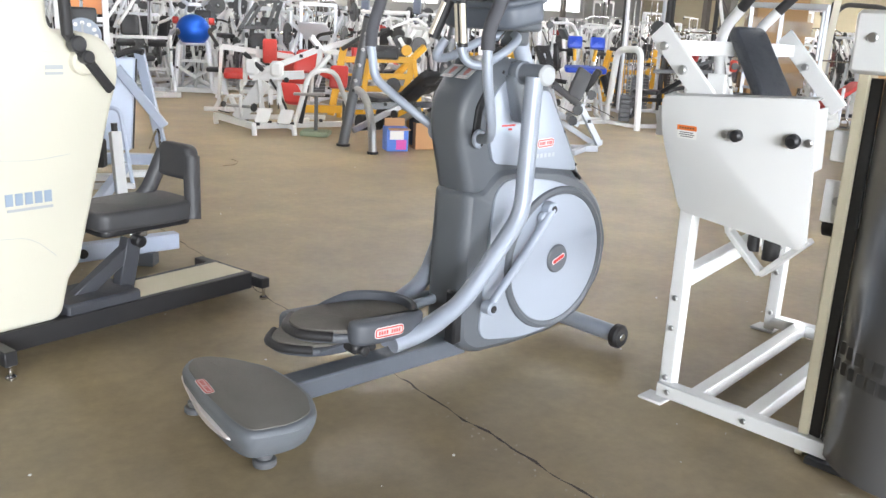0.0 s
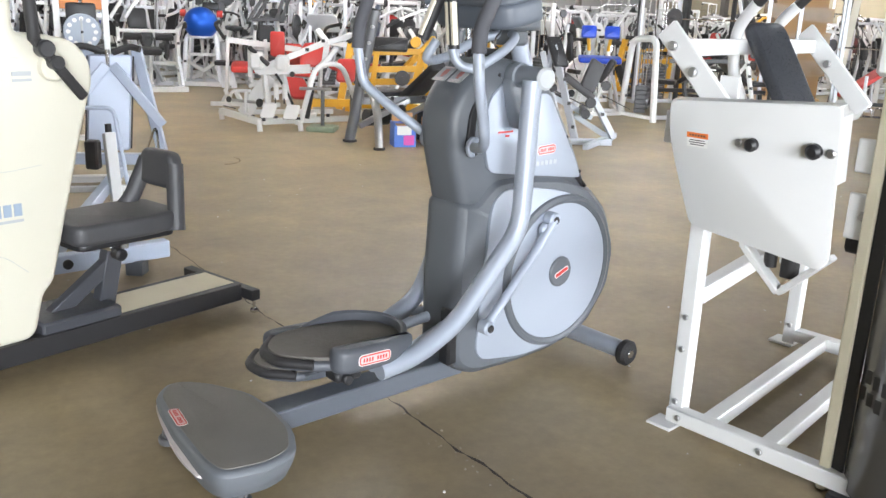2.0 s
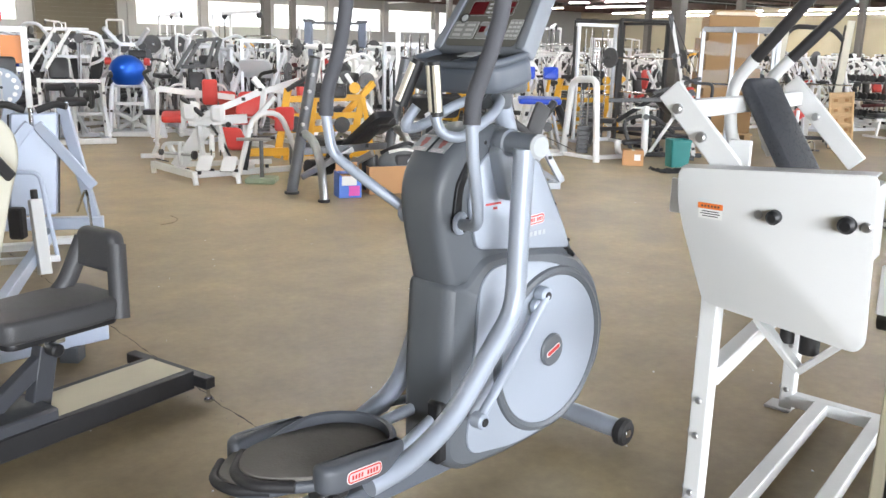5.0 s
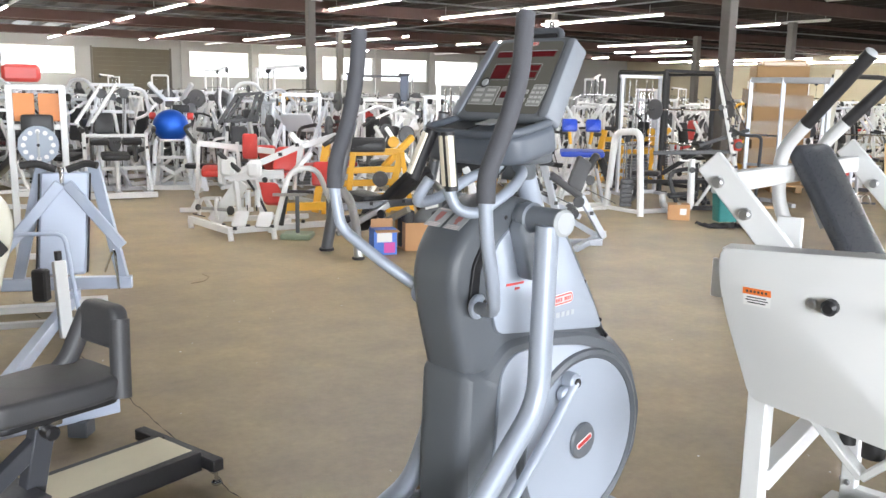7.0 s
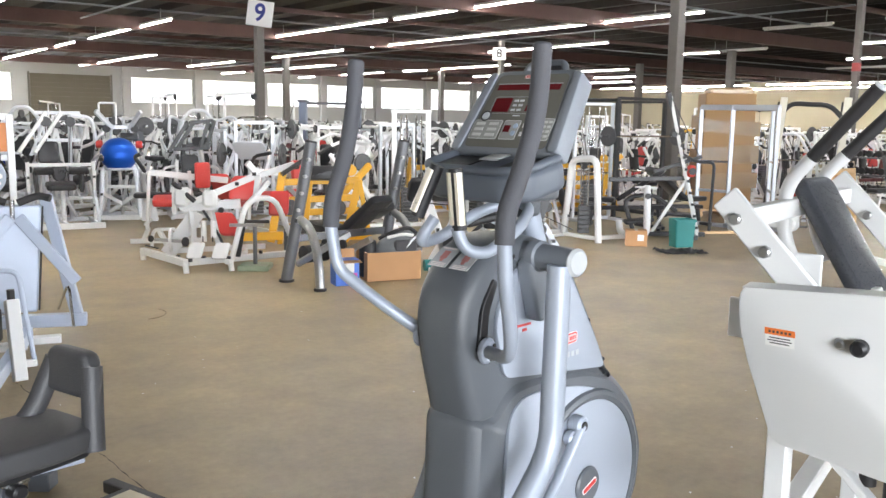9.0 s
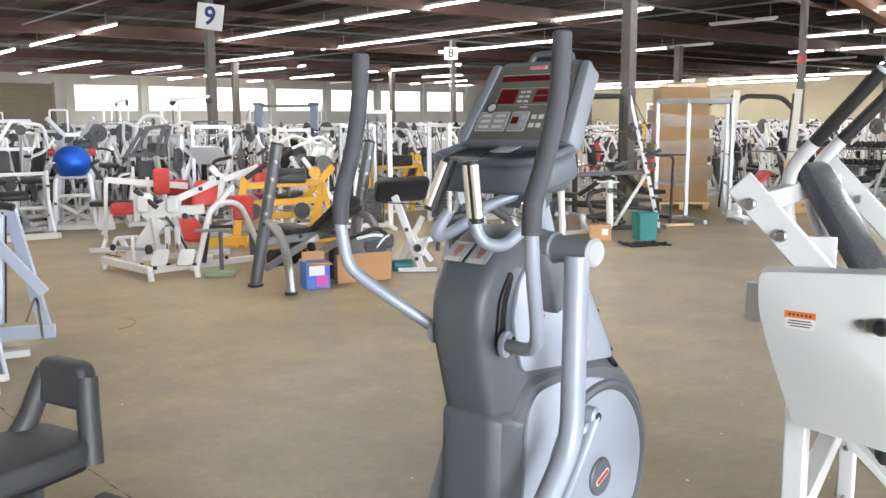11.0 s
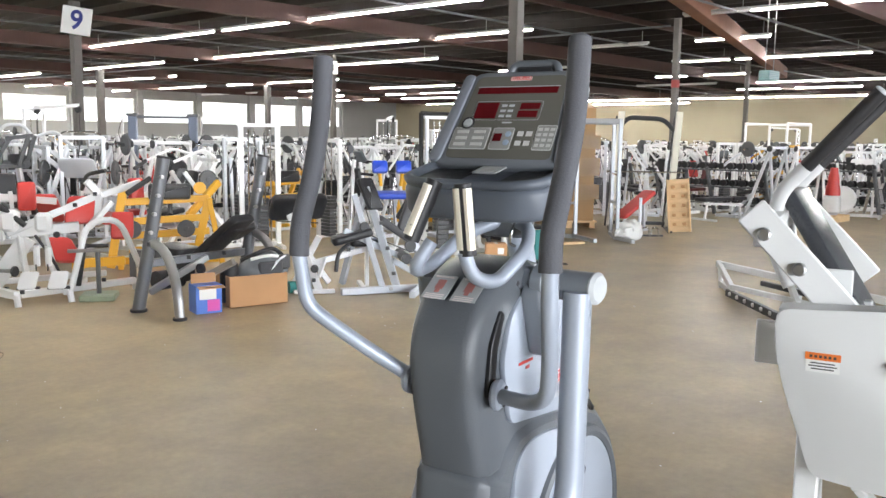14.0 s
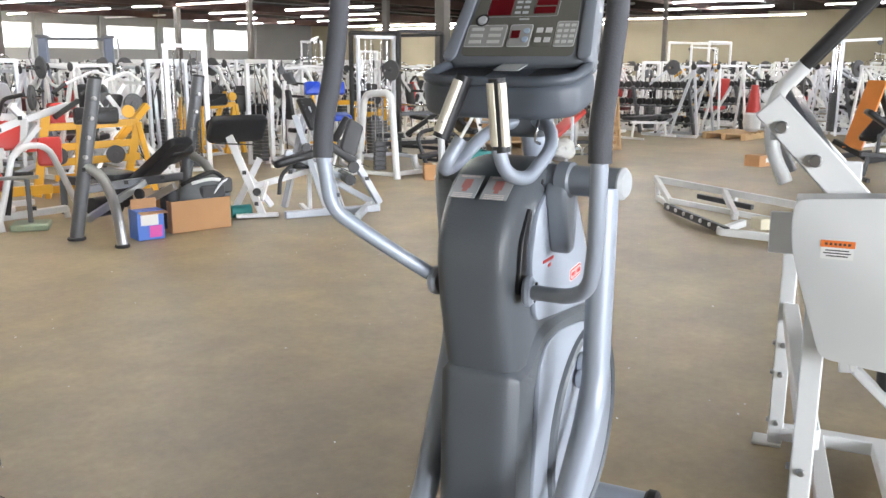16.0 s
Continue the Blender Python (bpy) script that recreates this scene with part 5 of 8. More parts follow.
def STACK(t, x, y, z0=0.08, n=14, w=0.24, d=0.12, m=PLATE_IRON, top=1.45):
    """A pile of flat weights, with gaps, on two rods."""
    bm = fresh()
    for k in range(n):
        box(bm, (x, y, z0 + 0.025 + 0.05 * k), (w, d, 0.043), 0.003)
    tagged(part("weight_block", bm, m, t), kind="stuff")
    for s in (-1, 1):
        T(t, [(x + s * w * 0.32, y, z0 + 0.05 * n), (x + s * w * 0.32, y, top)], 0.010, CHROME, "guide_rod", seg=6)


def FITTINGS(t, pulleys=(), cables=(), bolts=()):
    """Dark pulleys, cables and bolts, small and many, as one part."""
    bm = fresh()
    for c, axis, rad in pulleys:
        disc(bm, c, axis, rad, 0.028, 14, 0.004)
    for run in cables:
        for a, b in zip(run, run[1:]):
            bar(bm, a, b, 0.011, 0.011, 0)
    for c in bolts:
        box(bm, c, (0.035, 0.035, 0.035), 0)
    tagged(part("cable_gear", bm, BLACK_STEEL, t, "black pulleys, cables and bolts"), kind="stuff")


# ---- kinds of machine that fill the hall, each built once at the origin ----
def stack_machine(frame_m, pad_m, label):
    t = thing("chest_press_machine", Matrix.Identity(4), label, "gym machine", "selector machines")
    for s in (-1, 1):
        B(t, (0.28 * s, 0.55, 0.0), (0.28 * s, 0.55, 1.5), 0.06, 0.08, frame_m)
        B(t, (0.28 * s, -0.55, 0.05), (0.28 * s, 0.55, 0.05), 0.06, 0.06, frame_m)
        T(t, [(0.30 * s, 0.45, 1.38), (0.42 * s, 0.05, 1.40), (0.42 * s, -0.15, 1.10), (0.38 * s, -0.25, 0.95)], 0.026, frame_m, "press_arm")
        T(t, [(0.38 * s, -0.25, 0.97), (0.22 * s, -0.42, 0.95)], 0.022, RUBBER, "grip")
    B(t, (-0.28, 0.55, 1.48), (0.28, 0.55, 1.48), 0.06, 0.07, frame_m)
    B(t, (0, -0.5, 0.05), (0, 0.5, 0.05), 0.06, 0.06, frame_m)
    B(t, (0, 0.2, 0.05), (0, 0.1, 1.2), 0.06, 0.06, frame_m)
    B(t, (0, -0.25, 0.05), (0, -0.25, 0.42), 0.05, 0.05, frame_m)
    PAD(t, (0, -0.22, 0.46), (1, 0, 0), (0, 1, 0.1), 0.32, 0.40, 0.07, pad_m, "seat")
    PAD(t, (0, 0.06, 0.86), (1, 0, 0), (0, 0.15, 1), 0.22, 0.44, 0.06, pad_m, "backrest")
    STACK(t, 0, 0.56, n=12)
    B(t, (-0.30, -0.52, 0.12), (0.30, -0.52, 0.12), 0.05, 0.05, frame_m)
    FITTINGS(t, [((0, 0.50, 1.44), (1, 0, 0), 0.07), ((0.1, 0.3, 0.12), (0, 0, 1), 0.07), ((-0.1, 0.0, 0.14), (1, 0, 0), 0.06), ((0.36, 0.42, 1.36), (1, 0, 0), 0.06), ((-0.36, 0.42, 1.36), (1, 0, 0), 0.06)],
             [[(0, 0.44, 1.44), (0.02, 0.1, 0.9), (0.05, 0.05, 0.2)], [(0.3, 0.4, 1.36), (0.05, 0.2, 0.3)], [(-0.3, 0.4, 1.36), (-0.05, 0.2, 0.3)], [(0.14, -0.3, 0.2), (0.14, -0.1, 0.75)]],
             [(0.28 * s, y, 0.10) for s in (-1, 1) for y in (-0.5, 0.0, 0.5)] + [(0.28 * s, 0.50, z) for s in (-1, 1) for z in (0.4, 0.9, 1.3)])
    return t


def lat_tower(frame_m, pad_m, label):
    t = thing("lat_pulldown_machine", Matrix.Identity(4), label, "gym machine", "pulldown machines")
    for s in (-1, 1):
        B(t, (0.22 * s, 0.5, 0.0), (0.22 * s, 0.5, 1.92), 0.045, 0.06, frame_m)
    B(t, (0, -0.6, 0.04), (0, 0.5, 0.04), 0.07, 0.06, frame_m)
    B(t, (-0.45, -0.5, 0.04), (0.45, -0.5, 0.04), 0.06, 0.05, frame_m)
    B(t, (-0.22, 0.5, 1.90), (0.22, 0.5, 1.90), 0.06, 0.06, frame_m)
    B(t, (0, 0.5, 1.93), (0, -0.35, 1.97), 0.05, 0.07, frame_m)
    PLATE(t, (0.0, -0.33, 1.91), (1, 0, 0), 0.06, 0.03, BLACK_PLASTIC, "pulley")
    T(t, [(0, -0.35, 1.9), (0, -0.35, 1.55)], 0.004, RUBBER, "cable", seg=5)
    T(t, [(-0.55, -0.35, 1.46), (-0.38, -0.35, 1.56), (0.38, -0.35, 1.56), (0.55, -0.35, 1.46)], 0.013, CHROME, "pull_bar", seg=7)
    B(t, (0, -0.15, 0.05), (0, -0.15, 0.72), 0.05, 0.05, frame_m)
    T(t, [(-0.28, -0.15, 0.70), (0.28, -0.15, 0.70)], 0.06, pad_m, "thigh_roller")
    PAD(t, (0, -0.4, 0.48), (1, 0, 0), (0, 1, 0), 0.30, 0.34, 0.07, pad_m, "seat")
    B(t, (0, -0.4, 0.05), (0, -0.4, 0.44), 0.05, 0.05, frame_m)
    STACK(t, 0, 0.5, n=16, top=1.88)
    FITTINGS(t, [((0, 0.44, 1.9), (1, 0, 0), 0.07), ((0, 0.36, 0.12), (1, 0, 0), 0.07)], [[(0, 0.44, 1.86), (0, 0.46, 0.9)], [(0, 0.3, 0.15), (0, -0.5, 0.15)]], [(0.22 * s, 0.45, z) for s in (-1, 1) for z in (0.3, 0.7, 1.1, 1.5)])
    return t


def plate_machine(frame_m, pad_m, label):
    t = thing("plate_loaded_machine", Matrix.Identity(4), label, "gym machine", "plate machines")
    for s in (-1, 1):
        B(t, (0.45 * s, -0.6, 0.04), (0.30 * s, 0.6, 0.04), 0.06, 0.07, frame_m)
        B(t, (0.38 * s, 0.0, 0.04), (0.26 * s, 0.45, 1.45), 0.06, 0.07, frame_m)
        B(t, (0.30 * s, 0.6, 0.04), (0.26 * s, 0.42, 1.40), 0.05, 0.06, frame_m)
        T(t, [(0.26 * s, 0.42, 1.38), (0.48 * s, 0.1, 1.42), (0.52 * s, -0.35, 1.12), (0.40 * s, -0.5, 1.05)], 0.028, frame_m, "lever_arm")
        T(t, [(0.42 * s, -0.49, 1.06), (0.26 * s, -0.55, 1.06)], 0.022, RUBBER, "grip")
        T(t, [(0.44 * s, 0.12, 1.40), (0.68 * s, 0.14, 1.38)], 0.024, CHROME, "plate_horn")
    PLATE(t, (0.56, 0.13, 1.39), (1, 0, 0), 0.15)
    B(t, (-0.45, -0.6, 0.04), (0.45, -0.6, 0.04), 0.06, 0.06, frame_m)
    B(t, (-0.27, 0.44, 1.42), (0.27, 0.44, 1.42), 0.06, 0.06, frame_m)
    B(t, (0, -0.55, 0.05), (0, 0.45, 1.0), 0.05, 0.07, frame_m)
    PAD(t, (0, -0.18, 0.52), (1, 0, 0), (0, 1, 0.2), 0.34, 0.40, 0.07, pad_m, "seat")
    PAD(t, (0, 0.12, 0.94), (1, 0, 0), (0, 0.3, 1), 0.22, 0.46, 0.06, pad_m, "backrest")
    FITTINGS(t, [((0.47 * s, 0.12, 1.40), (1, 0, 0), 0.05) for s in (-1, 1)] + [((0.30 * s, 0.43, 1.40), (1, 0, 0), 0.06) for s in (-1, 1)], [[(0.34 * s, -0.3, 0.6), (0.40 * s, -0.5, 1.02)] for s in (-1, 1)], [(0.42 * s, -0.3, 0.09) for s in (-1, 1)] + [(0.33 * s, 0.2, 0.66) for s in (-1, 1)])
    return t


def rack(frame_m, label, wide=1.15, high=1.95):
    t = thing("power_rack", Matrix.Identity(4), label, "power rack", "racks")
    for x in (-wide / 2, wide / 2):
        for y in (-0.5, 0.5):
            B(t, (x, y, 0), (x, y, high), 0.06, 0.06, frame_m, "upright")
        B(t, (x, -0.65, 0.03), (x, 0.6, 0.03), 0.06, 0.06, frame_m)
        B(t, (x, -0.5, high - 0.03), (x, 0.5, high - 0.03), 0.05, 0.05, frame_m)
        T(t, [(x, -0.5, 0.75), (x, 0.5, 0.75)], 0.02, CHROME, "safety_bar")
    for y in (-0.5, 0.5):
        B(t, (-wide / 2, y, high), (wide / 2, y, high), 0.05, 0.05, frame_m)
    T(t, [(-1.0, -0.57, 1.35), (1.0, -0.57, 1.35)], 0.014, CHROME, "barbell")
    for s in (-1, 1):
        PLATE(t, (0.85 * s, -0.57, 1.35), (1, 0, 0), 0.16)
    return t


def bench(frame_m, pad_m, label, tilt=0.0):
    t = thing("weight_bench", Matrix.Identity(4), label, "bench", "benches")
    B(t, (0, -0.6, 0.28), (0, 0.55, 0.34), 0.06, 0.06, frame_m)
    for y, w in ((-0.55, 0.25), (0.5, 0.3)):
        B(t, (-w, y, 0.03), (w, y, 0.03), 0.05, 0.05, frame_m)
        B(t, (0, y, 0.03), (0, y * 0.9, 0.32), 0.05, 0.05, frame_m)
    PAD(t, (0, -0.38, 0.42), (1, 0, 0), (0, 1, 0), 0.28, 0.40, 0.07, pad_m, "seat")
    a = radians(tilt)
    PAD(t, (0, -0.15 + 0.42 * math.cos(a), 0.42 + 0.42 * math.sin(a)), (1, 0, 0), (0, math.cos(a), math.sin(a)), 0.28, 0.82, 0.07, pad_m, "backrest")
    B(t, (0, 0.35, 0.32), (0, 0.0 + 0.42 * math.cos(a), 0.36 + 0.42 * math.sin(a)), 0.04, 0.04, frame_m, "strut")
    return t


def leg_press(frame_m, pad_m, label):
    t = thing("leg_press_machine", Matrix.Identity(4), label, "gym machine", "leg presses")
    for s in (-1, 1):
        B(t, (0.34 * s, -0.9, 0.05), (0.34 * s, 0.95, 0.05), 0.07, 0.07, frame_m)
        B(t, (0.30 * s, -0.35, 0.25), (0.30 * s, 0.9, 1.35), 0.06, 0.08, frame_m, "sled_rail")
        B(t, (0.34 * s, 0.9, 0.05), (0.30 * s, 0.88, 1.35), 0.06, 0.06, frame_m)
        T(t, [(0.36 * s, 0.45, 1.0), (0.60 * s, 0.45, 1.0)], 0.024, CHROME, "plate_horn")
        PLATE(t, (0.48 * s, 0.45, 1.0), (1, 0, 0), 0.17)
        T(t, [(0.36 * s, -0.45, 0.3), (0.42 * s, -0.45, 0.62), (0.42 * s, -0.3, 0.66)], 0.018, frame_m, "side_handle")
    B(t, (-0.34, 0.9, 0.05), (0.34, 0.9, 0.05), 0.06, 0.06, frame_m)
    B(t, (-0.30, 0.88, 1.34), (0.30, 0.88, 1.34), 0.06, 0.06, frame_m)
    PAD(t, (0, 0.38, 1.06), (1, 0, 0), (0, -0.66, 0.75), 0.5, 0.36, 0.03, frame_m, "foot_plate")
    PAD(t, (0, -0.45, 0.33), (1, 0, 0), (0, 1, 0), 0.36, 0.34, 0.08, pad_m, "seat")
    PAD(t, (0, -0.80, 0.60), (1, 0, 0), (0, -0.7, 0.72), 0.28, 0.48, 0.07, pad_m, "backrest")
    return t


def cable_gantry(frame_m, label, wide=0.46, high=1.98, thick=0.055):
    t = thing("cable_column", Matrix.Identity(4), label, "cable machine", "cable columns")
    for s in (-1, 1):
        B(t, (wide / 2 * s, 0, 0), (wide / 2 * s, 0, high), thick, thick + 0.015, frame_m, "upright")
        B(t, (wide / 2 * s, -0.45, 0.03), (wide / 2 * s, 0.45, 0.03), 0.07, 0.06, frame_m)
        T(t, [(wide * 0.30 * s, 0.0, 0.08), (wide * 0.30 * s, 0.0, high - 0.06)], 0.012, CHROME, "guide_rod", seg=6)
        T(t, [(wide * 0.12 * s, -0.03, 0.9), (wide * 0.12 * s, -0.03, high - 0.1)], 0.005, RUBBER, "cable", seg=5)
    B(t, (-wide / 2 - 0.045, 0, high), (wide / 2 + 0.045, 0, high), 0.07, 0.06, frame_m)
    B(t, (-wide / 2, 0, 0.04), (wide / 2, 0, 0.04), 0.08, 0.07, frame_m)
    STACK(t, 0, 0, n=10, w=wide * 0.45, top=high - 0.05)
    return t


def curl_bench(frame_m, pad_m, label):
    t = thing("preacher_curl_bench", Matrix.Identity(4), label, "bench", "curl benches")
    B(t, (0.0, 0.0, 0.03), (-0.28, 0.05, 0.80), 0.06, 0.09, frame_m)
    B(t, (-0.25, 0.30, 0.03), (0.02, 0.25, 0.55), 0.06, 0.08, frame_m)
    B(t, (-0.1, 0.02, 0.30), (0.55, 0.30, 0.42), 0.06, 0.07, frame_m)
    B(t, (-0.25, 0.0, 0.03), (0.15, 0.0, 0.03), 0.06, 0.05, frame_m)
    B(t, (0.45, -0.0, 0.03), (0.45, 0.5, 0.03), 0.06, 0.05, frame_m)
    B(t, (0.5, 0.25, 0.03), (0.5, 0.27, 0.44), 0.05, 0.05, frame_m)
    PAD(t, (-0.20, 0.05, 0.86), (0.95, 0.3, 0), (0.1, -0.35, 0.45), 0.56, 0.30, 0.08, pad_m, "arm_pad")
    PAD(t, (0.50, 0.27, 0.48), (1, 0, 0), (0, 1, 0), 0.36, 0.26, 0.07, pad_m, "seat")
    PAD(t, (-0.22, 0.22, 0.84), (0.95, 0.3, 0), (0.0, 0.30, 0.50), 0.54, 0.22, 0.05, pad_m, "arm_pad")
    B(t, (-0.12, 0.03, 0.42), (0.10, 0.10, 0.10), 0.05, 0.07, frame_m)
    B(t, (0.06, 0.06, 0.34), (-0.02, -0.16, 0.20), 0.04, 0.05, frame_m, "foot_bar")
    FITTINGS(t, [((-0.05, -0.03, 0.26), (0, 1, 0), 0.04)], [[(-0.42, -0.1, 0.74), (-0.02, -0.14, 0.72)]], [(-0.16, -0.02, 0.45), (-0.06, -0.04, 0.15), (0.3, 0.15, 0.42)])
    return t


def exercise_bike(frame_m, label):
    t = thing("exercise_bike", Matrix.Identity(4), label, "exercise bike", "bikes")
    B(t, (0, -0.5, 0.06), (0, 0.5, 0.06), 0.08, 0.07, frame_m)
    for y in (-0.5, 0.5):
        B(t, (-0.25, y, 0.035), (0.25, y, 0.035), 0.06, 0.06, frame_m, "base")
    B(t, (0, -0.2, 0.1), (0, -0.32, 0.85), 0.05, 0.06, CHROME, "seat_post")
    PAD(t, (0, -0.33, 0.90), (1, 0, 0), (0, 1, 0.05), 0.24, 0.28, 0.07, VINYL, "saddle")
    part("flywheel_cover", made(disc, (0, 0.22, 0.38), (1, 0, 0), 0.27, 0.14, 28, 0.03), frame_m, t)
    part("crank", made(disc, (0.085, 0.0, 0.32), (1, 0, 0), 0.08, 0.03, 20, 0.006), DARK_PLASTIC, t)
    B(t, (0, 0.25, 0.5), (0, 0.36, 1.12), 0.06, 0.06, frame_m, "mast")
    T(t, [(-0.24, 0.05, 1.10), (-0.22, 0.30, 1.14), (0.22, 0.30, 1.14), (0.24, 0.05, 1.10)], 0.016, RUBBER, "handlebar")
    PAD(t, (0, 0.36, 1.22), (1, 0, 0), (0, 0.5, 0.8), 0.26, 0.20, 0.05, DARK_PLASTIC, "console")
    return t


def lattice_machine(frame_m, pad_m, label):
    t = thing("hip_machine", Matrix.Identity(4), label, "gym machine", "lattice machines")
    for s in (-1, 1):
        B(t, (0.32 * s, -0.6, 0.04), (0.32 * s, 0.6, 0.04), 0.06, 0.07, frame_m)
        B(t, (0.32 * s, -0.5, 0.04), (0.20 * s, 0.35, 1.25), 0.05, 0.07, frame_m)
        B(t, (0.32 * s, 0.55, 0.04), (0.20 * s, -0.15, 1.05), 0.05, 0.07, frame_m)
        T(t, [(0.20 * s, 0.33, 1.22), (0.44 * s, 0.0, 1.35), (0.40 * s, -0.42, 1.18)], 0.024, frame_m, "lever_arm")
        T(t, [(0.40 * s, -0.40, 1.19), (0.38 * s, -0.58, 1.08)], 0.025, RUBBER, "grip")
    for y, z in ((-0.6, 0.04), (0.6, 0.04), (0.30, 1.20), (-0.1, 0.62)):
        B(t, (-0.30, y, z), (0.30, y, z), 0.05, 0.06, frame_m)
    PAD(t, (0, -0.28, 0.52), (1, 0, 0), (0, 1, 0.15), 0.30, 0.34, 0.07, pad_m, "seat")
    PAD(t, (0, 0.02, 0.86), (1, 0, 0), (0, 0.35, 1), 0.22, 0.42, 0.07, pad_m, "backrest")
    FITTINGS(t, [((0.30 * s, 0.12, 0.75), (1, 0, 0), 0.06) for s in (-1, 1)] + [((0.24 * s, 0.33, 1.23), (1, 0, 0), 0.05) for s in (-1, 1)], [[(0.26, 0.1, 0.7), (0.0, 0.4, 0.2)], [(-0.26, 0.1, 0.7), (0.0, 0.4, 0.2)], [(-0.25, -0.35, 0.3), (0.25, -0.35, 0.3)]], [(0.32 * s, y, 0.09) for s in (-1, 1) for y in (-0.5, 0.0, 0.5)] + [(0.30 * s, -0.1, 0.64) for s in (-1, 1)])
    for s in (-1, 1):
        PLATE(t, (0.36 * s, 0.10, 0.95), (1, 0, 0), 0.13)
    return t


KINDS = [
    stack_machine(WHITE_WORN, VINYL, "white-framed press machine with black pads and a dark weight stack"),
    stack_machine(GREY_STEEL, VINYL, "grey-framed press machine with black pads and a dark weight stack"),
    stack_machine(WHITE_WORN, VINYL_MAROON, "white-framed press machine with maroon pads and a dark weight stack"),
    lat_tower(WHITE_WORN, VINYL, "tall white pulldown machine with black seat and chrome bar"),
    lat_tower(GREY_STEEL, VINYL, "tall grey pulldown machine with black seat and chrome bar"),
    plate_machine(WHITE_WORN, VINYL_RED, "white plate-loaded machine with red vinyl pads"),
    plate_machine(WHITE_WORN, VINYL, "white plate-loaded machine with black vinyl pads"),
    plate_machine(GREY_STEEL, VINYL, "grey plate-loaded machine with black vinyl pads"),
    plate_machine(YELLOW_STEEL, VINYL, "yellow plate-loaded machine with black vinyl pads"),
    rack(WHITE_WORN, "white power rack with a loaded barbell"),
    rack(BLACK_STEEL, "black power rack with a loaded barbell"),
    bench(WHITE_WORN, VINYL, "white-framed flat bench with black vinyl pads"),
    bench(BLACK_STEEL, VINYL, "black inclined bench with black vinyl pads", 35),
    leg_press(WHITE_WORN, VINYL, "white sled leg press with black pads and iron plates"),
    leg_press(GREY_STEEL, VINYL_RED, "grey sled leg press with red pads and iron plates"),
    cable_gantry(WHITE_WORN, "white cable column with a dark weight stack", 0.50, 1.68, 0.085),
    cable_gantry(GREY_STEEL, "grey cable column with a dark weight stack", 0.7, 1.85),
    curl_bench(WHITE_WORN, VINYL, "white preacher curl bench with black pads"),
    exercise_bike(WHITE_WORN, "white upright exercise bike with a black saddle"),
    lattice_machine(WHITE_WORN, VINYL, "white crossed-frame machine with black pads and curved levers"),
    lattice_machine(WHITE_WORN, VINYL_RED, "white crossed-frame machine with red pads and curved levers"),
    lattice_machine(GREY_STEEL, VINYL_BLUE, "silver crossed-frame machine with blue pads and curved levers"),
]
CHEST_W, CHEST_G, CHEST_M, LAT_W, LAT_G, PL_R, PL_B, PL_G, PL_Y, RACK_W, RACK_B, BEN_W, BEN_B, LEG_W, LEG_R, CAB_W, CAB_G, CURL, BIKE, LAT_X, LAT_XR, LAT_XB = KINDS
USED = set()


def put(kind, x, y, deg):
    """The first use moves the machine itself, later ones copy it."""
    m = upright(x, y, deg)
    if kind not in USED:
        USED.add(kind)
        kind.matrix_basis = m
        return kind
    return copy_thing(kind, m)


# placed machines of the middle distance
for kind, x, y, deg in (
        (LAT_W, -3.3, 15.3, 62), (LAT_W, -8.0, 12.4, 40), (PL_B, -5.6, 14.3, -20), (CHEST_G, -2.9, 14.2, 200), (PL_G, -7.2, 14.8, 60), (CHEST_G, -7.0, 11.2, 40), (LEG_W, -6.4, 10.2, 100),
        (LEG_R, -2.6, 14.6, 120), (CAB_W, -0.28, 12.9, 8), (PL_B, -1.7, 14.0, 210), (CHEST_G, -4.3, 15.4, 40), (BEN_W, -3.6, 12.9, 100),
        (LAT_W, -4.9, 16.8, 30), (CHEST_M, -2.8, 16.9, -30), (CHEST_W, 0.7, 15.8, 30), (LEG_W, 1.6, 17.2, 210), (PL_B, -0.7, 16.2, 130), (PL_R, -1.9, 15.8, 30),
        (CHEST_W, 3.1, 16.6, -20), (CAB_W, 3.5, 18.6, 30), (LAT_W, 2.6, 19.6, 0), (CHEST_W, 3.9, 16.6, 36), (BEN_B, 3.75, 13.4, 120), (BEN_B, 2.95, 13.1, 250), (RACK_B, 3.15, 14.9, 36),
        (BEN_W, 8.6, 15.95, 110), (CHEST_W, 9.4, 18.9, 36), (CHEST_W, 7.6, 18.6, 36), (CHEST_W, 8.4, 20.0, 20), (LAT_W, 6.6, 20.2, 36), (CHEST_G, 7.2, 17.0, 60),
        (RACK_W, 11.6, 18.8, 30), (LEG_W, 10.8, 20.6, 100), (CHEST_W, 13.4, 17.4, 60), (LAT_G, 13.2, 15.4, 70), (PL_B, 11.4, 12.8, 100), (CHEST_W, 13.0, 12.4, 80),
        (LAT_W, 15.2, 15.0, 50), (PL_G, 10.4, 10.0, 130), (BEN_B, 8.4, 9.4, 60), (RACK_B, 12.6, 10.4, 60), (LAT_G, 9.2, 7.4, 90), (CHEST_W, 11.2, 8.0, 100)):
    put(kind, x, y, deg)

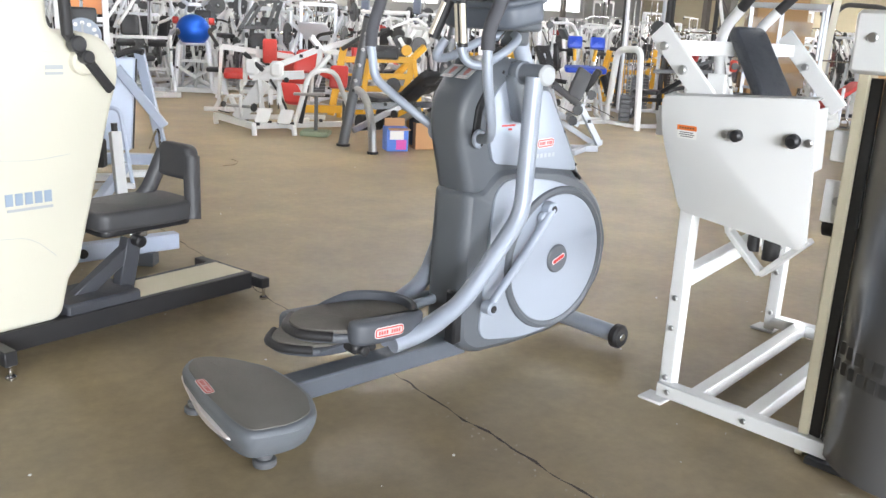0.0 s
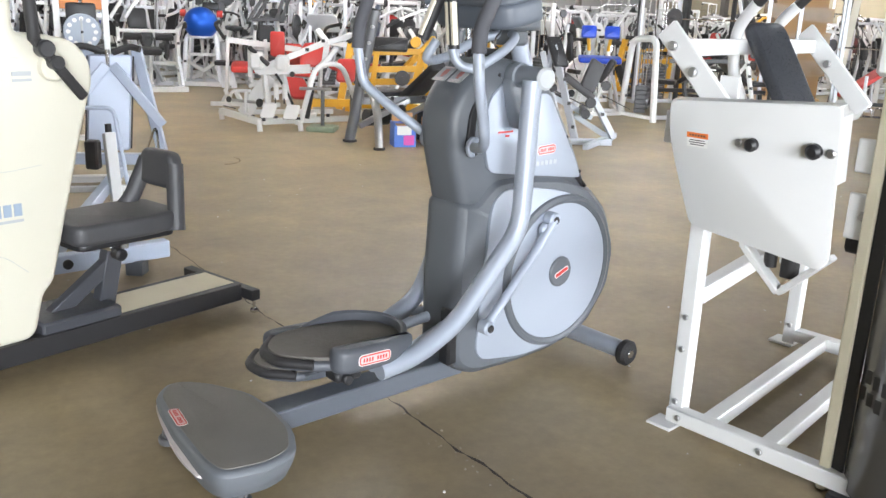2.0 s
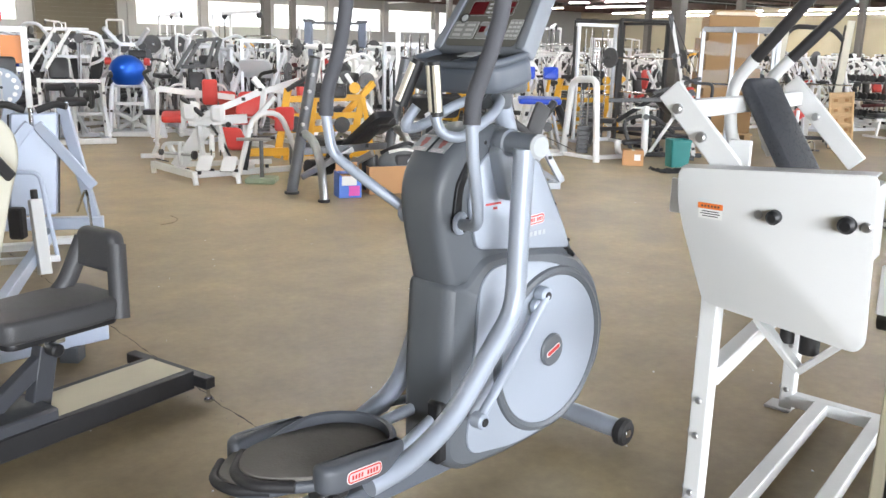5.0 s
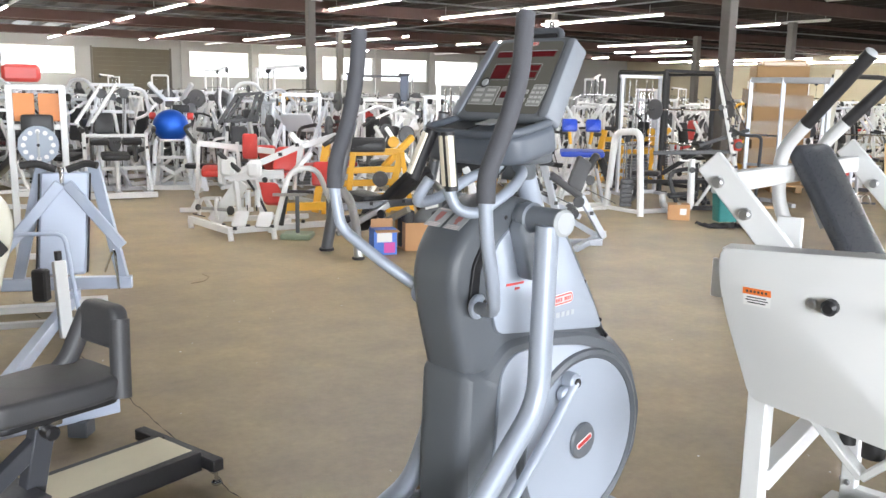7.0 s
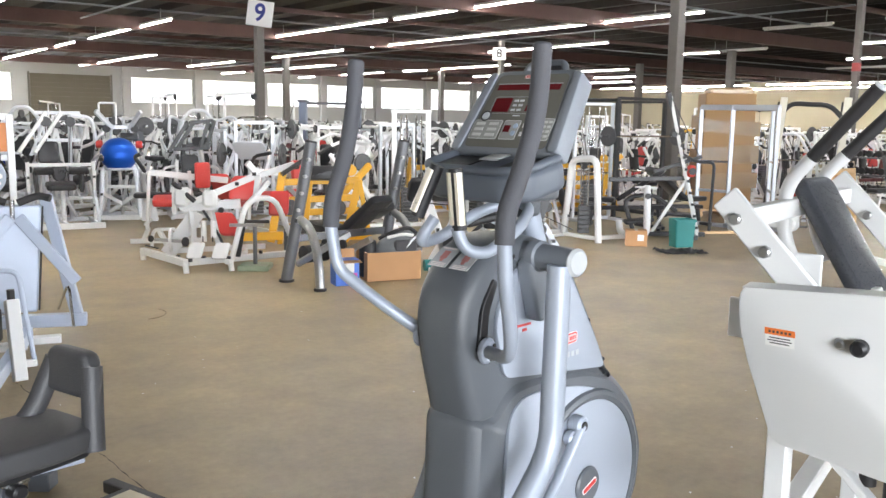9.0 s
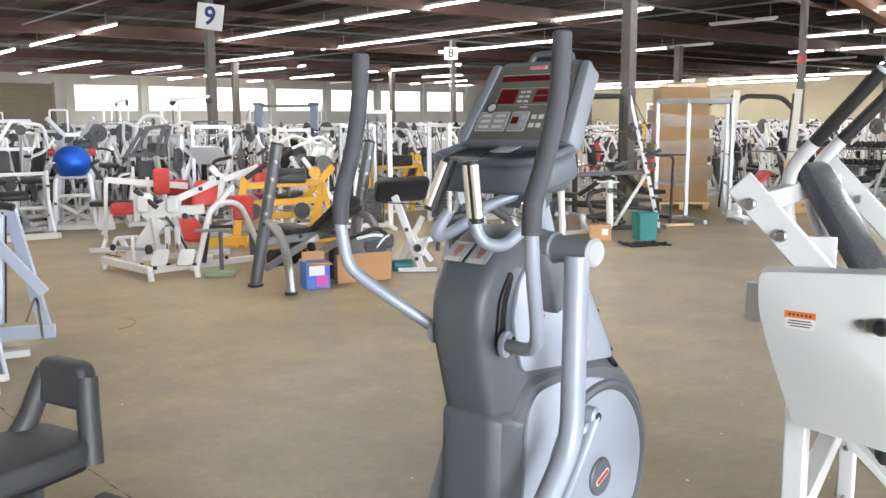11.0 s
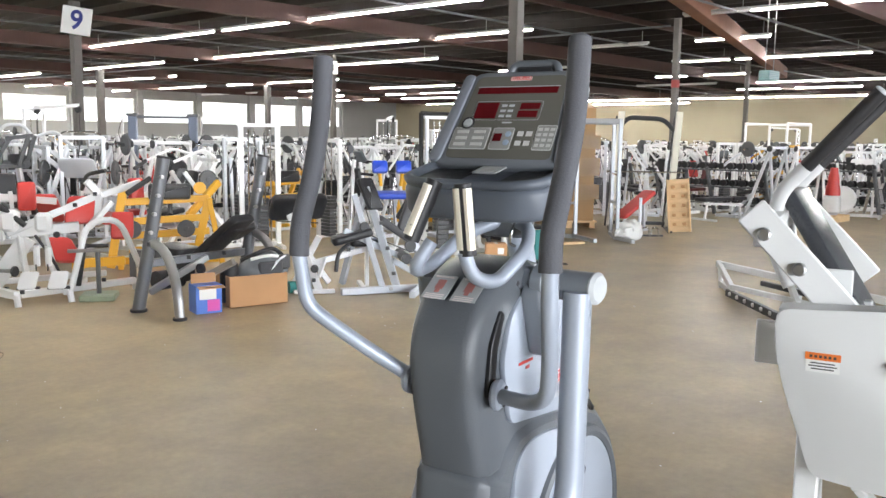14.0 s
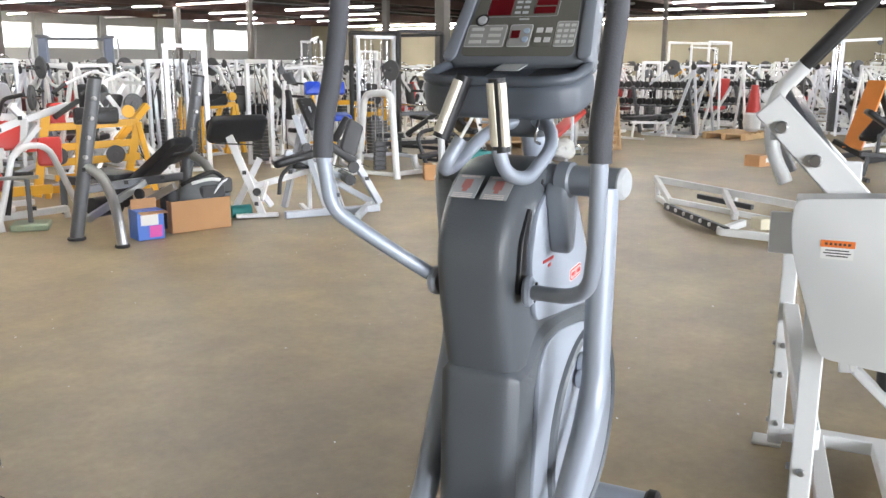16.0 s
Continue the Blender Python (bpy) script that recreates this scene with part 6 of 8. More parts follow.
def pec_machine(frame_m, label):
    """A broad silver machine of many crossed tubes round a black seat."""
    t = thing("pec_fly_machine", Matrix.Identity(4), label, "gym machine", "pec machines")
    B(t, (-0.70, -0.05, 0.05), (0.70, 0.0, 0.05), 0.07, 0.08, WHITE_STEEL, "base_rail")
    B(t, (-0.50, 0.95, 0.05), (0.50, 0.95, 0.05), 0.06, 0.07, frame_m, "base_rail")
    B(t, (-0.30, 0.0, 0.12), (0.30, 0.0, 0.12), 0.05, 0.06, frame_m)
    for s in (-1, 1):
        B(t, (0.55 * s, 0.0, 0.05), (0.42 * s, 0.95, 0.05), 0.06, 0.07, frame_m, "base_rail")
        B(t, (0.62 * s, 0.0, 0.05), (0.24 * s, 0.45, 1.52), 0.05, 0.07, frame_m)
        B(t, (0.42 * s, 0.92, 0.05), (0.30 * s, 0.40, 1.48), 0.05, 0.07, frame_m)
        B(t, (0.34 * s, 0.02, 0.08), (0.40 * s, 0.30, 1.02), 0.05, 0.06, frame_m)
        B(t, (0.36 * s, 0.16, 0.56), (0.0, 0.40, 0.36), 0.045, 0.06, frame_m)
        B(t, (0.46 * s, 0.55, 0.62), (0.10 * s, 0.25, 0.95), 0.045, 0.05, frame_m)
        T(t, [(0.26 * s, 0.45, 1.46), (0.52 * s, 0.25, 1.58), (0.66 * s, -0.10, 1.30), (0.58 * s, -0.22, 0.96)], 0.028, frame_m, "lever_arm", "", 0.12)
        T(t, [(0.58 * s, -0.22, 0.98), (0.56 * s, -0.24, 0.74)], 0.030, RUBBER, "grip")
        PAD(t, (0.47 * s, -0.16, 0.92), (0, 1, 0), (0.1 * s, 0, 1), 0.14, 0.34, 0.06, VINYL, "arm_pad")
        PLATE(t, (0.52 * s, 0.48, 0.72), (1, 0, 0), 0.16)
        T(t, [(0.40 * s, 0.48, 0.72), (0.66 * s, 0.48, 0.72)], 0.020, CHROME, "plate_peg")
    T(t, [(-0.27, 0.44, 1.48), (-0.12, 0.42, 1.66), (0.12, 0.42, 1.66), (0.27, 0.44, 1.48)], 0.030, frame_m, "top_arch")
    B(t, (-0.30, 0.42, 1.36), (0.30, 0.42, 1.36), 0.05, 0.06, frame_m)
    B(t, (-0.42, 0.32, 0.98), (0.42, 0.32, 0.98), 0.045, 0.05, frame_m)
    PAD(t, (0, 0.10, 0.50), (1, 0, 0), (0, 1, 0.15), 0.36, 0.38, 0.08, VINYL, "seat")
    PAD(t, (0, 0.34, 0.98), (1, 0, 0), (0, 0.15, 1), 0.26, 0.50, 0.07, VINYL, "backrest")
    B(t, (0, 0.1, 0.05), (0, 0.12, 0.46), 0.06, 0.06, frame_m, "seat_post")
    FITTINGS(t, [((0.20 * s, 0.40, 1.38), (0, 1, 0), 0.06) for s in (-1, 1)] + [((0.0, 0.40, 1.56), (1, 0, 0), 0.06), ((0.10, 0.7, 0.12), (1, 0, 0), 0.06)],
             [[(0.2 * s, 0.42, 1.34), (0.08 * s, 0.6, 0.3), (0.05 * s, 0.8, 0.12)] for s in (-1, 1)],
             [(0.60 * s, -0.04, 0.10) for s in (-1, 1)] + [(0.44 * s, 0.20, 0.70) for s in (-1, 1)] + [(0.33 * s, 0.34, 1.18) for s in (-1, 1)])
    return t


PEC = pec_machine(GREY_STEEL, "broad silver fly machine of crossed tubes with black pads")
for x, y, deg in ((-6.15, 12.9, -12), (-3.55, 14.2, 35), (-7.6, 13.4, 10)):
    put(PEC, x, y, deg)

# the denser middle ground and the far rows
random.seed(11)
STANDING = [(k.matrix_basis.translation.x, k.matrix_basis.translation.y) for k in bpy.data.objects if k.parent is None and k.get("category")]
STANDING += [(-2.45, 17.05), (-1.42, 17.0), (4.75, 13.55), (5.25, 15.2), (6.25, 14.4), (10.4, 15.6), (9.0, 17.1), (11.4, 16.9), (13.3, 14.2), (0.1, 14.6), (2.7, 15.6), (1.55, 12.7), (2.05, 11.75), (3.4, 12.2), (-3.35, 11.4), (-2.1, 12.2), (-4.62, 13.2), (-4.9, 12.2), (-3.72, 13.75)]
far_weights = [5, 3, 1.5, 0.6, 0.4, 2.5, 6, 2.5, 1.0, 0.2, 0.0, 4, 0.7, 4, 1, 0.4, 0.3, 4, 4, 8, 2, 1]


def free(x, y, gap):
    return all(math.hypot(x - a, y - b) > gap for a, b in STANDING)


def fill(x, y, gap, weights):
    b, q = x * 0.808 + y * 0.589, -x * 0.589 + y * 0.808
    if q < 61.5 and b < 62 and free(x, y, gap):
        STANDING.append((x, y))
        put(random.choices(KINDS, weights)[0], x, y, random.choice((0, 36, 126, 216, 306, 180)) + random.uniform(-14, 14))


for k in range(1600):
    y = random.uniform(12.6, 20.5)
    x = random.uniform(-0.60 * y - 1.0, 1.0 * y)
    if not (3.0 < x < 8.5 and y < 17.0) and not (x > 8.5 and y < 16.0) and not (0.2 < x < 3.0 and y < 13.6):
        fill(x, y, 0.80, far_weights)
for row in range(11):
    y = 21.0 + row * (1.6 + 0.22 * row)
    x = -0.62 * y - 1.5
    while x < 0.98 * y:
        fill(x + random.uniform(-0.4, 0.4), y + random.uniform(-0.6, 0.6), 1.0, far_weights)
        x += random.uniform(1.4, 2.1) * (1 + 0.14 * row)


for k, kind in enumerate(KINDS):
    if kind not in USED:
        put(kind, -12.0 + 1.8 * k, 31.5 + 0.3 * k, 36)


# ---- the red and white row machine ----
def row_machine():
    t = thing("seated_row_machine", upright(-2.3, 9.2), "white lever row machine with red pads and round feet", "gym machine")
    w = WHITE_STEEL
    B(t, (-0.84, 0.47, 0.10), (-0.15, -0.30, 0.10), 0.07, 0.09, w)
    B(t, (-0.15, -0.20, 0.09), (0.75, 0.48, 0.09), 0.07, 0.08, w)
    B(t, (0.22, -0.12, 0.09), (0.26, 0.62, 0.09), 0.06, 0.07, w)
    B(t, (-0.55, 0.55, 0.09), (0.40, 1.0, 0.09), 0.06, 0.07, w)
    for x, y in ((-0.84, 0.47), (-0.15, -0.32), (0.26, -0.13), (0.74, 0.5)):
        T(t, [(x, y, 0.10), (x + 0.02, y - 0.03, 0.0)], 0.035, w, "foot")
    B(t, (-0.50, 0.25, 0.10), (-0.18, 0.30, 0.55), 0.05, 0.20, w, "side_plate")
    B(t, (-0.12, 0.0, 0.10), (-0.22, 0.12, 0.66), 0.06, 0.07, w)
    B(t, (0.12, 0.1, 0.10), (-0.02, 0.2, 0.62), 0.06, 0.07, w)
    B(t, (-0.28, 0.1, 0.62), (0.30, 0.22, 0.66), 0.10, 0.12, w)
    for x in (-0.04, 0.06):
        T(t, [(x, 0.0, 0.32), (x, 0.0, 0.50)], 0.035, w, "damper")
    for x in (-0.10, 0.16):
        PAD(t, (x, -0.10, 0.20), (1, 0, 0), (0.15, 0.5, 0.8), 0.16, 0.18, 0.015, w, "foot_rest")
    T(t, [(0.26, -0.08, 0.10), (0.40, 0.05, 0.72), (0.66, 0.2, 0.74), (0.86, 0.42, 0.12)], 0.035, w, "arched_tube", radius=0.14)
    B(t, (-0.30, 0.05, 0.62), (0.52, 0.18, 0.98), 0.06, 0.085, w, "lever_arm")
    B(t, (0.50, 0.18, 0.96), (0.40, 0.10, 1.10), 0.06, 0.08, w, "lever_fork")
    B(t, (0.50, 0.18, 0.96), (0.86, 0.30, 1.08), 0.06, 0.08, w, "lever_fork")
    B(t, (0.50, 0.18, 0.98), (0.46, 0.2, 0.68), 0.07, 0.10, w)
    T(t, [(-0.34, 0.0, 0.88), (-0.12, -0.02, 0.70)], 0.026, RUBBER, "grip")
    T(t, [(0.95, 0.30, 1.12), (0.75, 0.15, 0.98)], 0.026, RUBBER, "grip")
    B(t, (-0.36, 0.1, 0.55), (-0.36, 0.1, 0.86), 0.06, 0.07, w)
    PAD(t, (0.30, 0.45, 0.80), (1, 0.2, 0), (0.1, 0.3, 0.9), 0.32, 0.28, 0.08, VINYL_RED, "chest_pad", "red vinyl pad")
    PAD(t, (0.12, 0.35, 0.42), (1, 0, 0), (-0.4, 0.4, 0.6), 0.26, 0.30, 0.08, VINYL_RED, "seat", "red vinyl pad")
    PAD(t, (0.62, 0.7, 0.62), (1, 0.2, 0), (0.0, 0.3, 0.9), 0.22, 0.28, 0.08, VINYL_RED, "seat", "red vinyl pad")
    T(t, [(-0.60, 0.16, 0.27), (-0.28, 0.05, 0.27)], 0.018, STEEL, "plate_peg")
    part("wheel", made(ring, (-0.42, 0.12, 0.27), (1, 0.2, 0), 0.11, 0.018, 24, 6), w, t)
    part("pin_box", made(box, (-0.26, 0.04, 0.74), (0.15, 0.16, 0.20), 0.03), w, t, "white rounded housing")
    part("pin_box", made(box, (0.02, 0.06, 0.72), (0.14, 0.14, 0.18), 0.03), w, t, "white rounded housing")
    B(t, (0.40, 0.12, 0.66), (0.60, 0.20, 0.90), 0.13, 0.06, w, "gusset")
    B(t, (-0.48, 0.30, 0.12), (-0.62, 0.38, 0.34), 0.05, 0.07, w)
    T(t, [(-0.70, 0.36, 0.16), (-0.66, 0.30, 0.36), (-0.40, 0.20, 0.38)], 0.022, w, "hoop")
    for x in (-0.10, 0.16):
        B(t, (x - 0.10, -0.10, 0.13), (x + 0.10, -0.10, 0.13), 0.03, 0.03, BLACK_STEEL, "foot_edge")
    B(t, (0.30, 0.02, 0.12), (0.36, 0.08, 0.52), 0.03, 0.06, BLACK_STEEL, "upright_strap", "black strap")
    T(t, [(-0.06, 0.06, 0.60), (0.06, 0.10, 0.40), (0.16, 0.12, 0.16)], 0.014, RUBBER, "cable")
    FITTINGS(t, [((-0.66, 0.22, 0.27), (1, -0.4, 0), 0.035), ((-0.24, 0.02, 0.27), (1, -0.4, 0), 0.05), ((0.12, 0.10, 0.60), (0, 1, 0), 0.03)],
             [[(-0.04, -0.04, 0.34), (-0.04, -0.04, 0.28)], [(0.06, -0.04, 0.34), (0.06, -0.04, 0.28)], [(-0.78, 0.40, 0.17), (-0.58, 0.20, 0.17)]],
             [(-0.30, -0.05, 0.12), (-0.12, -0.24, 0.12), (0.22, -0.06, 0.12), (0.50, 0.24, 0.14), (0.47, 0.12, 0.98), (0.30, 0.06, 0.88)])
    return t


row_machine()


def red_row_neighbour(x, y, deg, label):
    """A low white machine with a red seat and a tall red pad."""
    t = thing("leg_curl_machine", upright(x, y, deg), label, "gym machine", "red padded machines")
    w = WHITE_STEEL
    for s in (-1, 1):
        B(t, (0.3 * s, -0.6, 0.05), (0.3 * s, 0.6, 0.05), 0.06, 0.07, w)
        B(t, (0.3 * s, 0.3, 0.05), (0.25 * s, 0.3, 0.85), 0.06, 0.07, w)
    B(t, (-0.45, -0.6, 0.05), (0.45, -0.6, 0.05), 0.06, 0.07, w)
    B(t, (-0.25, 0.3, 0.83), (0.75, 0.3, 0.72), 0.06, 0.10, w)
    T(t, [(-0.3, 0.2, 0.85), (-0.4, -0.1, 1.05), (-0.3, -0.35, 1.1)], 0.025, BLACK_STEEL, "handle")
    PAD(t, (0.0, 0.05, 0.48), (1, 0, 0), (0, 1, 0.15), 0.42, 0.36, 0.09, VINYL_RED, "seat", "red vinyl pad")
    PAD(t, (0.42, 0.15, 0.80), (1, 0, 0), (0, 0.1, 1), 0.20, 0.34, 0.10, VINYL_RED, "backrest", "red vinyl pad")
    return t


red_row_neighbour(-3.35, 11.4, 15, "low white leg machine with a long red seat")
red_row_neighbour(-2.1, 12.2, 40, "low white leg machine with a long red seat")


# ---- the grey Olympic bench with two leaning posts ----
def olympic_bench():
    t = thing("olympic_bench", upright(-0.95, 8.7), "dark grey barbell bench with leaning posts and a black inclined pad", "bench")
    g = DARK_STEEL
    for dx, dy in ((0, 0), (0.86, 0.75)):
        o = Vector((dx, dy, 0))
        up = T(t, [o + Vector((-0.42, -0.20, 0.02)), o + Vector((-0.18, -0.16, 1.34))], 0.057, g, "upright", "round dark grey post", seg=16)
        part("post_cap", made(disc, o + Vector((-0.18, -0.16, 1.345)), (0.18, 0.03, 1), 0.058, 0.025, 18, 0.008), RUBBER, up)
        part("post_foot", made(disc, o + Vector((-0.42, -0.20, 0.012)), (0, 0, 1), 0.075, 0.024, 18, 0.006), RUBBER, up)
        br = T(t, [o + Vector((-0.31, -0.18, 0.62)), o + Vector((-0.17, -0.36, 0.56)), o + Vector((-0.07, -0.56, 0.34)), o + Vector((-0.04, -0.63, 0.02))], 0.042, STEEL, "brace", "bent silver brace", 0.2, 14)
        part("brace_foot", made(disc, o + Vector((-0.04, -0.63, 0.012)), (0, 0, 1), 0.06, 0.024, 18, 0.006), RUBBER, br)
        for k in range(4):
            part("peg", made(disc, o + Vector((-0.20 - 0.035 * k, -0.22, 1.18 - 0.16 * k)), (0.4, -0.9, 0), 0.018, 0.09, 10), STEEL, up)
    B(t, (-0.33, -0.15, 0.42), (0.52, 0.58, 0.42), 0.06, 0.07, g)
    B(t, (-0.33, -0.15, 0.16), (0.15, 0.20, 0.42), 0.05, 0.06, STEEL)
    B(t, (0.1, 0.2, 0.38), (-0.62, 1.05, 0.36), 0.06, 0.08, g)
    B(t, (-0.62, 1.05, 0.03), (-0.62, 1.05, 0.36), 0.06, 0.06, g)
    PAD(t, (0.28, 0.30, 0.58), (0.66, 0.75, 0.0), (0.55, -0.48, 0.55), 0.30, 0.72, 0.08, VINYL, "backrest", "black vinyl pad")
    PAD(t, (-0.15, 0.55, 0.45), (0.75, 0.66, 0), (-0.66, 0.75, 0.05), 0.30, 0.42, 0.08, VINYL, "seat", "black vinyl pad")
    part("roller", made(tube, [(-0.30, 0.10, 0.22), (-0.10, 0.28, 0.22)], 0.09, 14), VINYL, t)
    PAD(t, (0.40, 0.36, 0.64), (0.66, 0.75, 0.0), (0.55, -0.48, 0.40), 0.34, 0.30, 0.10, VINYL, "head_pad", "folded black vinyl pad")
    B(t, (0.02, 0.02, 0.20), (0.40, -0.28, 0.44), 0.05, 0.06, STEEL, "ladder_strut")
    FITTINGS(t, [((0.10, 0.0, 0.34), (0.6, 0.8, 0), 0.05), ((-0.05, 0.22, 0.30), (0.6, 0.8, 0), 0.11)], [[(-0.1, 0.3, 0.3), (0.2, 0.1, 0.12)]], [(-0.31, -0.24, 0.60), (0.55, 0.51, 0.60), (0.0, 0.0, 0.45), (0.3, 0.25, 0.45)])
    return t


olympic_bench()


# ---- yellow machines behind it ----
def yellow_machine(x, y, deg, label):
    t = thing("hack_squat_machine", upright(x, y, deg), label, "gym machine", "yellow machines")
    m = YELLOW_STEEL
    B(t, (-0.60, 0, 0.05), (-0.44, 0.0, 0.95), 0.09, 0.14, m, "side_plate")
    for z in (0.40, 0.56, 0.78):
        B(t, (-0.5, 0.0, z), (0.48, 0.05, z + 0.04), 0.05, 0.08, m)
    B(t, (0.48, 0.05, 0.82), (0.30, 0.05, 0.05), 0.06, 0.09, m)
    B(t, (0.48, 0.05, 0.82), (0.62, 0.05, 0.05), 0.06, 0.09, m)
    B(t, (-0.95, -0.25, 0.14), (-0.45, -0.1, 0.14), 0.06, 0.10, m)
    B(t, (-0.95, -0.25, 0.0), (-0.95, -0.25, 0.18), 0.06, 0.06, m)
    B(t, (-0.5, 0.5, 0.05), (0.6, 0.5, 0.05), 0.06, 0.08, m)
    B(t, (-0.5, 0.05, 0.05), (-0.5, 0.55, 0.05), 0.06, 0.08, m)
    T(t, [(-0.62, 0.0, 0.30), (-0.95, 0.0, 0.30)], 0.022, RUBBER, "peg")
    PAD(t, (0.05, -0.02, 0.90), (1, 0.05, 0), (0, 0.2, 0.9), 0.46, 0.18, 0.10, VINYL, "pad", "black vinyl pad")
    T(t, [(-0.25, -0.05, 0.98), (-0.42, -0.1, 0.98)], 0.035, RUBBER, "grip")
    part("hub", made(disc, (0.38, -0.03, 0.94), (0, 1, 0), 0.07, 0.05, 20), YELLOW_STEEL, t)
    B(t, (0.25, 0.2, 0.6), (0.62, 0.5, 0.98), 0.06, 0.08, m, "lever_arm")
    B(t, (-0.42, 0.30, 0.20), (0.55, 0.34, 0.24), 0.05, 0.07, m)
    B(t, (-0.20, 0.02, 0.10), (-0.12, 0.03, 0.80), 0.07, 0.09, m)
    T(t, [(0.05, 0.1, 0.62), (0.05, 0.5, 0.70), (0.1, 0.62, 0.98)], 0.028, RUBBER, "handle")
    for x in (-0.36, 0.22):
        PLATE(t, (x, -0.06, 0.48), (0, 1, 0), 0.10, 0.03)
    return t


yellow_machine(-1.35, 10.9, 5, "yellow steel squat machine with a black bolster")
yellow_machine(0.1, 14.6, 30, "yellow steel squat machine with a black bolster")
yellow_machine(2.7, 15.6, -20, "yellow steel squat machine with a black bolster")


put(CURL, 0.25, 9.1, 0)


def leg_extension():
    t = thing("leg_extension_machine", upright(1.0, 9.2), "silver-grey leg extension bench with black pads", "gym machine")
    g = mat("silver_frame_paint", (0.52, 0.55, 0.60), 0.36, metal=0.2, vary=0.08)
    B(t, (-0.55, -0.22, 0.04), (0.42, -0.05, 0.04), 0.06, 0.07, g)
    B(t, (0.10, -0.5, 0.04), (0.52, 0.55, 0.04), 0.06, 0.06, g)
    B(t, (0.02, -0.10, 0.05), (-0.28, 0.0, 1.05), 0.055, 0.075, g)
    B(t, (-0.50, 0.2, 0.05), (-0.28, 0.0, 1.05), 0.055, 0.06, g)
    B(t, (-0.50, 0.0, 0.62), (0.20, 0.1, 0.28), 0.05, 0.06, g)
    B(t, (0.0, 0.1, 0.30), (0.42, 0.2, 0.05), 0.05, 0.06, g)
    PAD(t, (-0.24, 0.0, 0.98), (1, 0.2, 0), (-0.3, 0.2, 0.8), 0.16, 0.34, 0.09, VINYL, "backrest", "black vinyl pad")
    PAD(t, (-0.42, 0.02, 0.56), (1, 0.1, 0.25), (0, 1, 0), 0.42, 0.30, 0.08, VINYL, "seat", "black vinyl pad")
    PAD(t, (0.02, 0.05, 0.62), (1, 0, -0.7), (0, 1, 0), 0.42, 0.22, 0.08, VINYL_GREY, "side_pad", "grey vinyl pad")
    T(t, [(0.10, -0.2, 0.35), (0.10, 0.25, 0.35)], 0.055, VINYL, "roller")
    for s in (-1, 1):
        part("bolt", made(disc, (-0.20 + 0.15 * s, -0.17, 0.05), (0, 1, 0), 0.02, 0.02, 10), STEEL, t)
    B(t, (-0.12, -0.06, 0.05), (-0.40, -0.02, 0.98), 0.05, 0.06, g)
    B(t, (0.18, -0.02, 0.52), (0.46, 0.10, 0.06), 0.05, 0.07, g)
    T(t, [(-0.46, -0.10, 0.50), (-0.58, -0.20, 0.42), (-0.60, -0.22, 0.24)], 0.020, BLACK_STEEL, "grip")
    PAD(t, (0.16, 0.02, 0.74), (0.8, 0.2, -0.5), (0.3, 0.2, 0.8), 0.18, 0.34, 0.08, VINYL_GREY, "side_pad", "grey vinyl pad")
    FITTINGS(t, [((0.16, -0.06, 0.46), (0, 1, 0), 0.06), ((-0.30, -0.06, 0.66), (0, 1, 0), 0.05)], [[(-0.30, -0.06, 0.60), (0.16, -0.06, 0.40)]], [(-0.02, -0.14, 0.20), (-0.08, -0.12, 0.45), (-0.14, -0.10, 0.70), (0.30, -0.04, 0.34)])
    return t


leg_extension()


def blue_seat_machine():
    t = thing("ab_crunch_machine", upright(1.55, 12.7), "white abdominal machine with bright blue pads", "gym machine")
    w = WHITE_STEEL
    for s in (-1, 1):
        B(t, (0.28 * s, -0.4, 0.04), (0.28 * s, 0.5, 0.04), 0.06, 0.07, w)
        B(t, (0.28 * s, 0.35, 0.04), (0.10 * s, 0.2, 1.05), 0.06, 0.07, w)
        PAD(t, (0.17 * s, 0.1, 1.12), (1, 0, 0), (0, 0.3, 0.9), 0.22, 0.18, 0.10, VINYL_BLUE, "shoulder_pad", "blue vinyl pad")
        T(t, [(0.17 * s, 0.15, 1.08), (0.14 * s, 0.18, 0.85)], 0.025, YELLOW_STEEL, "pad_arm")
    B(t, (0.0, -0.3, 0.04), (0.05, 0.2, 0.75), 0.06, 0.07, w)
    PAD(t, (0.0, -0.12, 0.74), (1, 0, 0), (0, 1, 0.1), 0.62, 0.32, 0.08, VINYL_BLUE, "seat", "blue vinyl pad")
    B(t, (-0.4, -0.4, 0.04), (0.4, -0.4, 0.04), 0.06, 0.07, w)
    T(t, [(0.28, -0.1, 0.65), (0.42, -0.25, 0.30)], 0.06, VINYL, "leg_roller")
    B(t, (-0.30, -0.35, 0.05), (-0.05, 0.1, 0.70), 0.05, 0.06, w)
    B(t, (0.30, -0.38, 0.05), (0.18, -0.05, 0.68), 0.05, 0.06, GREY_STEEL)
    B(t, (-0.28, 0.30, 0.40), (0.28, 0.30, 0.40), 0.05, 0.06, w)
    FITTINGS(t, [((0.0, 0.16, 0.90), (1, 0, 0), 0.07), ((0.22, -0.1, 0.55), (1, 0, 0), 0.06)], [[(0.0, 0.1, 0.9), (0.0, -0.25, 0.2)]], [(0.2 * s, 0.28, 0.5) for s in (-1, 1)])
    return t


blue_seat_machine()


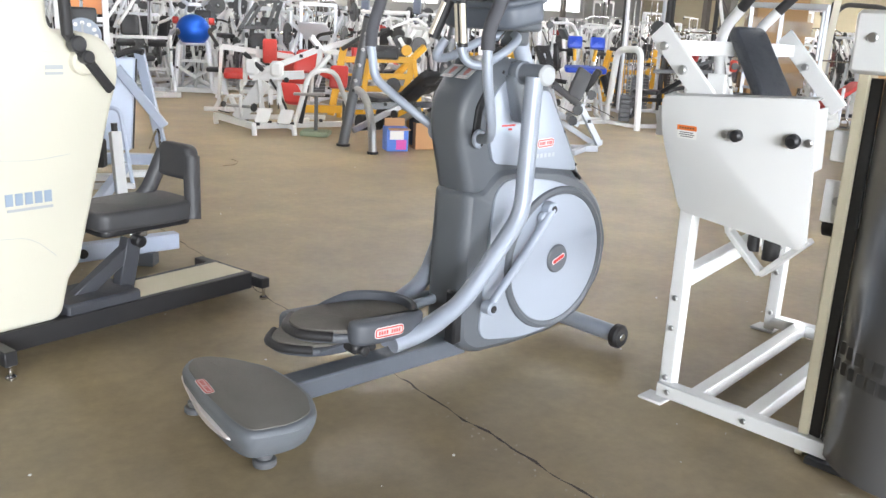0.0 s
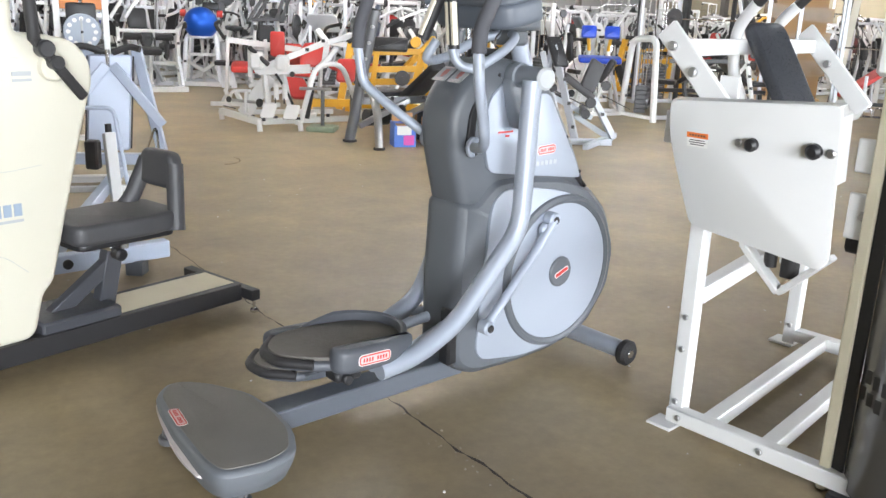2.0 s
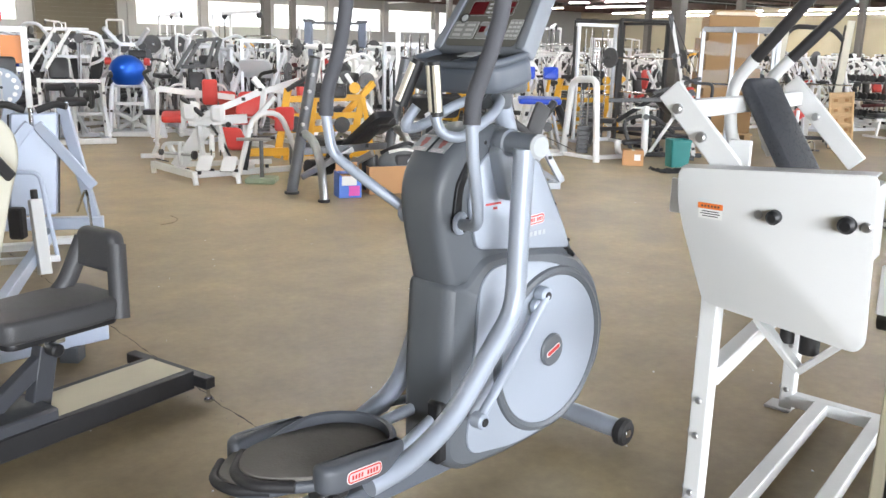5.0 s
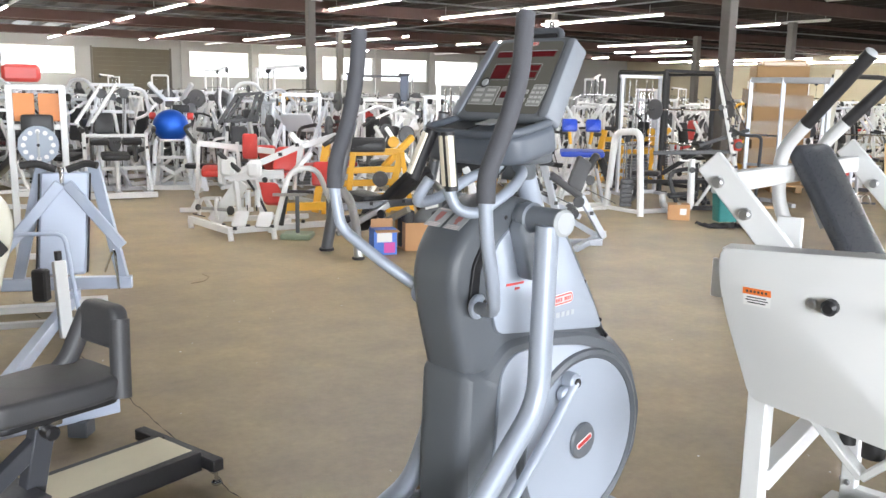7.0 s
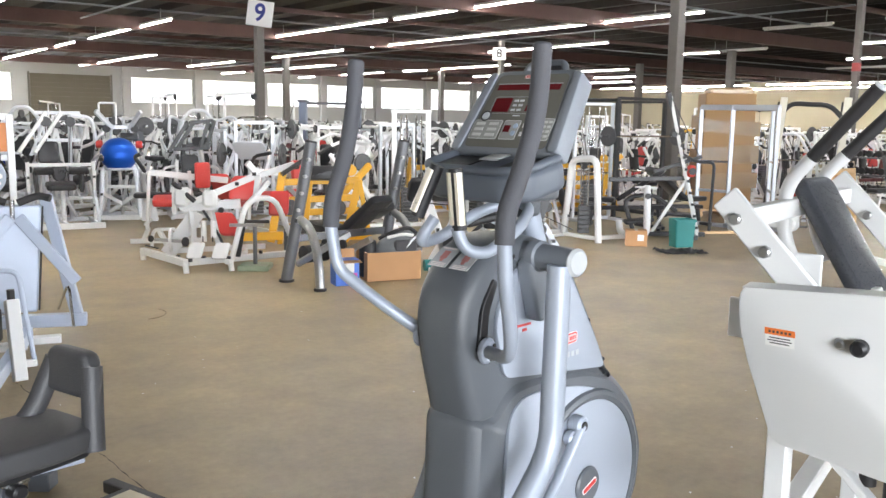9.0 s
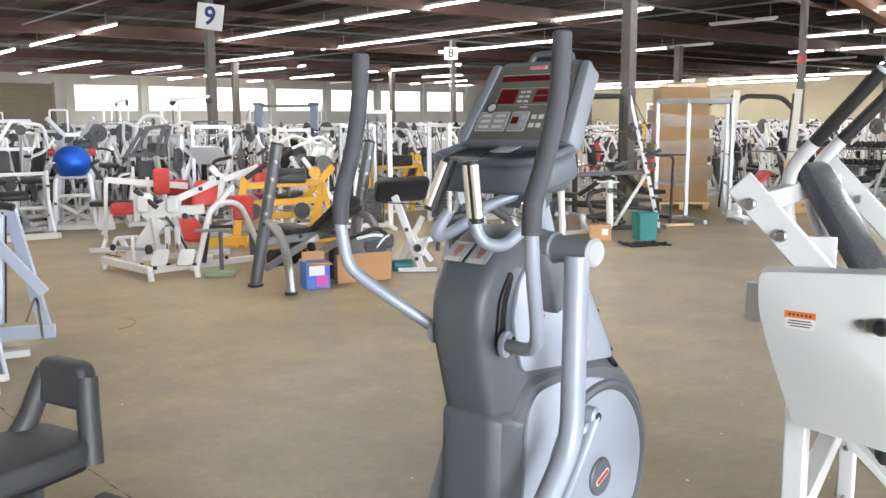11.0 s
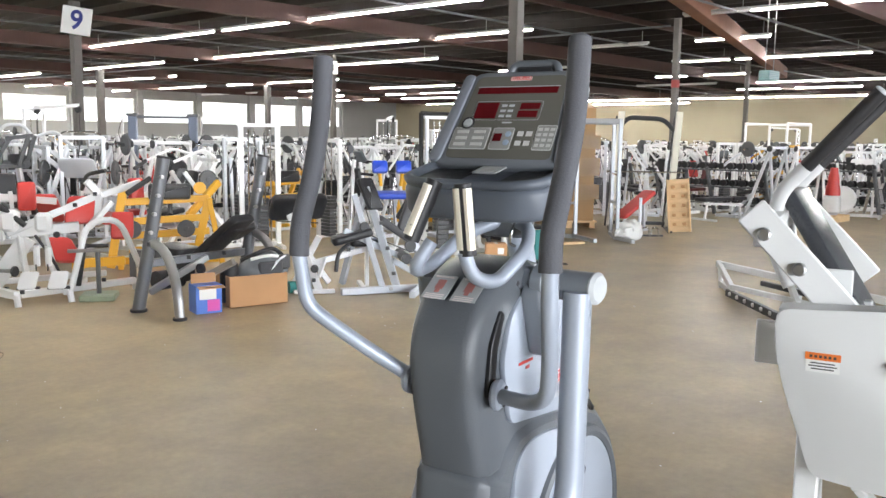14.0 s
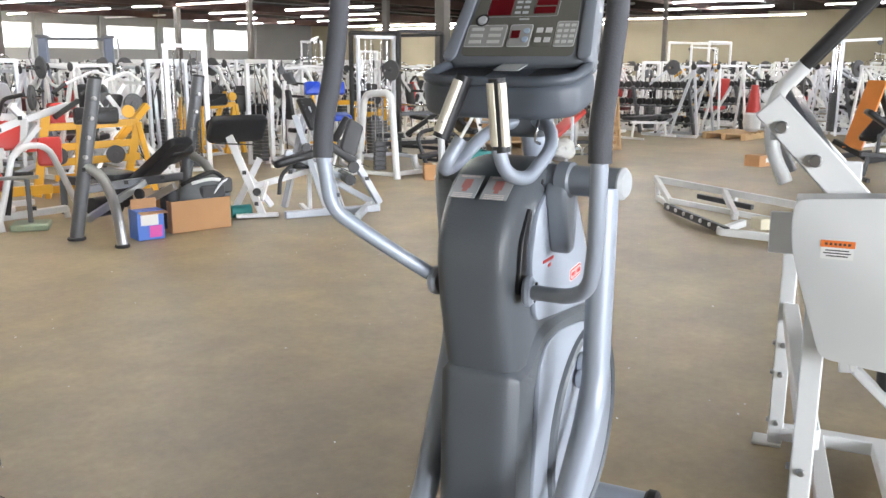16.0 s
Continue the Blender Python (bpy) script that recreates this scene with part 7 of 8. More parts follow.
def arch_machine():
    t = thing("leg_curl_arch", upright(2.05, 11.75), "white arched-tube leg machine with a short dark weight stack", "gym machine")
    w = WHITE_STEEL
    T(t, [(-0.20, 0.28, 0.04), (-0.13, 0.20, 1.07), (0.13, -0.18, 1.10), (0.17, -0.30, 0.0)], 0.054, w, "arch", "thick bent white tube", 0.13, 14)
    B(t, (-0.20, 0.25, 0.05), (0.18, -0.25, 0.05), 0.07, 0.06, w)
    B(t, (0.16, -0.16, 0.05), (0.62, 0.06, 0.05), 0.06, 0.07, w)
    T(t, [(0.52, 0.13, 0.26), (0.55, 0.12, 0.07), (0.70, 0.08, 0.07)], 0.052, w, "elbow", "thick white tube elbow", 0.08, 12)
    T(t, [(0.66, 0.05, 0.07), (0.89, 0.04, 0.07), (0.87, 0.06, 0.74)], 0.056, w, "post", "thick white post", 0.10, 14)
    B(t, (0.70, 0.06, 0.72), (1.0, 0.05, 0.71), 0.05, 0.03, w)
    bm = fresh()
    for k in range(6):
        box(bm, (0.02, 0.02, 0.12 + 0.062 * k), (0.15, 0.10, 0.058), 0.004)
    tagged(part("weight_block", bm, BLACK_STEEL, t), kind="stuff")
    for s in (-1, 1):
        T(t, [(0.02 + 0.05 * s, 0.02, 0.45), (0.02 + 0.05 * s, 0.02, 1.02)], 0.010, CHROME, "guide_rod", seg=6)
    PAD(t, (-0.45, 0.2, 0.62), (0.3, 1, 0), (0.45, -0.1, 0.8), 0.16, 0.36, 0.10, VINYL, "knee_pad", "black vinyl pad")
    B(t, (-0.62, 0.1, 0.05), (-0.45, 0.2, 0.55), 0.05, 0.05, w)
    B(t, (-0.75, -0.1, 0.04), (-0.2, 0.25, 0.04), 0.06, 0.06, w)
    FITTINGS(t, [((0.0, 0.04, 1.0), (0.8, 0.6, 0), 0.06), ((-0.45, 0.16, 0.42), (0, 1, 0), 0.07), ((0.87, 0.0, 0.60), (0, 1, 0), 0.04)], [[(0.0, 0.04, 0.98), (0.02, 0.02, 0.45)], [(-0.5, 0.1, 0.3), (-0.1, 0.1, 0.12)]], [(-0.15, 0.2, 0.3), (0.12, -0.18, 0.4)])
    return t


arch_machine()


def a_frame_stepper():
    t = thing("stair_climber_frame", upright(3.4, 12.2), "tall white A-frame climber with red and black joints", "gym machine")
    w = WHITE_STEEL
    B(t, (0.30, -0.15, 0.04), (-0.12, 0.02, 1.94), 0.04, 0.055, w, "mast")
    B(t, (-0.32, 0.0, 0.02), (0.22, 0.0, 0.90), 0.04, 0.055, w, "strut")
    B(t, (0.36, 0.0, 0.04), (0.10, 0.05, 1.15), 0.05, 0.05, w, "strut")
    B(t, (-0.15, 0.02, 1.98), (0.0, 0.02, 1.50), 0.05, 0.06, BLACK_STEEL, "mast_tip")
    part("joint", made(box, (0.20, -0.05, 0.92), (0.10, 0.10, 0.16), 0.02), RED_PAINT, t, "red joint")
    T(t, [(0.02, -0.02, 1.18), (0.25, -0.1, 1.05), (0.50, -0.1, 1.05), (0.48, -0.1, 0.10)], 0.022, BLACK_STEEL, "handle")
    B(t, (-0.60, 0.0, 0.04), (0.45, 0.0, 0.04), 0.08, 0.06, BLACK_STEEL, "base")
    B(t, (0.2, -0.4, 0.04), (0.3, 0.5, 0.04), 0.08, 0.06, BLACK_STEEL, "base")
    B(t, (-0.9, 0.1, 0.78), (0.15, 0.02, 0.82), 0.04, 0.06, BLACK_STEEL, "lever")
    T(t, [(-0.55, 0.05, 0.10), (-0.70, 0.05, 0.52), (-0.30, 0.05, 0.60), (0.05, 0.05, 0.35)], 0.030, BLACK_STEEL, "arched_arm", "black bent arm", 0.15)
    PAD(t, (-0.48, 0.0, 0.22), (1, 0.1, 0.1), (0, 1, 0.1), 0.42, 0.18, 0.05, BLACK_PLASTIC, "step_plate", "black step plate")
    PAD(t, (0.12, 0.2, 0.30), (1, 0.1, -0.1), (0, 1, 0.1), 0.42, 0.18, 0.05, BLACK_PLASTIC, "step_plate", "black step plate")
    B(t, (-0.30, 0.02, 0.90), (0.36, 0.02, 1.12), 0.035, 0.05, BLACK_STEEL, "lever")
    FITTINGS(t, [((0.20, -0.12, 0.92), (0, 1, 0), 0.05), ((-0.05, -0.03, 1.42), (0, 1, 0), 0.04)], [[(-0.1, 0, 1.9), (0.3, -0.1, 1.1)]], [(0.28 - 0.037 * k, -0.17, 0.15 + 0.16 * k) for k in range(9)])
    return t


a_frame_stepper()


def silver_rack():
    t = thing("squat_rack", axes((4.75, 13.55, 0), (0.92, -0.1, 0), (0.1, 0.92, 0)), "silver-grey steel squat rack with drilled uprights", "power rack")
    g = mat("galvanised_grey", (0.42, 0.44, 0.47), 0.35, metal=0.35, vary=0.08)
    for x, y in ((-0.58, 0.1), (-0.18, -0.22), (0.42, -0.45), (0.55, 0.3)):
        up = B(t, (x, y, 0), (x, y, 1.83), 0.055, 0.055, g, "upright")
    for a, b in (((-0.58, 0.1), (-0.18, -0.22)), ((-0.18, -0.22), (0.42, -0.45)), ((0.42, -0.45), (0.55, 0.3)), ((-0.58, 0.1), (0.55, 0.3))):
        B(t, (*a, 1.82), (*b, 1.82), 0.06, 0.08, g)
    for a, b in (((-0.58, 0.1), (-0.18, -0.22)), ((0.42, -0.45), (0.55, 0.3))):
        B(t, (*a, 0.55), (*b, 0.55), 0.04, 0.04, g)
        B(t, (*a, 0.03), (*b, 0.03), 0.06, 0.06, g)
        B(t, (*a, 1.0), (*b, 1.0), 0.03, 0.03, CHROME, "rail")
    B(t, (-0.20, -0.22, 0.04), (-0.05, -0.9, 0.04), 0.06, 0.06, g)
    B(t, (0.42, -0.45, 0.04), (0.5, -1.0, 0.04), 0.06, 0.06, g)
    bm = fresh()
    bmesh.ops.create_icosphere(bm, subdivisions=3, radius=0.2, matrix=Matrix.Translation((0.62, -0.38, 0.12)) @ Matrix.Diagonal((1.2, 1.0, 0.85, 1)))
    for v in bm.verts:
        v.co += Vector((1, 1, 0.8)) * 0.06 * noise.noise(v.co * 11) + Vector((0, 0, 0.03 * noise.noise(v.co * 25)))
        v.co.z = max(v.co.z, 0.0)
    part("plastic_bag", bm, mat("white_plastic_bag", (0.78, 0.78, 0.76), 0.25, vary=0.1, scale=12), t, "crumpled white plastic bag round the foot")
    return t


silver_rack()


def wrapped_pallet():
    t = thing("wrapped_cartons", upright(5.06, 15.2, -8), "tall pallet of brown cartons wrapped in clear film", "cartons")
    for k in range(4):
        part("carton", made(box, (0.0, 0, 0.37 + 0.49 * k), (0.84 - 0.02 * (k % 2), 0.8, 0.48), 0.012), CARDBOARD_PALE, t)
    part("carton", made(box, (0.03, 0, 2.10), (0.70, 0.7, 0.14), 0.03), WRAP, t, "film-wrapped top carton")
    for z, h, a in ((1.02, 0.30, 4), (1.55, 0.22, -5), (0.60, 0.26, 3)):
        bm = fresh()
        rows = []
        for k in range(41):
            s = k / 40 * 4
            side, f = int(s) % 4, s - int(s)
            x0, y0 = ((-0.50, -0.41), (0.50, -0.41), (0.50, 0.41), (-0.50, 0.41))[side]
            x1, y1 = ((0.50, -0.41), (0.50, 0.41), (-0.50, 0.41), (-0.50, -0.41))[side]
            c = Vector((x0 + (x1 - x0) * f, y0 + (y1 - y0) * f, z + a * 0.012 * math.sin(s * math.pi / 2)))
            bulge = 1 + 0.012 * noise.noise(Vector((s * 3, z * 5, 1)))
            rows.append([bm.verts.new((c.x * bulge, c.y * bulge, c.z + h * (j / 4 - 0.5) + 0.02 * noise.noise(Vector((s * 2, j, z))))) for j in range(5)])
        for p, q in zip(rows, rows[1:]):
            for j in range(4):
                bm.faces.new((p[j], q[j], q[j + 1], p[j + 1]))
        bmesh.ops.solidify(bm, geom=bm.faces[:], thickness=0.003)
        part("wrap_band", bm, WRAP, t)
    for x in (-0.4, 0, 0.4):
        part("pallet_block", made(box, (x, 0, 0.05), (0.1, 0.8, 0.1), 0.004), PINE, t)
    part("pallet_deck", made(box, (0, 0, 0.115), (0.95, 0.85, 0.03), 0.004), PINE, t)
    return t


wrapped_pallet()


def crossover():
    t = thing("smith_frame", axes((6.25, 14.4, 0), (0.93, -0.37, 0), (0.37, 0.93, 0)), "black arched frame with cream padded uprights", "gym machine")
    for x, lean in ((-0.50, 0.12), (0.46, 0.10)):
        B(t, (x - lean, 0.0, 0.05), (x + 0.02, 0.0, 2.02), 0.11, 0.09, CREAM, "upright", "cream painted upright")
        B(t, (x - lean - 0.08, 0.05, 0.05), (x - 0.06, 0.05, 1.95), 0.03, 0.05, BLACK_STEEL, "edge")
        B(t, (x - lean, -0.5, 0.04), (x - lean, 0.5, 0.04), 0.07, 0.07, BLACK_STEEL, "base")
    T(t, [(-0.48, 0.0, 1.80), (-0.36, 0.0, 1.92), (0.22, 0.0, 1.90), (0.40, 0.0, 1.70)], 0.04, BLACK_STEEL, "arch", "black top arch", 0.2, 12)
    B(t, (-0.62, 0.0, 0.12), (0.4, 0.0, 0.12), 0.06, 0.06, BLACK_STEEL, "base")
    T(t, [(-0.7, -0.05, 1.0), (0.6, -0.05, 1.0)], 0.014, CHROME, "bar")
    B(t, (0.0, 0.4, 0.05), (0.0, 0.4, 0.85), 0.10, 0.10, WHITE_STEEL, "post")
    return t


crossover()


def red_bench():
    t = thing("incline_bench", upright(5.85, 14.0, 25), "low black bench with a long red vinyl pad", "bench")
    PAD(t, (0, 0, 0.48), (0.9, 0, 0.48), (0, 1, 0), 0.85, 0.26, 0.07, VINYL_RED, "pad", "red vinyl pad")
    B(t, (-0.3, 0, 0.04), (-0.2, 0, 0.36), 0.05, 0.05, GREY_STEEL, "leg")
    B(t, (0.25, 0, 0.04), (0.2, 0, 0.58), 0.05, 0.05, GREY_STEEL, "leg")
    B(t, (-0.35, 0, 0.04), (0.35, 0, 0.04), 0.05, 0.05, GREY_STEEL, "base")
    return t


red_bench()


def hoop_rack():
    t = thing("barbell_hoop_stand", upright(5.65, 13.45, -15), "small chrome stand of bent hoops on the floor", "stand")
    for k in range(4):
        T(t, [(-0.24 + 0.15 * k, 0, 0.01), (-0.22 + 0.15 * k, 0, 0.15), (-0.13 + 0.15 * k, 0, 0.15), (-0.11 + 0.15 * k, 0, 0.01)], 0.012, CHROME, "hoop", "", 0.06, 8)
    B(t, (-0.3, 0.05, 0.015), (0.42, 0.05, 0.015), 0.03, 0.03, BLACK_STEEL, "base")
    T(t, [(0.05, 0.1, 0.02), (0.05, 0.1, 0.62)], 0.03, GREY_STEEL, "post")
    return t


hoop_rack()


def leaning_crate():
    """A slatted wooden tray that leans back, with rows of blocks."""
    t = thing("slatted_wooden_crate", axes((6.55, 13.75, 0.03), (0.85, -0.5, 0.0), (-0.13, 0.12, 0.97)), "pale pine crate with block rows leaning upright", "crate")
    part("back_board", made(box, (0, 0.44, -0.03), (0.36, 0.88, 0.02), 0.004), PINE, t)
    for x in (-0.17, 0.17):
        part("side_rail", made(box, (x, 0.44, 0.015), (0.03, 0.88, 0.09), 0.004), PINE, t)
    for k in range(6):
        part("slat", made(box, (0, 0.05 + 0.156 * k, 0.015), (0.31, 0.045, 0.08), 0.004), PINE, t)
    for k in range(5):
        for x in (-0.08, 0.08):
            part("block", made(box, (x, 0.13 + 0.156 * k, 0.0), (0.06, 0.05, 0.05), 0.006), CARDBOARD, t)
    return t


leaning_crate()


def lying_frame():
    t = thing("dismantled_frame", upright(4.3, 7.9), "white machine frame lying dismantled on the floor", "machine frame")
    w = WHITE_STEEL
    B(t, (0.11, 0.94, 0.26), (0.40, -1.30, 0.26), 0.06, 0.08, w, "long_rail")
    B(t, (0.11, 0.94, 0.27), (-0.10, 0.28, 0.09), 0.06, 0.08, w, "end_strut")
    B(t, (0.17, 0.98, 0.05), (-0.09, 0.23, 0.05), 0.06, 0.07, w)
    B(t, (0.17, 0.96, 0.0), (0.12, 0.92, 0.26), 0.05, 0.06, w, "post")
    B(t, (-0.17, 0.20, 0.15), (0.08, -1.00, 0.15), 0.05, 0.06, w)
    B(t, (0.255, -0.07, 0.26), (-0.08, -0.72, 0.14), 0.06, 0.09, w, "cross_strut")
    B(t, (0.29, -0.20, 0.0), (0.29, -0.20, 0.26), 0.05, 0.05, w, "post")
    B(t, (0.22, 0.30, 0.16), (0.30, -0.45, 0.16), 0.045, 0.05, BLACK_STEEL, "bar")
    B(t, (-0.36, -0.88, 0.05), (0.10, -0.60, 0.05), 0.07, 0.08, w)
    B(t, (-0.36, -0.90, 0.05), (0.05, -1.45, 0.05), 0.07, 0.08, w)
    B(t, (0.05, -1.45, 0.05), (0.42, -1.25, 0.05), 0.07, 0.08, w)
    B(t, (-0.10, 0.38, 0.06), (-0.33, -0.95, 0.06), 0.05, 0.07, BLACK_STEEL, "drilled_rail", "black drilled rail")
    for k in range(7):
        part("hole_cap", made(disc, (-0.152 - 0.0318 * k, 0.26 - 0.184 * k, 0.068), (0.98, -0.17, 0.1), 0.020, 0.02, 12), SIGN_WHITE, t)
    part("wood_block", made(box, (0.03, -0.98, 0.12), (0.20, 0.14, 0.10), 0.006), BOARD_CREAM, t)
    return t


lying_frame()


# ---- the pale blue climber behind the ergometer ----
def blue_climber():
    t = thing("rowing_climber", upright(-2.75, 6.2), "pale blue-grey upright trainer with crossed arms and black grips", "exercise machine")
    w = PALE_BLUE
    m = axes((-0.10, -0.02, 0.58), (0.93, 0.42, 0), (0.02, 0.14, 0.99))
    part("body_panel", made(box, (0, 0, 0), (0.32, 0.74, 0.16), 0.015, m), w, t, "tall pale blue-grey panel")
    for s in (-1, 1):
        part("black_edge", made(box, (0.168 * s, 0.0, -0.01), (0.012, 0.72, 0.15), 0.004, m), BLACK_PLASTIC, t)
        tp = Vector((-0.045 + 0.02 * s, -0.10 + 0.01 * s, 0.88))
        B(t, tp, (-0.045 + 0.36 * s, -0.14 + 0.14 * s, 0.42), 0.04, 0.075, w, "arm")
        B(t, (-0.08 + 0.16 * s, 0.05 + 0.05 * s, 1.02), (-0.09 + 0.36 * s, 0.02 + 0.1 * s, 0.10), 0.05, 0.08, w, "leg")
        T(t, [(-0.08 + 0.04 * s, -0.05, 0.97), (-0.08 + 0.16 * s, -0.05 + 0.05 * s, 1.02), (-0.08 + 0.24 * s, -0.08 + 0.08 * s, 1.00)], 0.026, RUBBER, "grip", "black grip")
    T(t, [(-0.08, -0.05, 0.84), (-0.08, -0.05, 0.99)], 0.018, CHROME, "post")
    B(t, (-0.55, -0.10, 0.13), (0.32, 0.13, 0.13), 0.07, 0.09, w, "base")
    B(t, (0.05, -0.20, 0.05), (0.24, -0.12, 0.05), 0.10, 0.06, WHITE_STEEL, "foot")
    B(t, (-0.45, -0.55, 0.05), (0.10, -0.32, 0.05), 0.10, 0.06, WHITE_STEEL, "foot")
    # upright white tube with its black pin
    B(t, (0.40, -1.06, 0.04), (0.33, -0.97, 0.50), 0.09, 0.10, WHITE_STEEL, "white_post", "white square post")
    T(t, [(0.33, -0.97, 0.50), (0.328, -0.97, 0.56)], 0.022, RUBBER, "pin")
    part("rubber_stop", made(box, (0.20, -0.95, 0.34), (0.09, 0.08, 0.20), 0.012), RUBBER, t)
    T(t, [(0.02, -1.0, 0.52), (0.05, -1.0, 0.66), (0.34, -0.9, 0.66), (0.44, -0.95, 0.10)], 0.014, w, "hoop", "", 0.06)
    B(t, (-0.15, -1.1, 0.60), (-0.35, -1.25, 0.05), 0.05, 0.07, w, "leg")
    B(t, (-0.40, -1.3, 0.12), (0.45, -0.95, 0.12), 0.05, 0.05, WHITE_STEEL, "cross")
    # long base tube that reaches forward
    B(t, (0.60, -2.95, 0.12), (1.25, -2.30, 0.12), 0.07, 0.09, w, "front_base", "pale blue-grey base tube")
    B(t, (1.13, -2.42, 0.0), (1.13, -2.42, 0.08), 0.09, 0.09, DARK_PLASTIC, "front_foot")
    B(t, (0.80, -2.75, 0.12), (0.10, -0.3, 0.13), 0.06, 0.08, w, "spine")
    part("bolt", made(disc, (0.905, -2.70, 0.12), (0.7, -0.7, 0), 0.025, 0.02, 12), RUBBER, t)
    T(t, [(0.22, -0.1, 0.25), (0.32, -0.15, 0.45), (0.36, -0.2, 0.15)], 0.010, CHROME, "hose", "", 0.08, 6)
    return t


blue_climber()


def dial_machine():
    t = thing("dial_strength_tester", axes((-3.72, 7.55, 0), (0.9, 0.43, 0), (-0.43, 0.9, 0)), "white cabinet machine with orange panels and a round dial", "exercise machine")
    for s in (-1, 1):
        B(t, (0.21 * s, 0, 0), (0.21 * s, 0, 1.56), 0.07, 0.09, WHITE_STEEL, "upright")
    for z in (0.06, 0.62, 1.20, 1.54):
        B(t, (-0.21, 0, z), (0.21, 0, z), 0.07, 0.06, WHITE_STEEL, "cross")
    for x in (-0.10, 0.10):
        part("orange_panel", made(box, (x, 0.02, 1.37), (0.17, 0.02, 0.24), 0.004), ORANGE_STEEL, t, "orange panel")
    PAD(t, (0, -0.06, 1.23), (1, 0, 0), (0, 0, 1), 0.26, 0.16, 0.05, VINYL, "head_pad", "grey-black pad")
    dl = part("dial", made(disc, (0, -0.09, 1.05), (0, 1, 0), 0.165, 0.03, 36, 0.008), GREY_PLASTIC_PALE, t, "pale round dial with a ring of marks")
    for k in range(12):
        a = 2 * math.pi * k / 12
        part("mark", made(disc, (0.118 * math.cos(a), -0.107, 1.05 + 0.118 * math.sin(a)), (0, 1, 0), 0.020, 0.004, 12, 0.001), SIGN_WHITE, dl)
    part("pointer", made(box, (0, -0.11, 1.05), (0.018, 0.008, 0.24), 0.002), LABEL_GREY, dl)
    part("hub", made(disc, (0, -0.112, 1.05), (0, 1, 0), 0.013, 0.012, 14), BLACK_PLASTIC, dl)
    part("red_top", made(box, (-0.10, 0.0, 1.66), (0.30, 0.16, 0.15), 0.03), VINYL_RED, t, "red padded block")
    return t


dial_machine()


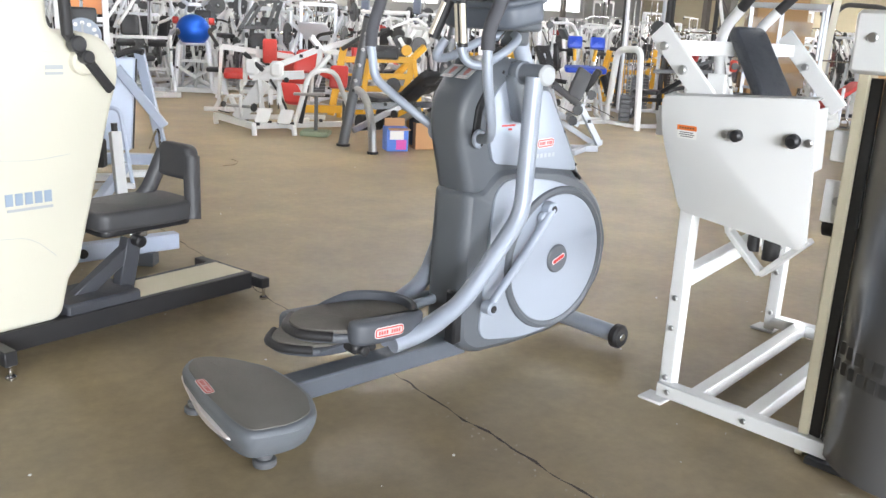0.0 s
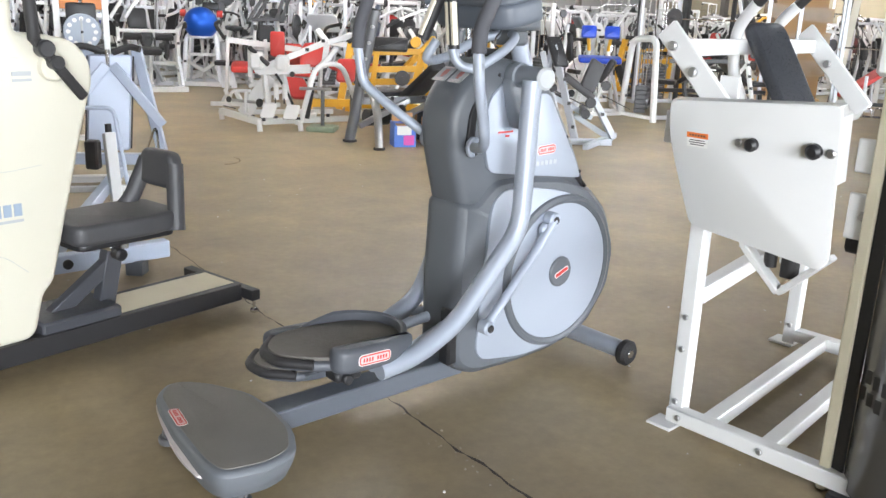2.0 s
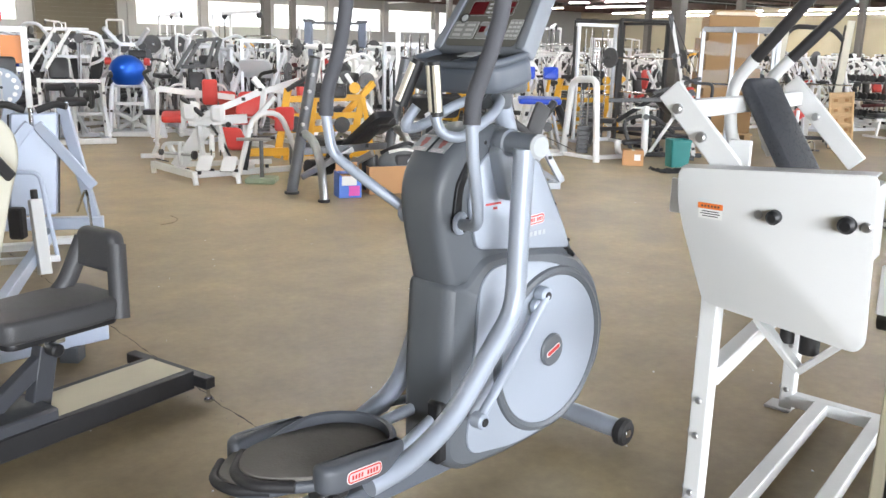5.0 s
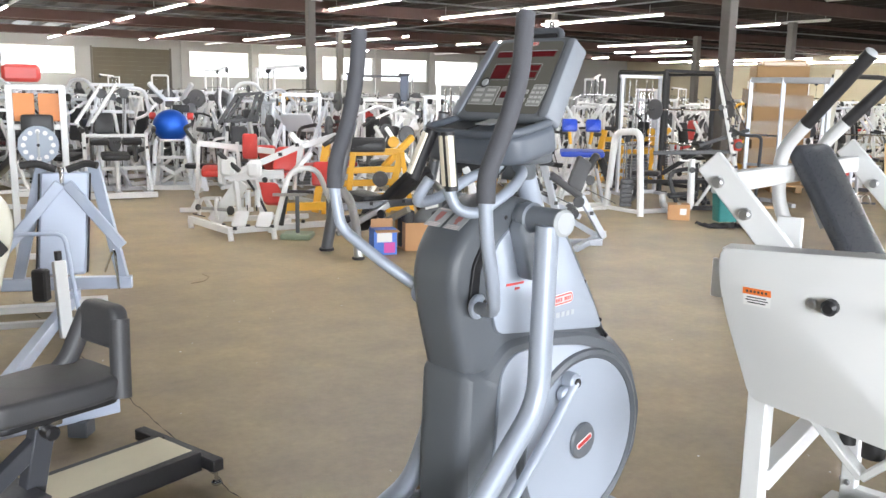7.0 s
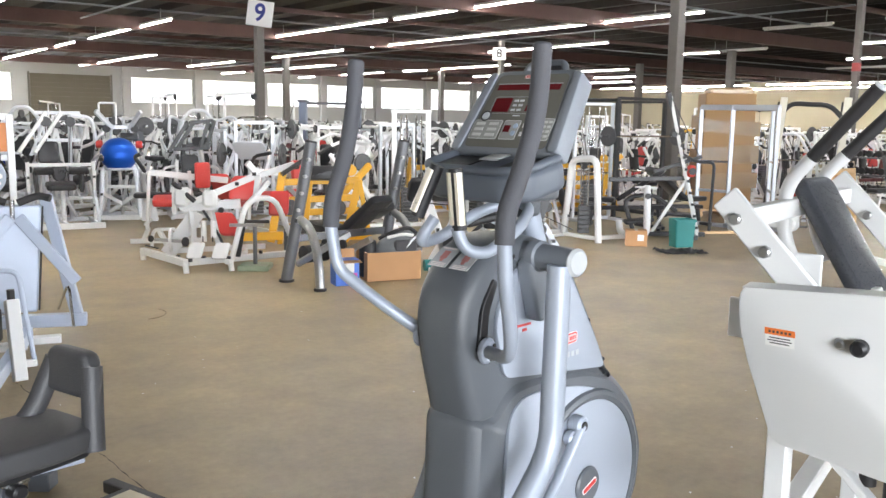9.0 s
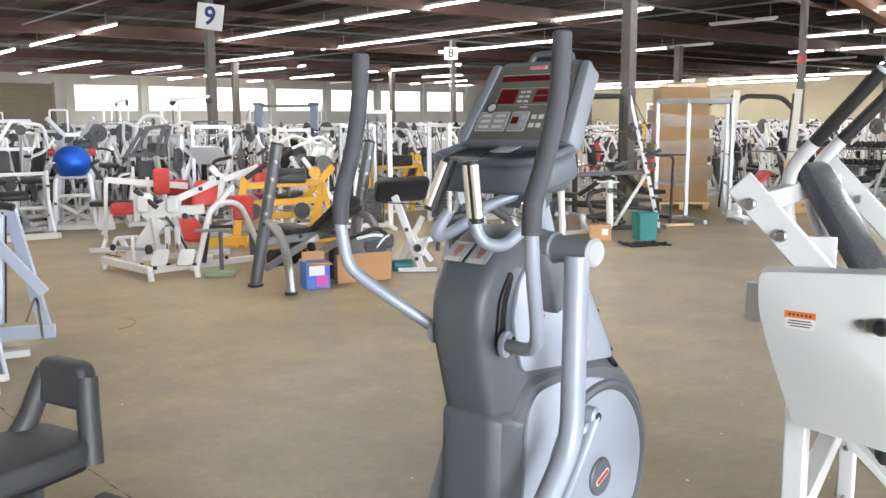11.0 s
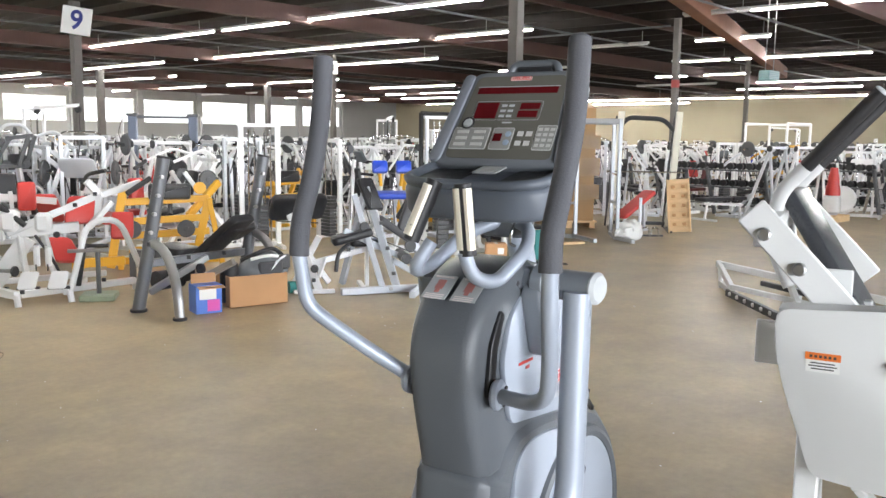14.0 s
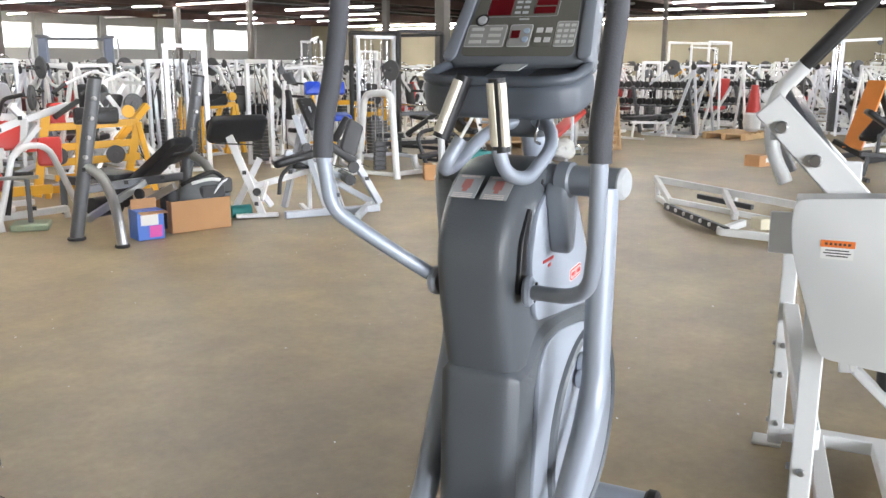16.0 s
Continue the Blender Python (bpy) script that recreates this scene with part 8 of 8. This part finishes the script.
def ball_stand():
    t = thing("exercise_ball", upright(-4.62, 13.2, 0, 0.985), "glossy dark blue exercise ball resting on a machine", "exercise ball")
    bm = fresh()
    bmesh.ops.create_uvsphere(bm, u_segments=40, v_segments=24, radius=0.265, matrix=Matrix.Diagonal((1, 1, 0.93, 1)))
    for v in bm.verts:
        v.co *= 1 + 0.004 * math.sin(v.co.z * 60)
    part("ball", bm, BLUE_BALL, t)
    s = thing("dip_machine", upright(-4.62, 13.2, 12), "silver machine of crossed tubes that holds up the ball", "gym machine")
    B(s, (-0.34, -0.06, 0.05), (0.30, -0.06, 0.05), 0.08, 0.09, WHITE_STEEL, "base_rail")
    B(s, (-0.30, 0.55, 0.05), (0.30, 0.55, 0.05), 0.07, 0.08, GREY_STEEL, "base_rail")
    for k in (-1, 1):
        T(s, [(0.29 * k, -0.06, 0.05), (0.23 * k, -0.02, 0.76), (0.16 * k, 0.10, 0.84)], 0.042, GREY_STEEL, "leg", "thick silver leg tube", 0.10, 12)
        B(s, (0.29 * k, -0.04, 0.05), (0.29 * k, 0.55, 0.05), 0.07, 0.08, GREY_STEEL, "side_rail")
        B(s, (0.27 * k, 0.0, 0.42), (-0.20 * k, 0.30, 0.10), 0.05, 0.07, WHITE_STEEL, "brace")
        B(s, (0.26 * k, 0.55, 0.05), (0.14 * k, 0.36, 1.42), 0.05, 0.07, GREY_STEEL, "upright")
        B(s, (0.12 * k, 0.34, 1.36), (0.32 * k, 0.12, 1.62), 0.06, 0.08, GREY_STEEL, "lever")
        part("red_collar", made(disc, (0.28 * k, 0.10, 1.13), (1, 0, 0), 0.055, 0.09, 16, 0.01), VINYL_RED, s, "red collar")
        T(s, [(0.14 * k, 0.36, 1.13), (0.33 * k, 0.08, 1.13)], 0.022, GREY_STEEL, "collar_bar")
        PLATE(s, (0.36 * k, 0.45, 0.52), (1, 0, 0), 0.15)
    B(s, (-0.16, 0.36, 1.38), (0.16, 0.36, 1.38), 0.05, 0.07, GREY_STEEL, "cross")
    B(s, (-0.22, 0.08, 0.50), (0.22, 0.08, 0.50), 0.05, 0.06, WHITE_STEEL, "cross")
    B(s, (-0.05, 0.5, 0.05), (0.10, 0.05, 0.66), 0.05, 0.07, WHITE_STEEL, "brace")
    T(s, [(-0.30, 0.3, 1.52), (-0.30, 0.3, 1.74), (-0.06, 0.3, 1.74), (-0.06, 0.3, 1.42)], 0.018, WHITE_STEEL, "hoop", "", 0.03)
    part("cradle", made(ring, (0, 0.0, 0.775), (0, 0, 1), 0.19, 0.020, 28, 8), GREY_STEEL, s)
    PAD(s, (0.12, 0.30, 1.24), (1, 0, 0), (0, 0.3, 1), 0.26, 0.12, 0.06, VINYL, "pad")
    bm = fresh()
    slab(bm, rounded([(0.30, 0.0), (0.55, 0.0), (0.50, 0.26), (0.33, 0.30)], 0.03, 3), -0.05, 0.02, axes((0, -0.12, 0), (1, 0, 0), (0, 0, 1)), 0.005, 2)
    part("side_plate", bm, GREY_STEEL, s, "worn steel side plate")
    FITTINGS(s, [((0.2, 0.3, 1.36), (0, 1, 0), 0.06), ((-0.2, 0.3, 1.36), (0, 1, 0), 0.06), ((0.0, 0.4, 0.4), (1, 0, 0), 0.07)], [[(0.2, 0.3, 1.3), (0.05, 0.4, 0.4), (0.1, 0.5, 0.1)]], [(0.25, -0.08, 0.4), (-0.25, -0.08, 0.4)])
    return t


def press_station():
    t = thing("seated_press_machine", upright(-4.9, 11.94, 28.7), "silver seated press machine with black pads and white rail", "gym machine")
    g, w = GREY_STEEL, WHITE_STEEL
    B(t, (-0.50, 0.0, 0.06), (0.49, 0.0, 0.06), 0.08, 0.10, w, "base_rail", "long white base rail")
    B(t, (-0.42, 0.98, 0.05), (0.42, 0.98, 0.05), 0.07, 0.08, g, "base_rail")
    for k in (-1, 1):
        B(t, (0.42 * k, 0.0, 0.06), (0.42 * k, 0.98, 0.05), 0.07, 0.08, g, "side_rail")
        B(t, (0.42 * k, 0.45, 0.06), (0.42 * k, 0.45, 0.92), 0.06, 0.08, w, "upright", "white upright")
        B(t, (0.42 * k, 0.05, 0.10), (0.42 * k, 0.42, 0.50), 0.05, 0.06, g, "brace")
        B(t, (0.16 * k, 0.92, 0.06), (0.16 * k, 0.62, 1.58), 0.06, 0.08, g, "mast")
        B(t, (-0.05 + 0.10 * k, 0.60, 1.58), (-0.42 + 0.10 * k, 0.40, 1.04), 0.04, 0.06, w, "lever_arm")
        T(t, [(0.42 * k, 0.45, 0.92), (0.50 * k, 0.25, 1.02), (0.47 * k, 0.02, 0.98)], 0.026, g, "handle", "", 0.08)
        T(t, [(0.48 * k, 0.06, 0.99), (0.46 * k, -0.06, 0.96)], 0.032, RUBBER, "grip")
        PAD(t, (0.22 * k, 0.38, 0.79), (1, 0, 0), (0, 1, 0.4), 0.26, 0.14, 0.07, VINYL, "arm_pad")
        PLATE(t, (0.30 * k, 0.82, 0.62), (1, 0, 0), 0.17)
    for z, y in ((0.87, 0.45), (0.40, 0.48)):
        B(t, (-0.42, y, z), (0.42, y, z), 0.05, 0.06, w, "cross", "white cross tube")
    for z, y in ((1.58, 0.62), (1.20, 0.70)):
        B(t, (-0.30, y, z), (0.30, y, z), 0.05, 0.06, g, "cross")
    T(t, [(0.16, 0.62, 1.56), (0.46, 0.70, 1.52), (0.52, 0.80, 1.20)], 0.030, g, "top_lever", "", 0.10)
    PAD(t, (-0.02, 0.36, 0.585), (1, 0, 0), (0, 1, 0.12), 0.38, 0.34, 0.08, VINYL, "seat", "black vinyl seat")
    PAD(t, (-0.14, 0.56, 1.04), (1, 0, 0), (0, 0.15, 1), 0.27, 0.30, 0.08, VINYL, "backrest", "black vinyl back pad")
    T(t, [(0.0, 0.36, 0.06), (0.0, 0.36, 0.56)], 0.038, w, "seat_post", "", 0.05, 12)
    B(t, (0.0, 0.0, 0.08), (0.0, 0.98, 0.06), 0.06, 0.07, g, "spine")
    B(t, (0.03, 0.40, 0.42), (0.22, 0.90, 0.10), 0.05, 0.06, g, "brace")
    FITTINGS(t, [((0.16, 0.58, 1.46), (0, 1, 0), 0.07), ((-0.16, 0.58, 1.46), (0, 1, 0), 0.07), ((0.1, 0.8, 0.2), (1, 0, 0), 0.07)], [[(0.16, 0.58, 1.4), (0.1, 0.75, 0.3), (0.1, 0.9, 0.12)], [(-0.16, 0.58, 1.4), (-0.1, 0.8, 0.12)]],
             [(0.42, 0.40, 0.3), (-0.42, 0.40, 0.3), (0.42, 0.40, 0.7), (-0.42, 0.40, 0.7)])
    return t


press_station()


def black_lever_machine():
    t = thing("lever_row_machine", upright(-3.72, 13.75, 20), "white machine with raised black lever arms and black pads", "gym machine")
    for k in (-1, 1):
        B(t, (0.30 * k, -0.35, 0.04), (0.30 * k, 0.55, 0.04), 0.07, 0.08, WHITE_STEEL, "base_rail")
        B(t, (0.28 * k, -0.20, 0.06), (0.16 * k, 0.05, 1.08), 0.06, 0.08, WHITE_STEEL, "upright")
        B(t, (0.28 * k, 0.45, 0.06), (0.14 * k, 0.10, 1.05), 0.05, 0.07, GREY_STEEL, "upright")
        B(t, (-0.26 + 0.05 * k, 0.06 * k, 1.02), (0.02 + 0.05 * k, 0.06 * k, 1.46), 0.04, 0.055, BLACK_STEEL, "lever_arm", "black lever arm")
        B(t, (0.20 + 0.05 * k, 0.06 * k, 1.08), (0.34 + 0.05 * k, 0.06 * k, 1.50), 0.04, 0.055, BLACK_STEEL, "lever_arm", "black lever arm")
        T(t, [(0.18 * k, 0.0, 0.80), (0.40 * k, -0.12, 0.78), (0.44 * k, -0.30, 0.62)], 0.026, WHITE_STEEL, "handle", "", 0.08)
        PLATE(t, (0.34 * k, 0.20, 0.48), (1, 0, 0), 0.18)
    B(t, (0.0, 0.0, 1.46), (0.36, 0.0, 1.50), 0.04, 0.055, BLACK_STEEL, "link_bar")
    B(t, (-0.24, 0.0, 1.06), (0.24, 0.0, 1.08), 0.05, 0.06, BLACK_STEEL, "link_bar")
    B(t, (-0.30, -0.30, 0.05), (0.30, -0.30, 0.05), 0.07, 0.08, WHITE_STEEL, "base_rail")
    B(t, (-0.20, 0.0, 0.60), (0.20, 0.0, 0.60), 0.05, 0.06, WHITE_STEEL, "cross")
    PAD(t, (-0.05, -0.25, 0.42), (1, 0, 0), (0, 1, 0.1), 0.32, 0.34, 0.08, VINYL, "seat")
    PAD(t, (-0.02, -0.08, 0.82), (1, 0, 0), (0, 0.12, 1), 0.24, 0.32, 0.07, VINYL, "chest_pad")
    T(t, [(-0.05, -0.25, 0.05), (-0.05, -0.25, 0.40)], 0.035, GREY_STEEL, "seat_post")
    FITTINGS(t, [((0.0, 0.02, 1.10), (0, 1, 0), 0.06), ((0.25, 0.0, 1.10), (0, 1, 0), 0.06)], [[(0.0, 0.05, 1.05), (0.05, 0.3, 0.2)]], [(0.25, -0.16, 0.3), (-0.25, -0.16, 0.3)])
    return t


black_lever_machine()


def unit_heater():
    t = thing("unit_heater", upright(9.8, 16.5, 30, 2.72), "small teal steel heater box hung from the roof on rods", "heater")
    part("case", made(box, (0, 0, 0.13), (0.46, 0.22, 0.20), 0.02), mat("teal_enamel", (0.16, 0.27, 0.27), 0.5, vary=0.15), t)
    for k in range(5):
        part("louvre", made(box, (0, -0.115, 0.06 + 0.035 * k), (0.40, 0.02, 0.012), 0.002), LABEL_GREY, t, "grey louvre")
    for k in (-1, 1):
        part("rod", made(box, (0.16 * k, 0, 1.24), (0.012, 0.012, 2.04), 0), STEEL, t)
    return t


unit_heater()
ball_stand()


# ---- boxes and loose things on the floor ----
def open_carton():
    t = thing("cardboard_box", axes((-0.40, 8.78, 0), (0.92, 0.39, 0), (-0.39, 0.92, 0)), "open brown cardboard box packed with grey gear", "cardboard box")
    for y, n in ((-0.17, "front_panel"), (0.17, "back_panel")):
        part(n, made(box, (0, y, 0.145), (0.56, 0.008, 0.28), 0.002), CARDBOARD, t)
    for x in (-0.278, 0.278):
        part("side_panel", made(box, (x, 0, 0.145), (0.008, 0.332, 0.28), 0.002), CARDBOARD, t)
    part("bottom", made(box, (0, 0, 0.006), (0.55, 0.33, 0.008), 0.002), CARDBOARD, t)
    part("flap", made(box, (-0.30, -0.02, 0.265), (0.008, 0.32, 0.14), 0.002, Matrix.Translation((-0.08, 0, 0.06)) @ pose(0, 0, 0, 0, -25, 0)), CARDBOARD, t)
    b = thing("gear_bag", axes((-0.30, 8.80, 0.02), (0.92, 0.39, 0), (-0.39, 0.92, 0)), "grey and black soft bag stuffed into a box", "bag")
    bm = fresh()
    bmesh.ops.create_icosphere(bm, subdivisions=3, radius=0.2, matrix=Matrix.Translation((0, 0, 0.26)) @ Matrix.Diagonal((1.25, 0.75, 1.0, 1)))
    for v in bm.verts:
        v.co += v.co.normalized() * 0.035 * noise.noise(v.co * 9)
        v.co.z = max(v.co.z, 0.0)
    part("bag_body", bm, mat("grey_bag_cloth", (0.16, 0.17, 0.18), 0.7, vary=0.35, scale=9), b)
    T(b, [(-0.15, -0.08, 0.40), (0.0, -0.14, 0.44), (0.16, -0.08, 0.40)], 0.016, SIGN_WHITE, "strap", "pale strap", 0.1)
    T(b, [(-0.20, 0.02, 0.38), (-0.06, -0.10, 0.47), (0.14, 0.04, 0.48), (0.24, -0.02, 0.36)], 0.020, RUBBER, "strap", "black strap", 0.1)
    T(b, [(0.02, -0.15, 0.30), (0.10, -0.16, 0.40), (0.20, -0.10, 0.42)], 0.012, GREY_STEEL, "strap", "grey strap", 0.06)
    part("pocket", made(box, (0.02, -0.135, 0.32), (0.24, 0.05, 0.12), 0.02), CLOTH_DARK, b)
    part("pocket", made(box, (0.17, -0.10, 0.36), (0.12, 0.06, 0.14), 0.02), VINYL_GREY, b)
    c = thing("black_tub", upright(-0.60, 8.68, 0, 0.02), "small black tub standing in a box", "tub")
    part("tub_body", made(disc, (0, 0, 0.19), (0, 0, 1), 0.085, 0.36, 20, 0.012), BLACK_PLASTIC, c)
    return t


open_carton()


def printed_carton():
    t = thing("printed_box", axes((-0.80, 8.42, 0), (0.93, 0.36, 0), (-0.36, 0.93, 0)), "small blue and pink printed box with open brown flaps", "box")
    part("carton_body", made(box, (0, 0, 0.125), (0.23, 0.2, 0.25), 0.003), BLUE_PRINT, t)
    part("pink_print", made(box, (0.04, -0.1015, 0.07), (0.11, 0.002, 0.10), 0), PINK, t)
    part("pale_print", made(box, (-0.01, -0.1015, 0.17), (0.15, 0.002, 0.09), 0), SIGN_WHITE, t)
    part("flap", made(box, (0.0, -0.13, 0.262), (0.23, 0.08, 0.005), 0.001, pose(0, 0, 0.0, 8, 0, 0)), CARDBOARD, t)
    part("flap", made(box, (0.0, 0.05, 0.29), (0.22, 0.005, 0.09), 0.001), CARDBOARD, t)
    return t


printed_carton()


def teal_bin():
    t = thing("waste_bin", upright(3.25, 11.25, 10), "square teal plastic bin standing on the floor", "bin")
    bm = fresh()
    o = rounded([(-0.14, -0.12), (0.14, -0.12), (0.14, 0.12), (-0.14, 0.12)], 0.03, 3)
    lo = [bm.verts.new((x * 0.88, y * 0.88, 0.0)) for x, y in o]
    hi = [bm.verts.new((x, y, 0.36)) for x, y in o]
    h2 = [bm.verts.new((x * 0.94, y * 0.94, 0.36)) for x, y in o]
    l2 = [bm.verts.new((x * 0.84, y * 0.84, 0.02)) for x, y in o]
    n = len(o)
    for a, b in ((lo, hi), (hi, h2), (h2, l2)):
        for k in range(n):
            bm.faces.new((a[k], a[(k + 1) % n], b[(k + 1) % n], b[k]))
    bm.faces.new(lo[::-1]); bm.faces.new(l2)
    part("bin_body", bm, TEAL, t)
    part("rim", made(box, (0, -0.122, 0.345), (0.28, 0.012, 0.03), 0.004), TEAL, t)
    return t


teal_bin()


def rumpled_cloth(x, y, w, d, label, material):
    t = thing("rumpled_cloth", upright(x, y, 12), label, "cloth")
    bm = fresh()
    n = 22
    grid = [[bm.verts.new(((i / n - 0.5) * w, (j / n - 0.5) * d, 0.006 + 0.06 * max(0, noise.noise(Vector((i * 0.35, j * 0.35, 3)))) )) for j in range(n + 1)] for i in range(n + 1)]
    for i in range(n):
        for j in range(n):
            bm.faces.new((grid[i][j], grid[i + 1][j], grid[i + 1][j + 1], grid[i][j + 1]))
    bmesh.ops.solidify(bm, geom=bm.faces[:], thickness=0.004)
    part("cloth", bm, material, t)


rumpled_cloth(3.1, 10.75, 0.55, 0.4, "dark rumpled cloth lying on the floor", CLOTH_DARK)


def plain_carton(x, y, w, d, h, deg, label):
    t = thing("cardboard_carton", upright(x, y, deg), label, "cardboard box", "small cartons")
    part("carton_body", made(box, (0, 0, h / 2), (w, d, h), 0.004), CARDBOARD, t)
    part("tape", made(box, (0, 0, h + 0.001), (w * 0.16, d, 0.002), 0), BOARD_CREAM, t)
    part("paper_label", made(box, (0.2 * w, -d / 2 - 0.001, h * 0.55), (w * 0.3, 0.002, h * 0.4), 0), SIGN_WHITE, t)


plain_carton(2.68, 11.32, 0.27, 0.22, 0.20, -10, "small brown cardboard carton with a white label")
plain_carton(7.7, 11.4, 0.30, 0.25, 0.16, 20, "small open brown carton on the floor")
plank = thing("timber_plank", upright(4.1, 12.6, 8), "short pale pine plank lying flat on the floor", "plank")
part("board", made(box, (0, 0, 0.02), (0.62, 0.10, 0.036), 0.004), PINE, plank)
ro = thing("foam_roller", upright(0.05, 9.22, 15), "short dark teal foam roller lying on the floor", "foam roller")
part("roller_body", made(tube, [(-0.10, 0, 0.06), (0.10, 0, 0.06)], 0.06, 20), TEAL, ro)
part("core", made(disc, (0.1015, 0, 0.06), (1, 0, 0), 0.026, 0.004, 16, 0.001), BLACK_PLASTIC, ro)


def plate_post():
    t = thing("plate_stand", upright(-1.80, 9.15), "short post on a pale green square base plate", "stand")
    part("base_plate", made(box, (0, 0, 0.03), (0.32, 0.28, 0.06), 0.012), GREEN_PAINT, t, "pale green base plate")
    T(t, [(0, 0, 0.05), (0, 0, 0.48)], 0.022, DARK_STEEL, "post")
    T(t, [(-0.26, 0.0, 0.46), (0.10, -0.02, 0.47)], 0.018, STEEL, "cross_bar")
    return t


plate_post()


def floor_hose():
    t = thing("floor_cable", upright(-2.2, 7.0), "thin brown cord curled on the floor", "cable")
    pts = [(0.0, 0.22, 0.004), (0.10, 0.12, 0.004), (0.11, -0.05, 0.004), (0.03, -0.14, 0.004)]
    T(t, pts, 0.0025, mat("brown_cord", (0.17, 0.12, 0.08), 0.7), "cable_run", "", 0.08, 6)


floor_hose()


# ---- right-hand far goods: a red and white display on a pallet, shelving ----
def pallet_display():
    t = thing("wooden_pallet", upright(10.4, 15.6, 30), "pale wooden pallet on the floor", "pallet")
    for k in range(5):
        part("deck_board", made(box, (-0.5 + 0.25 * k, 0, 0.12), (0.14, 0.9, 0.02), 0.003), PINE, t)
    for y in (-0.4, 0, 0.4):
        part("bearer", made(box, (0, y, 0.055), (1.15, 0.09, 0.11), 0.003), PINE, t)
    d = thing("punching_bag", upright(10.7, 15.5, 0, 0.13), "bright red freestanding punching bag on a white base", "punching bag")
    part("base", made(disc, (0, 0, 0.2), (0, 0, 1), 0.16, 0.4, 20, 0.06), WHITE_STEEL, d)
    part("bag", made(tube, [(0, 0, 0.38), (0, 0, 0.55), (0, 0, 0.78), (0, 0, 0.92)], 0.14, 18, taper=0.07), VINYL_RED, d, "red vinyl bag")


pallet_display()


def dumbbell_rack(x, y, deg, n=12):
    t = thing("dumbbell_rack", upright(x, y, deg), "long dark grey three-tier dumbbell rack, full", "dumbbell rack", "dumbbell racks")
    for s in (-1, 0, 1):
        B(t, (1.2 * s, -0.2, 0.02), (1.2 * s, 0.25, 1.0), 0.06, 0.08, DARK_STEEL, "leg")
    for k, z in enumerate((0.25, 0.60, 0.95)):
        B(t, (-1.25, -0.12 + 0.14 * k, z), (1.25, -0.12 + 0.14 * k, z), 0.24, 0.03, DARK_STEEL, "shelf")
    bm = fresh()
    for s in (-1, 1):
        disc(bm, (0, 0.08 * s, 0), (0, 1, 0), 0.07, 0.07, 8, 0.006)
    disc(bm, (0, 0, 0), (0, 1, 0), 0.016, 0.14, 6, 0.002)
    first = part("dumbbell", bm, BLACK_STEEL, t)
    for k, z in enumerate((0.25, 0.60, 0.95)):
        for j in range(n):
            d = first if j == k == 0 else new("dumbbell", first.data)
            d.parent = t
            d.matrix_basis = Matrix.Translation((-1.1 + 2.2 * j / (n - 1), -0.12 + 0.14 * k, z + 0.085))
    return t


dumbbell_rack(9.0, 17.1, 125)
dumbbell_rack(11.4, 16.9, 120)
dumbbell_rack(13.3, 14.2, 105)


def orange_sled():
    t = thing("weight_sled", upright(9.9, 11.6, 20), "black machine with a slanted orange guard", "gym machine")
    B(t, (-0.5, 0, 0.2), (0.5, 0.2, 1.2), 0.28, 0.06, ORANGE_STEEL, "guard", "slanted orange guard")
    B(t, (-0.6, -0.3, 0.05), (0.7, -0.3, 0.05), 0.08, 0.08, BLACK_STEEL)
    B(t, (-0.6, 0.3, 0.05), (0.7, 0.3, 0.05), 0.08, 0.08, BLACK_STEEL)
    B(t, (0.5, -0.3, 0.05), (0.5, 0.2, 1.2), 0.07, 0.08, BLACK_STEEL)
    B(t, (-0.5, -0.3, 0.05), (-0.5, 0.3, 0.3), 0.07, 0.08, BLACK_STEEL)
    PAD(t, (-0.2, -0.2, 0.5), (1, 0, 0.6), (0, 1, 0), 0.6, 0.3, 0.08, VINYL, "seat")


orange_sled()


def cable_crossover():
    t = thing("cable_crossover", upright(-1.93, 17.02, -3), "blue-grey cable crossover with two dark columns and a top bar", "cable machine")
    m = mat("slate_blue_column", (0.17, 0.20, 0.27), 0.45, vary=0.12)
    for s in (-1, 1):
        x = 0.52 * s
        part("column", made(box, (x, 0, 0.93), (0.15, 0.17, 1.86), 0.02), m, t, "slate blue column")
        part("column_cap", made(box, (x, 0, 1.88), (0.20, 0.22, 0.05), 0.01), DARK_STEEL, t)
        B(t, (x, -0.6, 0.04), (x, 0.6, 0.04), 0.08, 0.08, WHITE_STEEL, "base")
        B(t, (x + 0.16 * s, -0.1, 0.08), (x + 0.16 * s, -0.1, 1.86), 0.05, 0.05, WHITE_STEEL, "upright")
        T(t, [(x + 0.16 * s, -0.1, 1.80), (x + 0.2 * s, -0.3, 1.55), (x + 0.1 * s, -0.35, 1.3)], 0.006, RUBBER, "cable", seg=5)
    B(t, (-0.6, 0.0, 1.84), (0.6, 0.0, 1.84), 0.05, 0.05, DARK_STEEL, "cross_bar")
    B(t, (-0.9, 0.05, 1.35), (0.9, 0.05, 1.35), 0.04, 0.04, DARK_STEEL, "cross_bar")
    return t


cable_crossover()
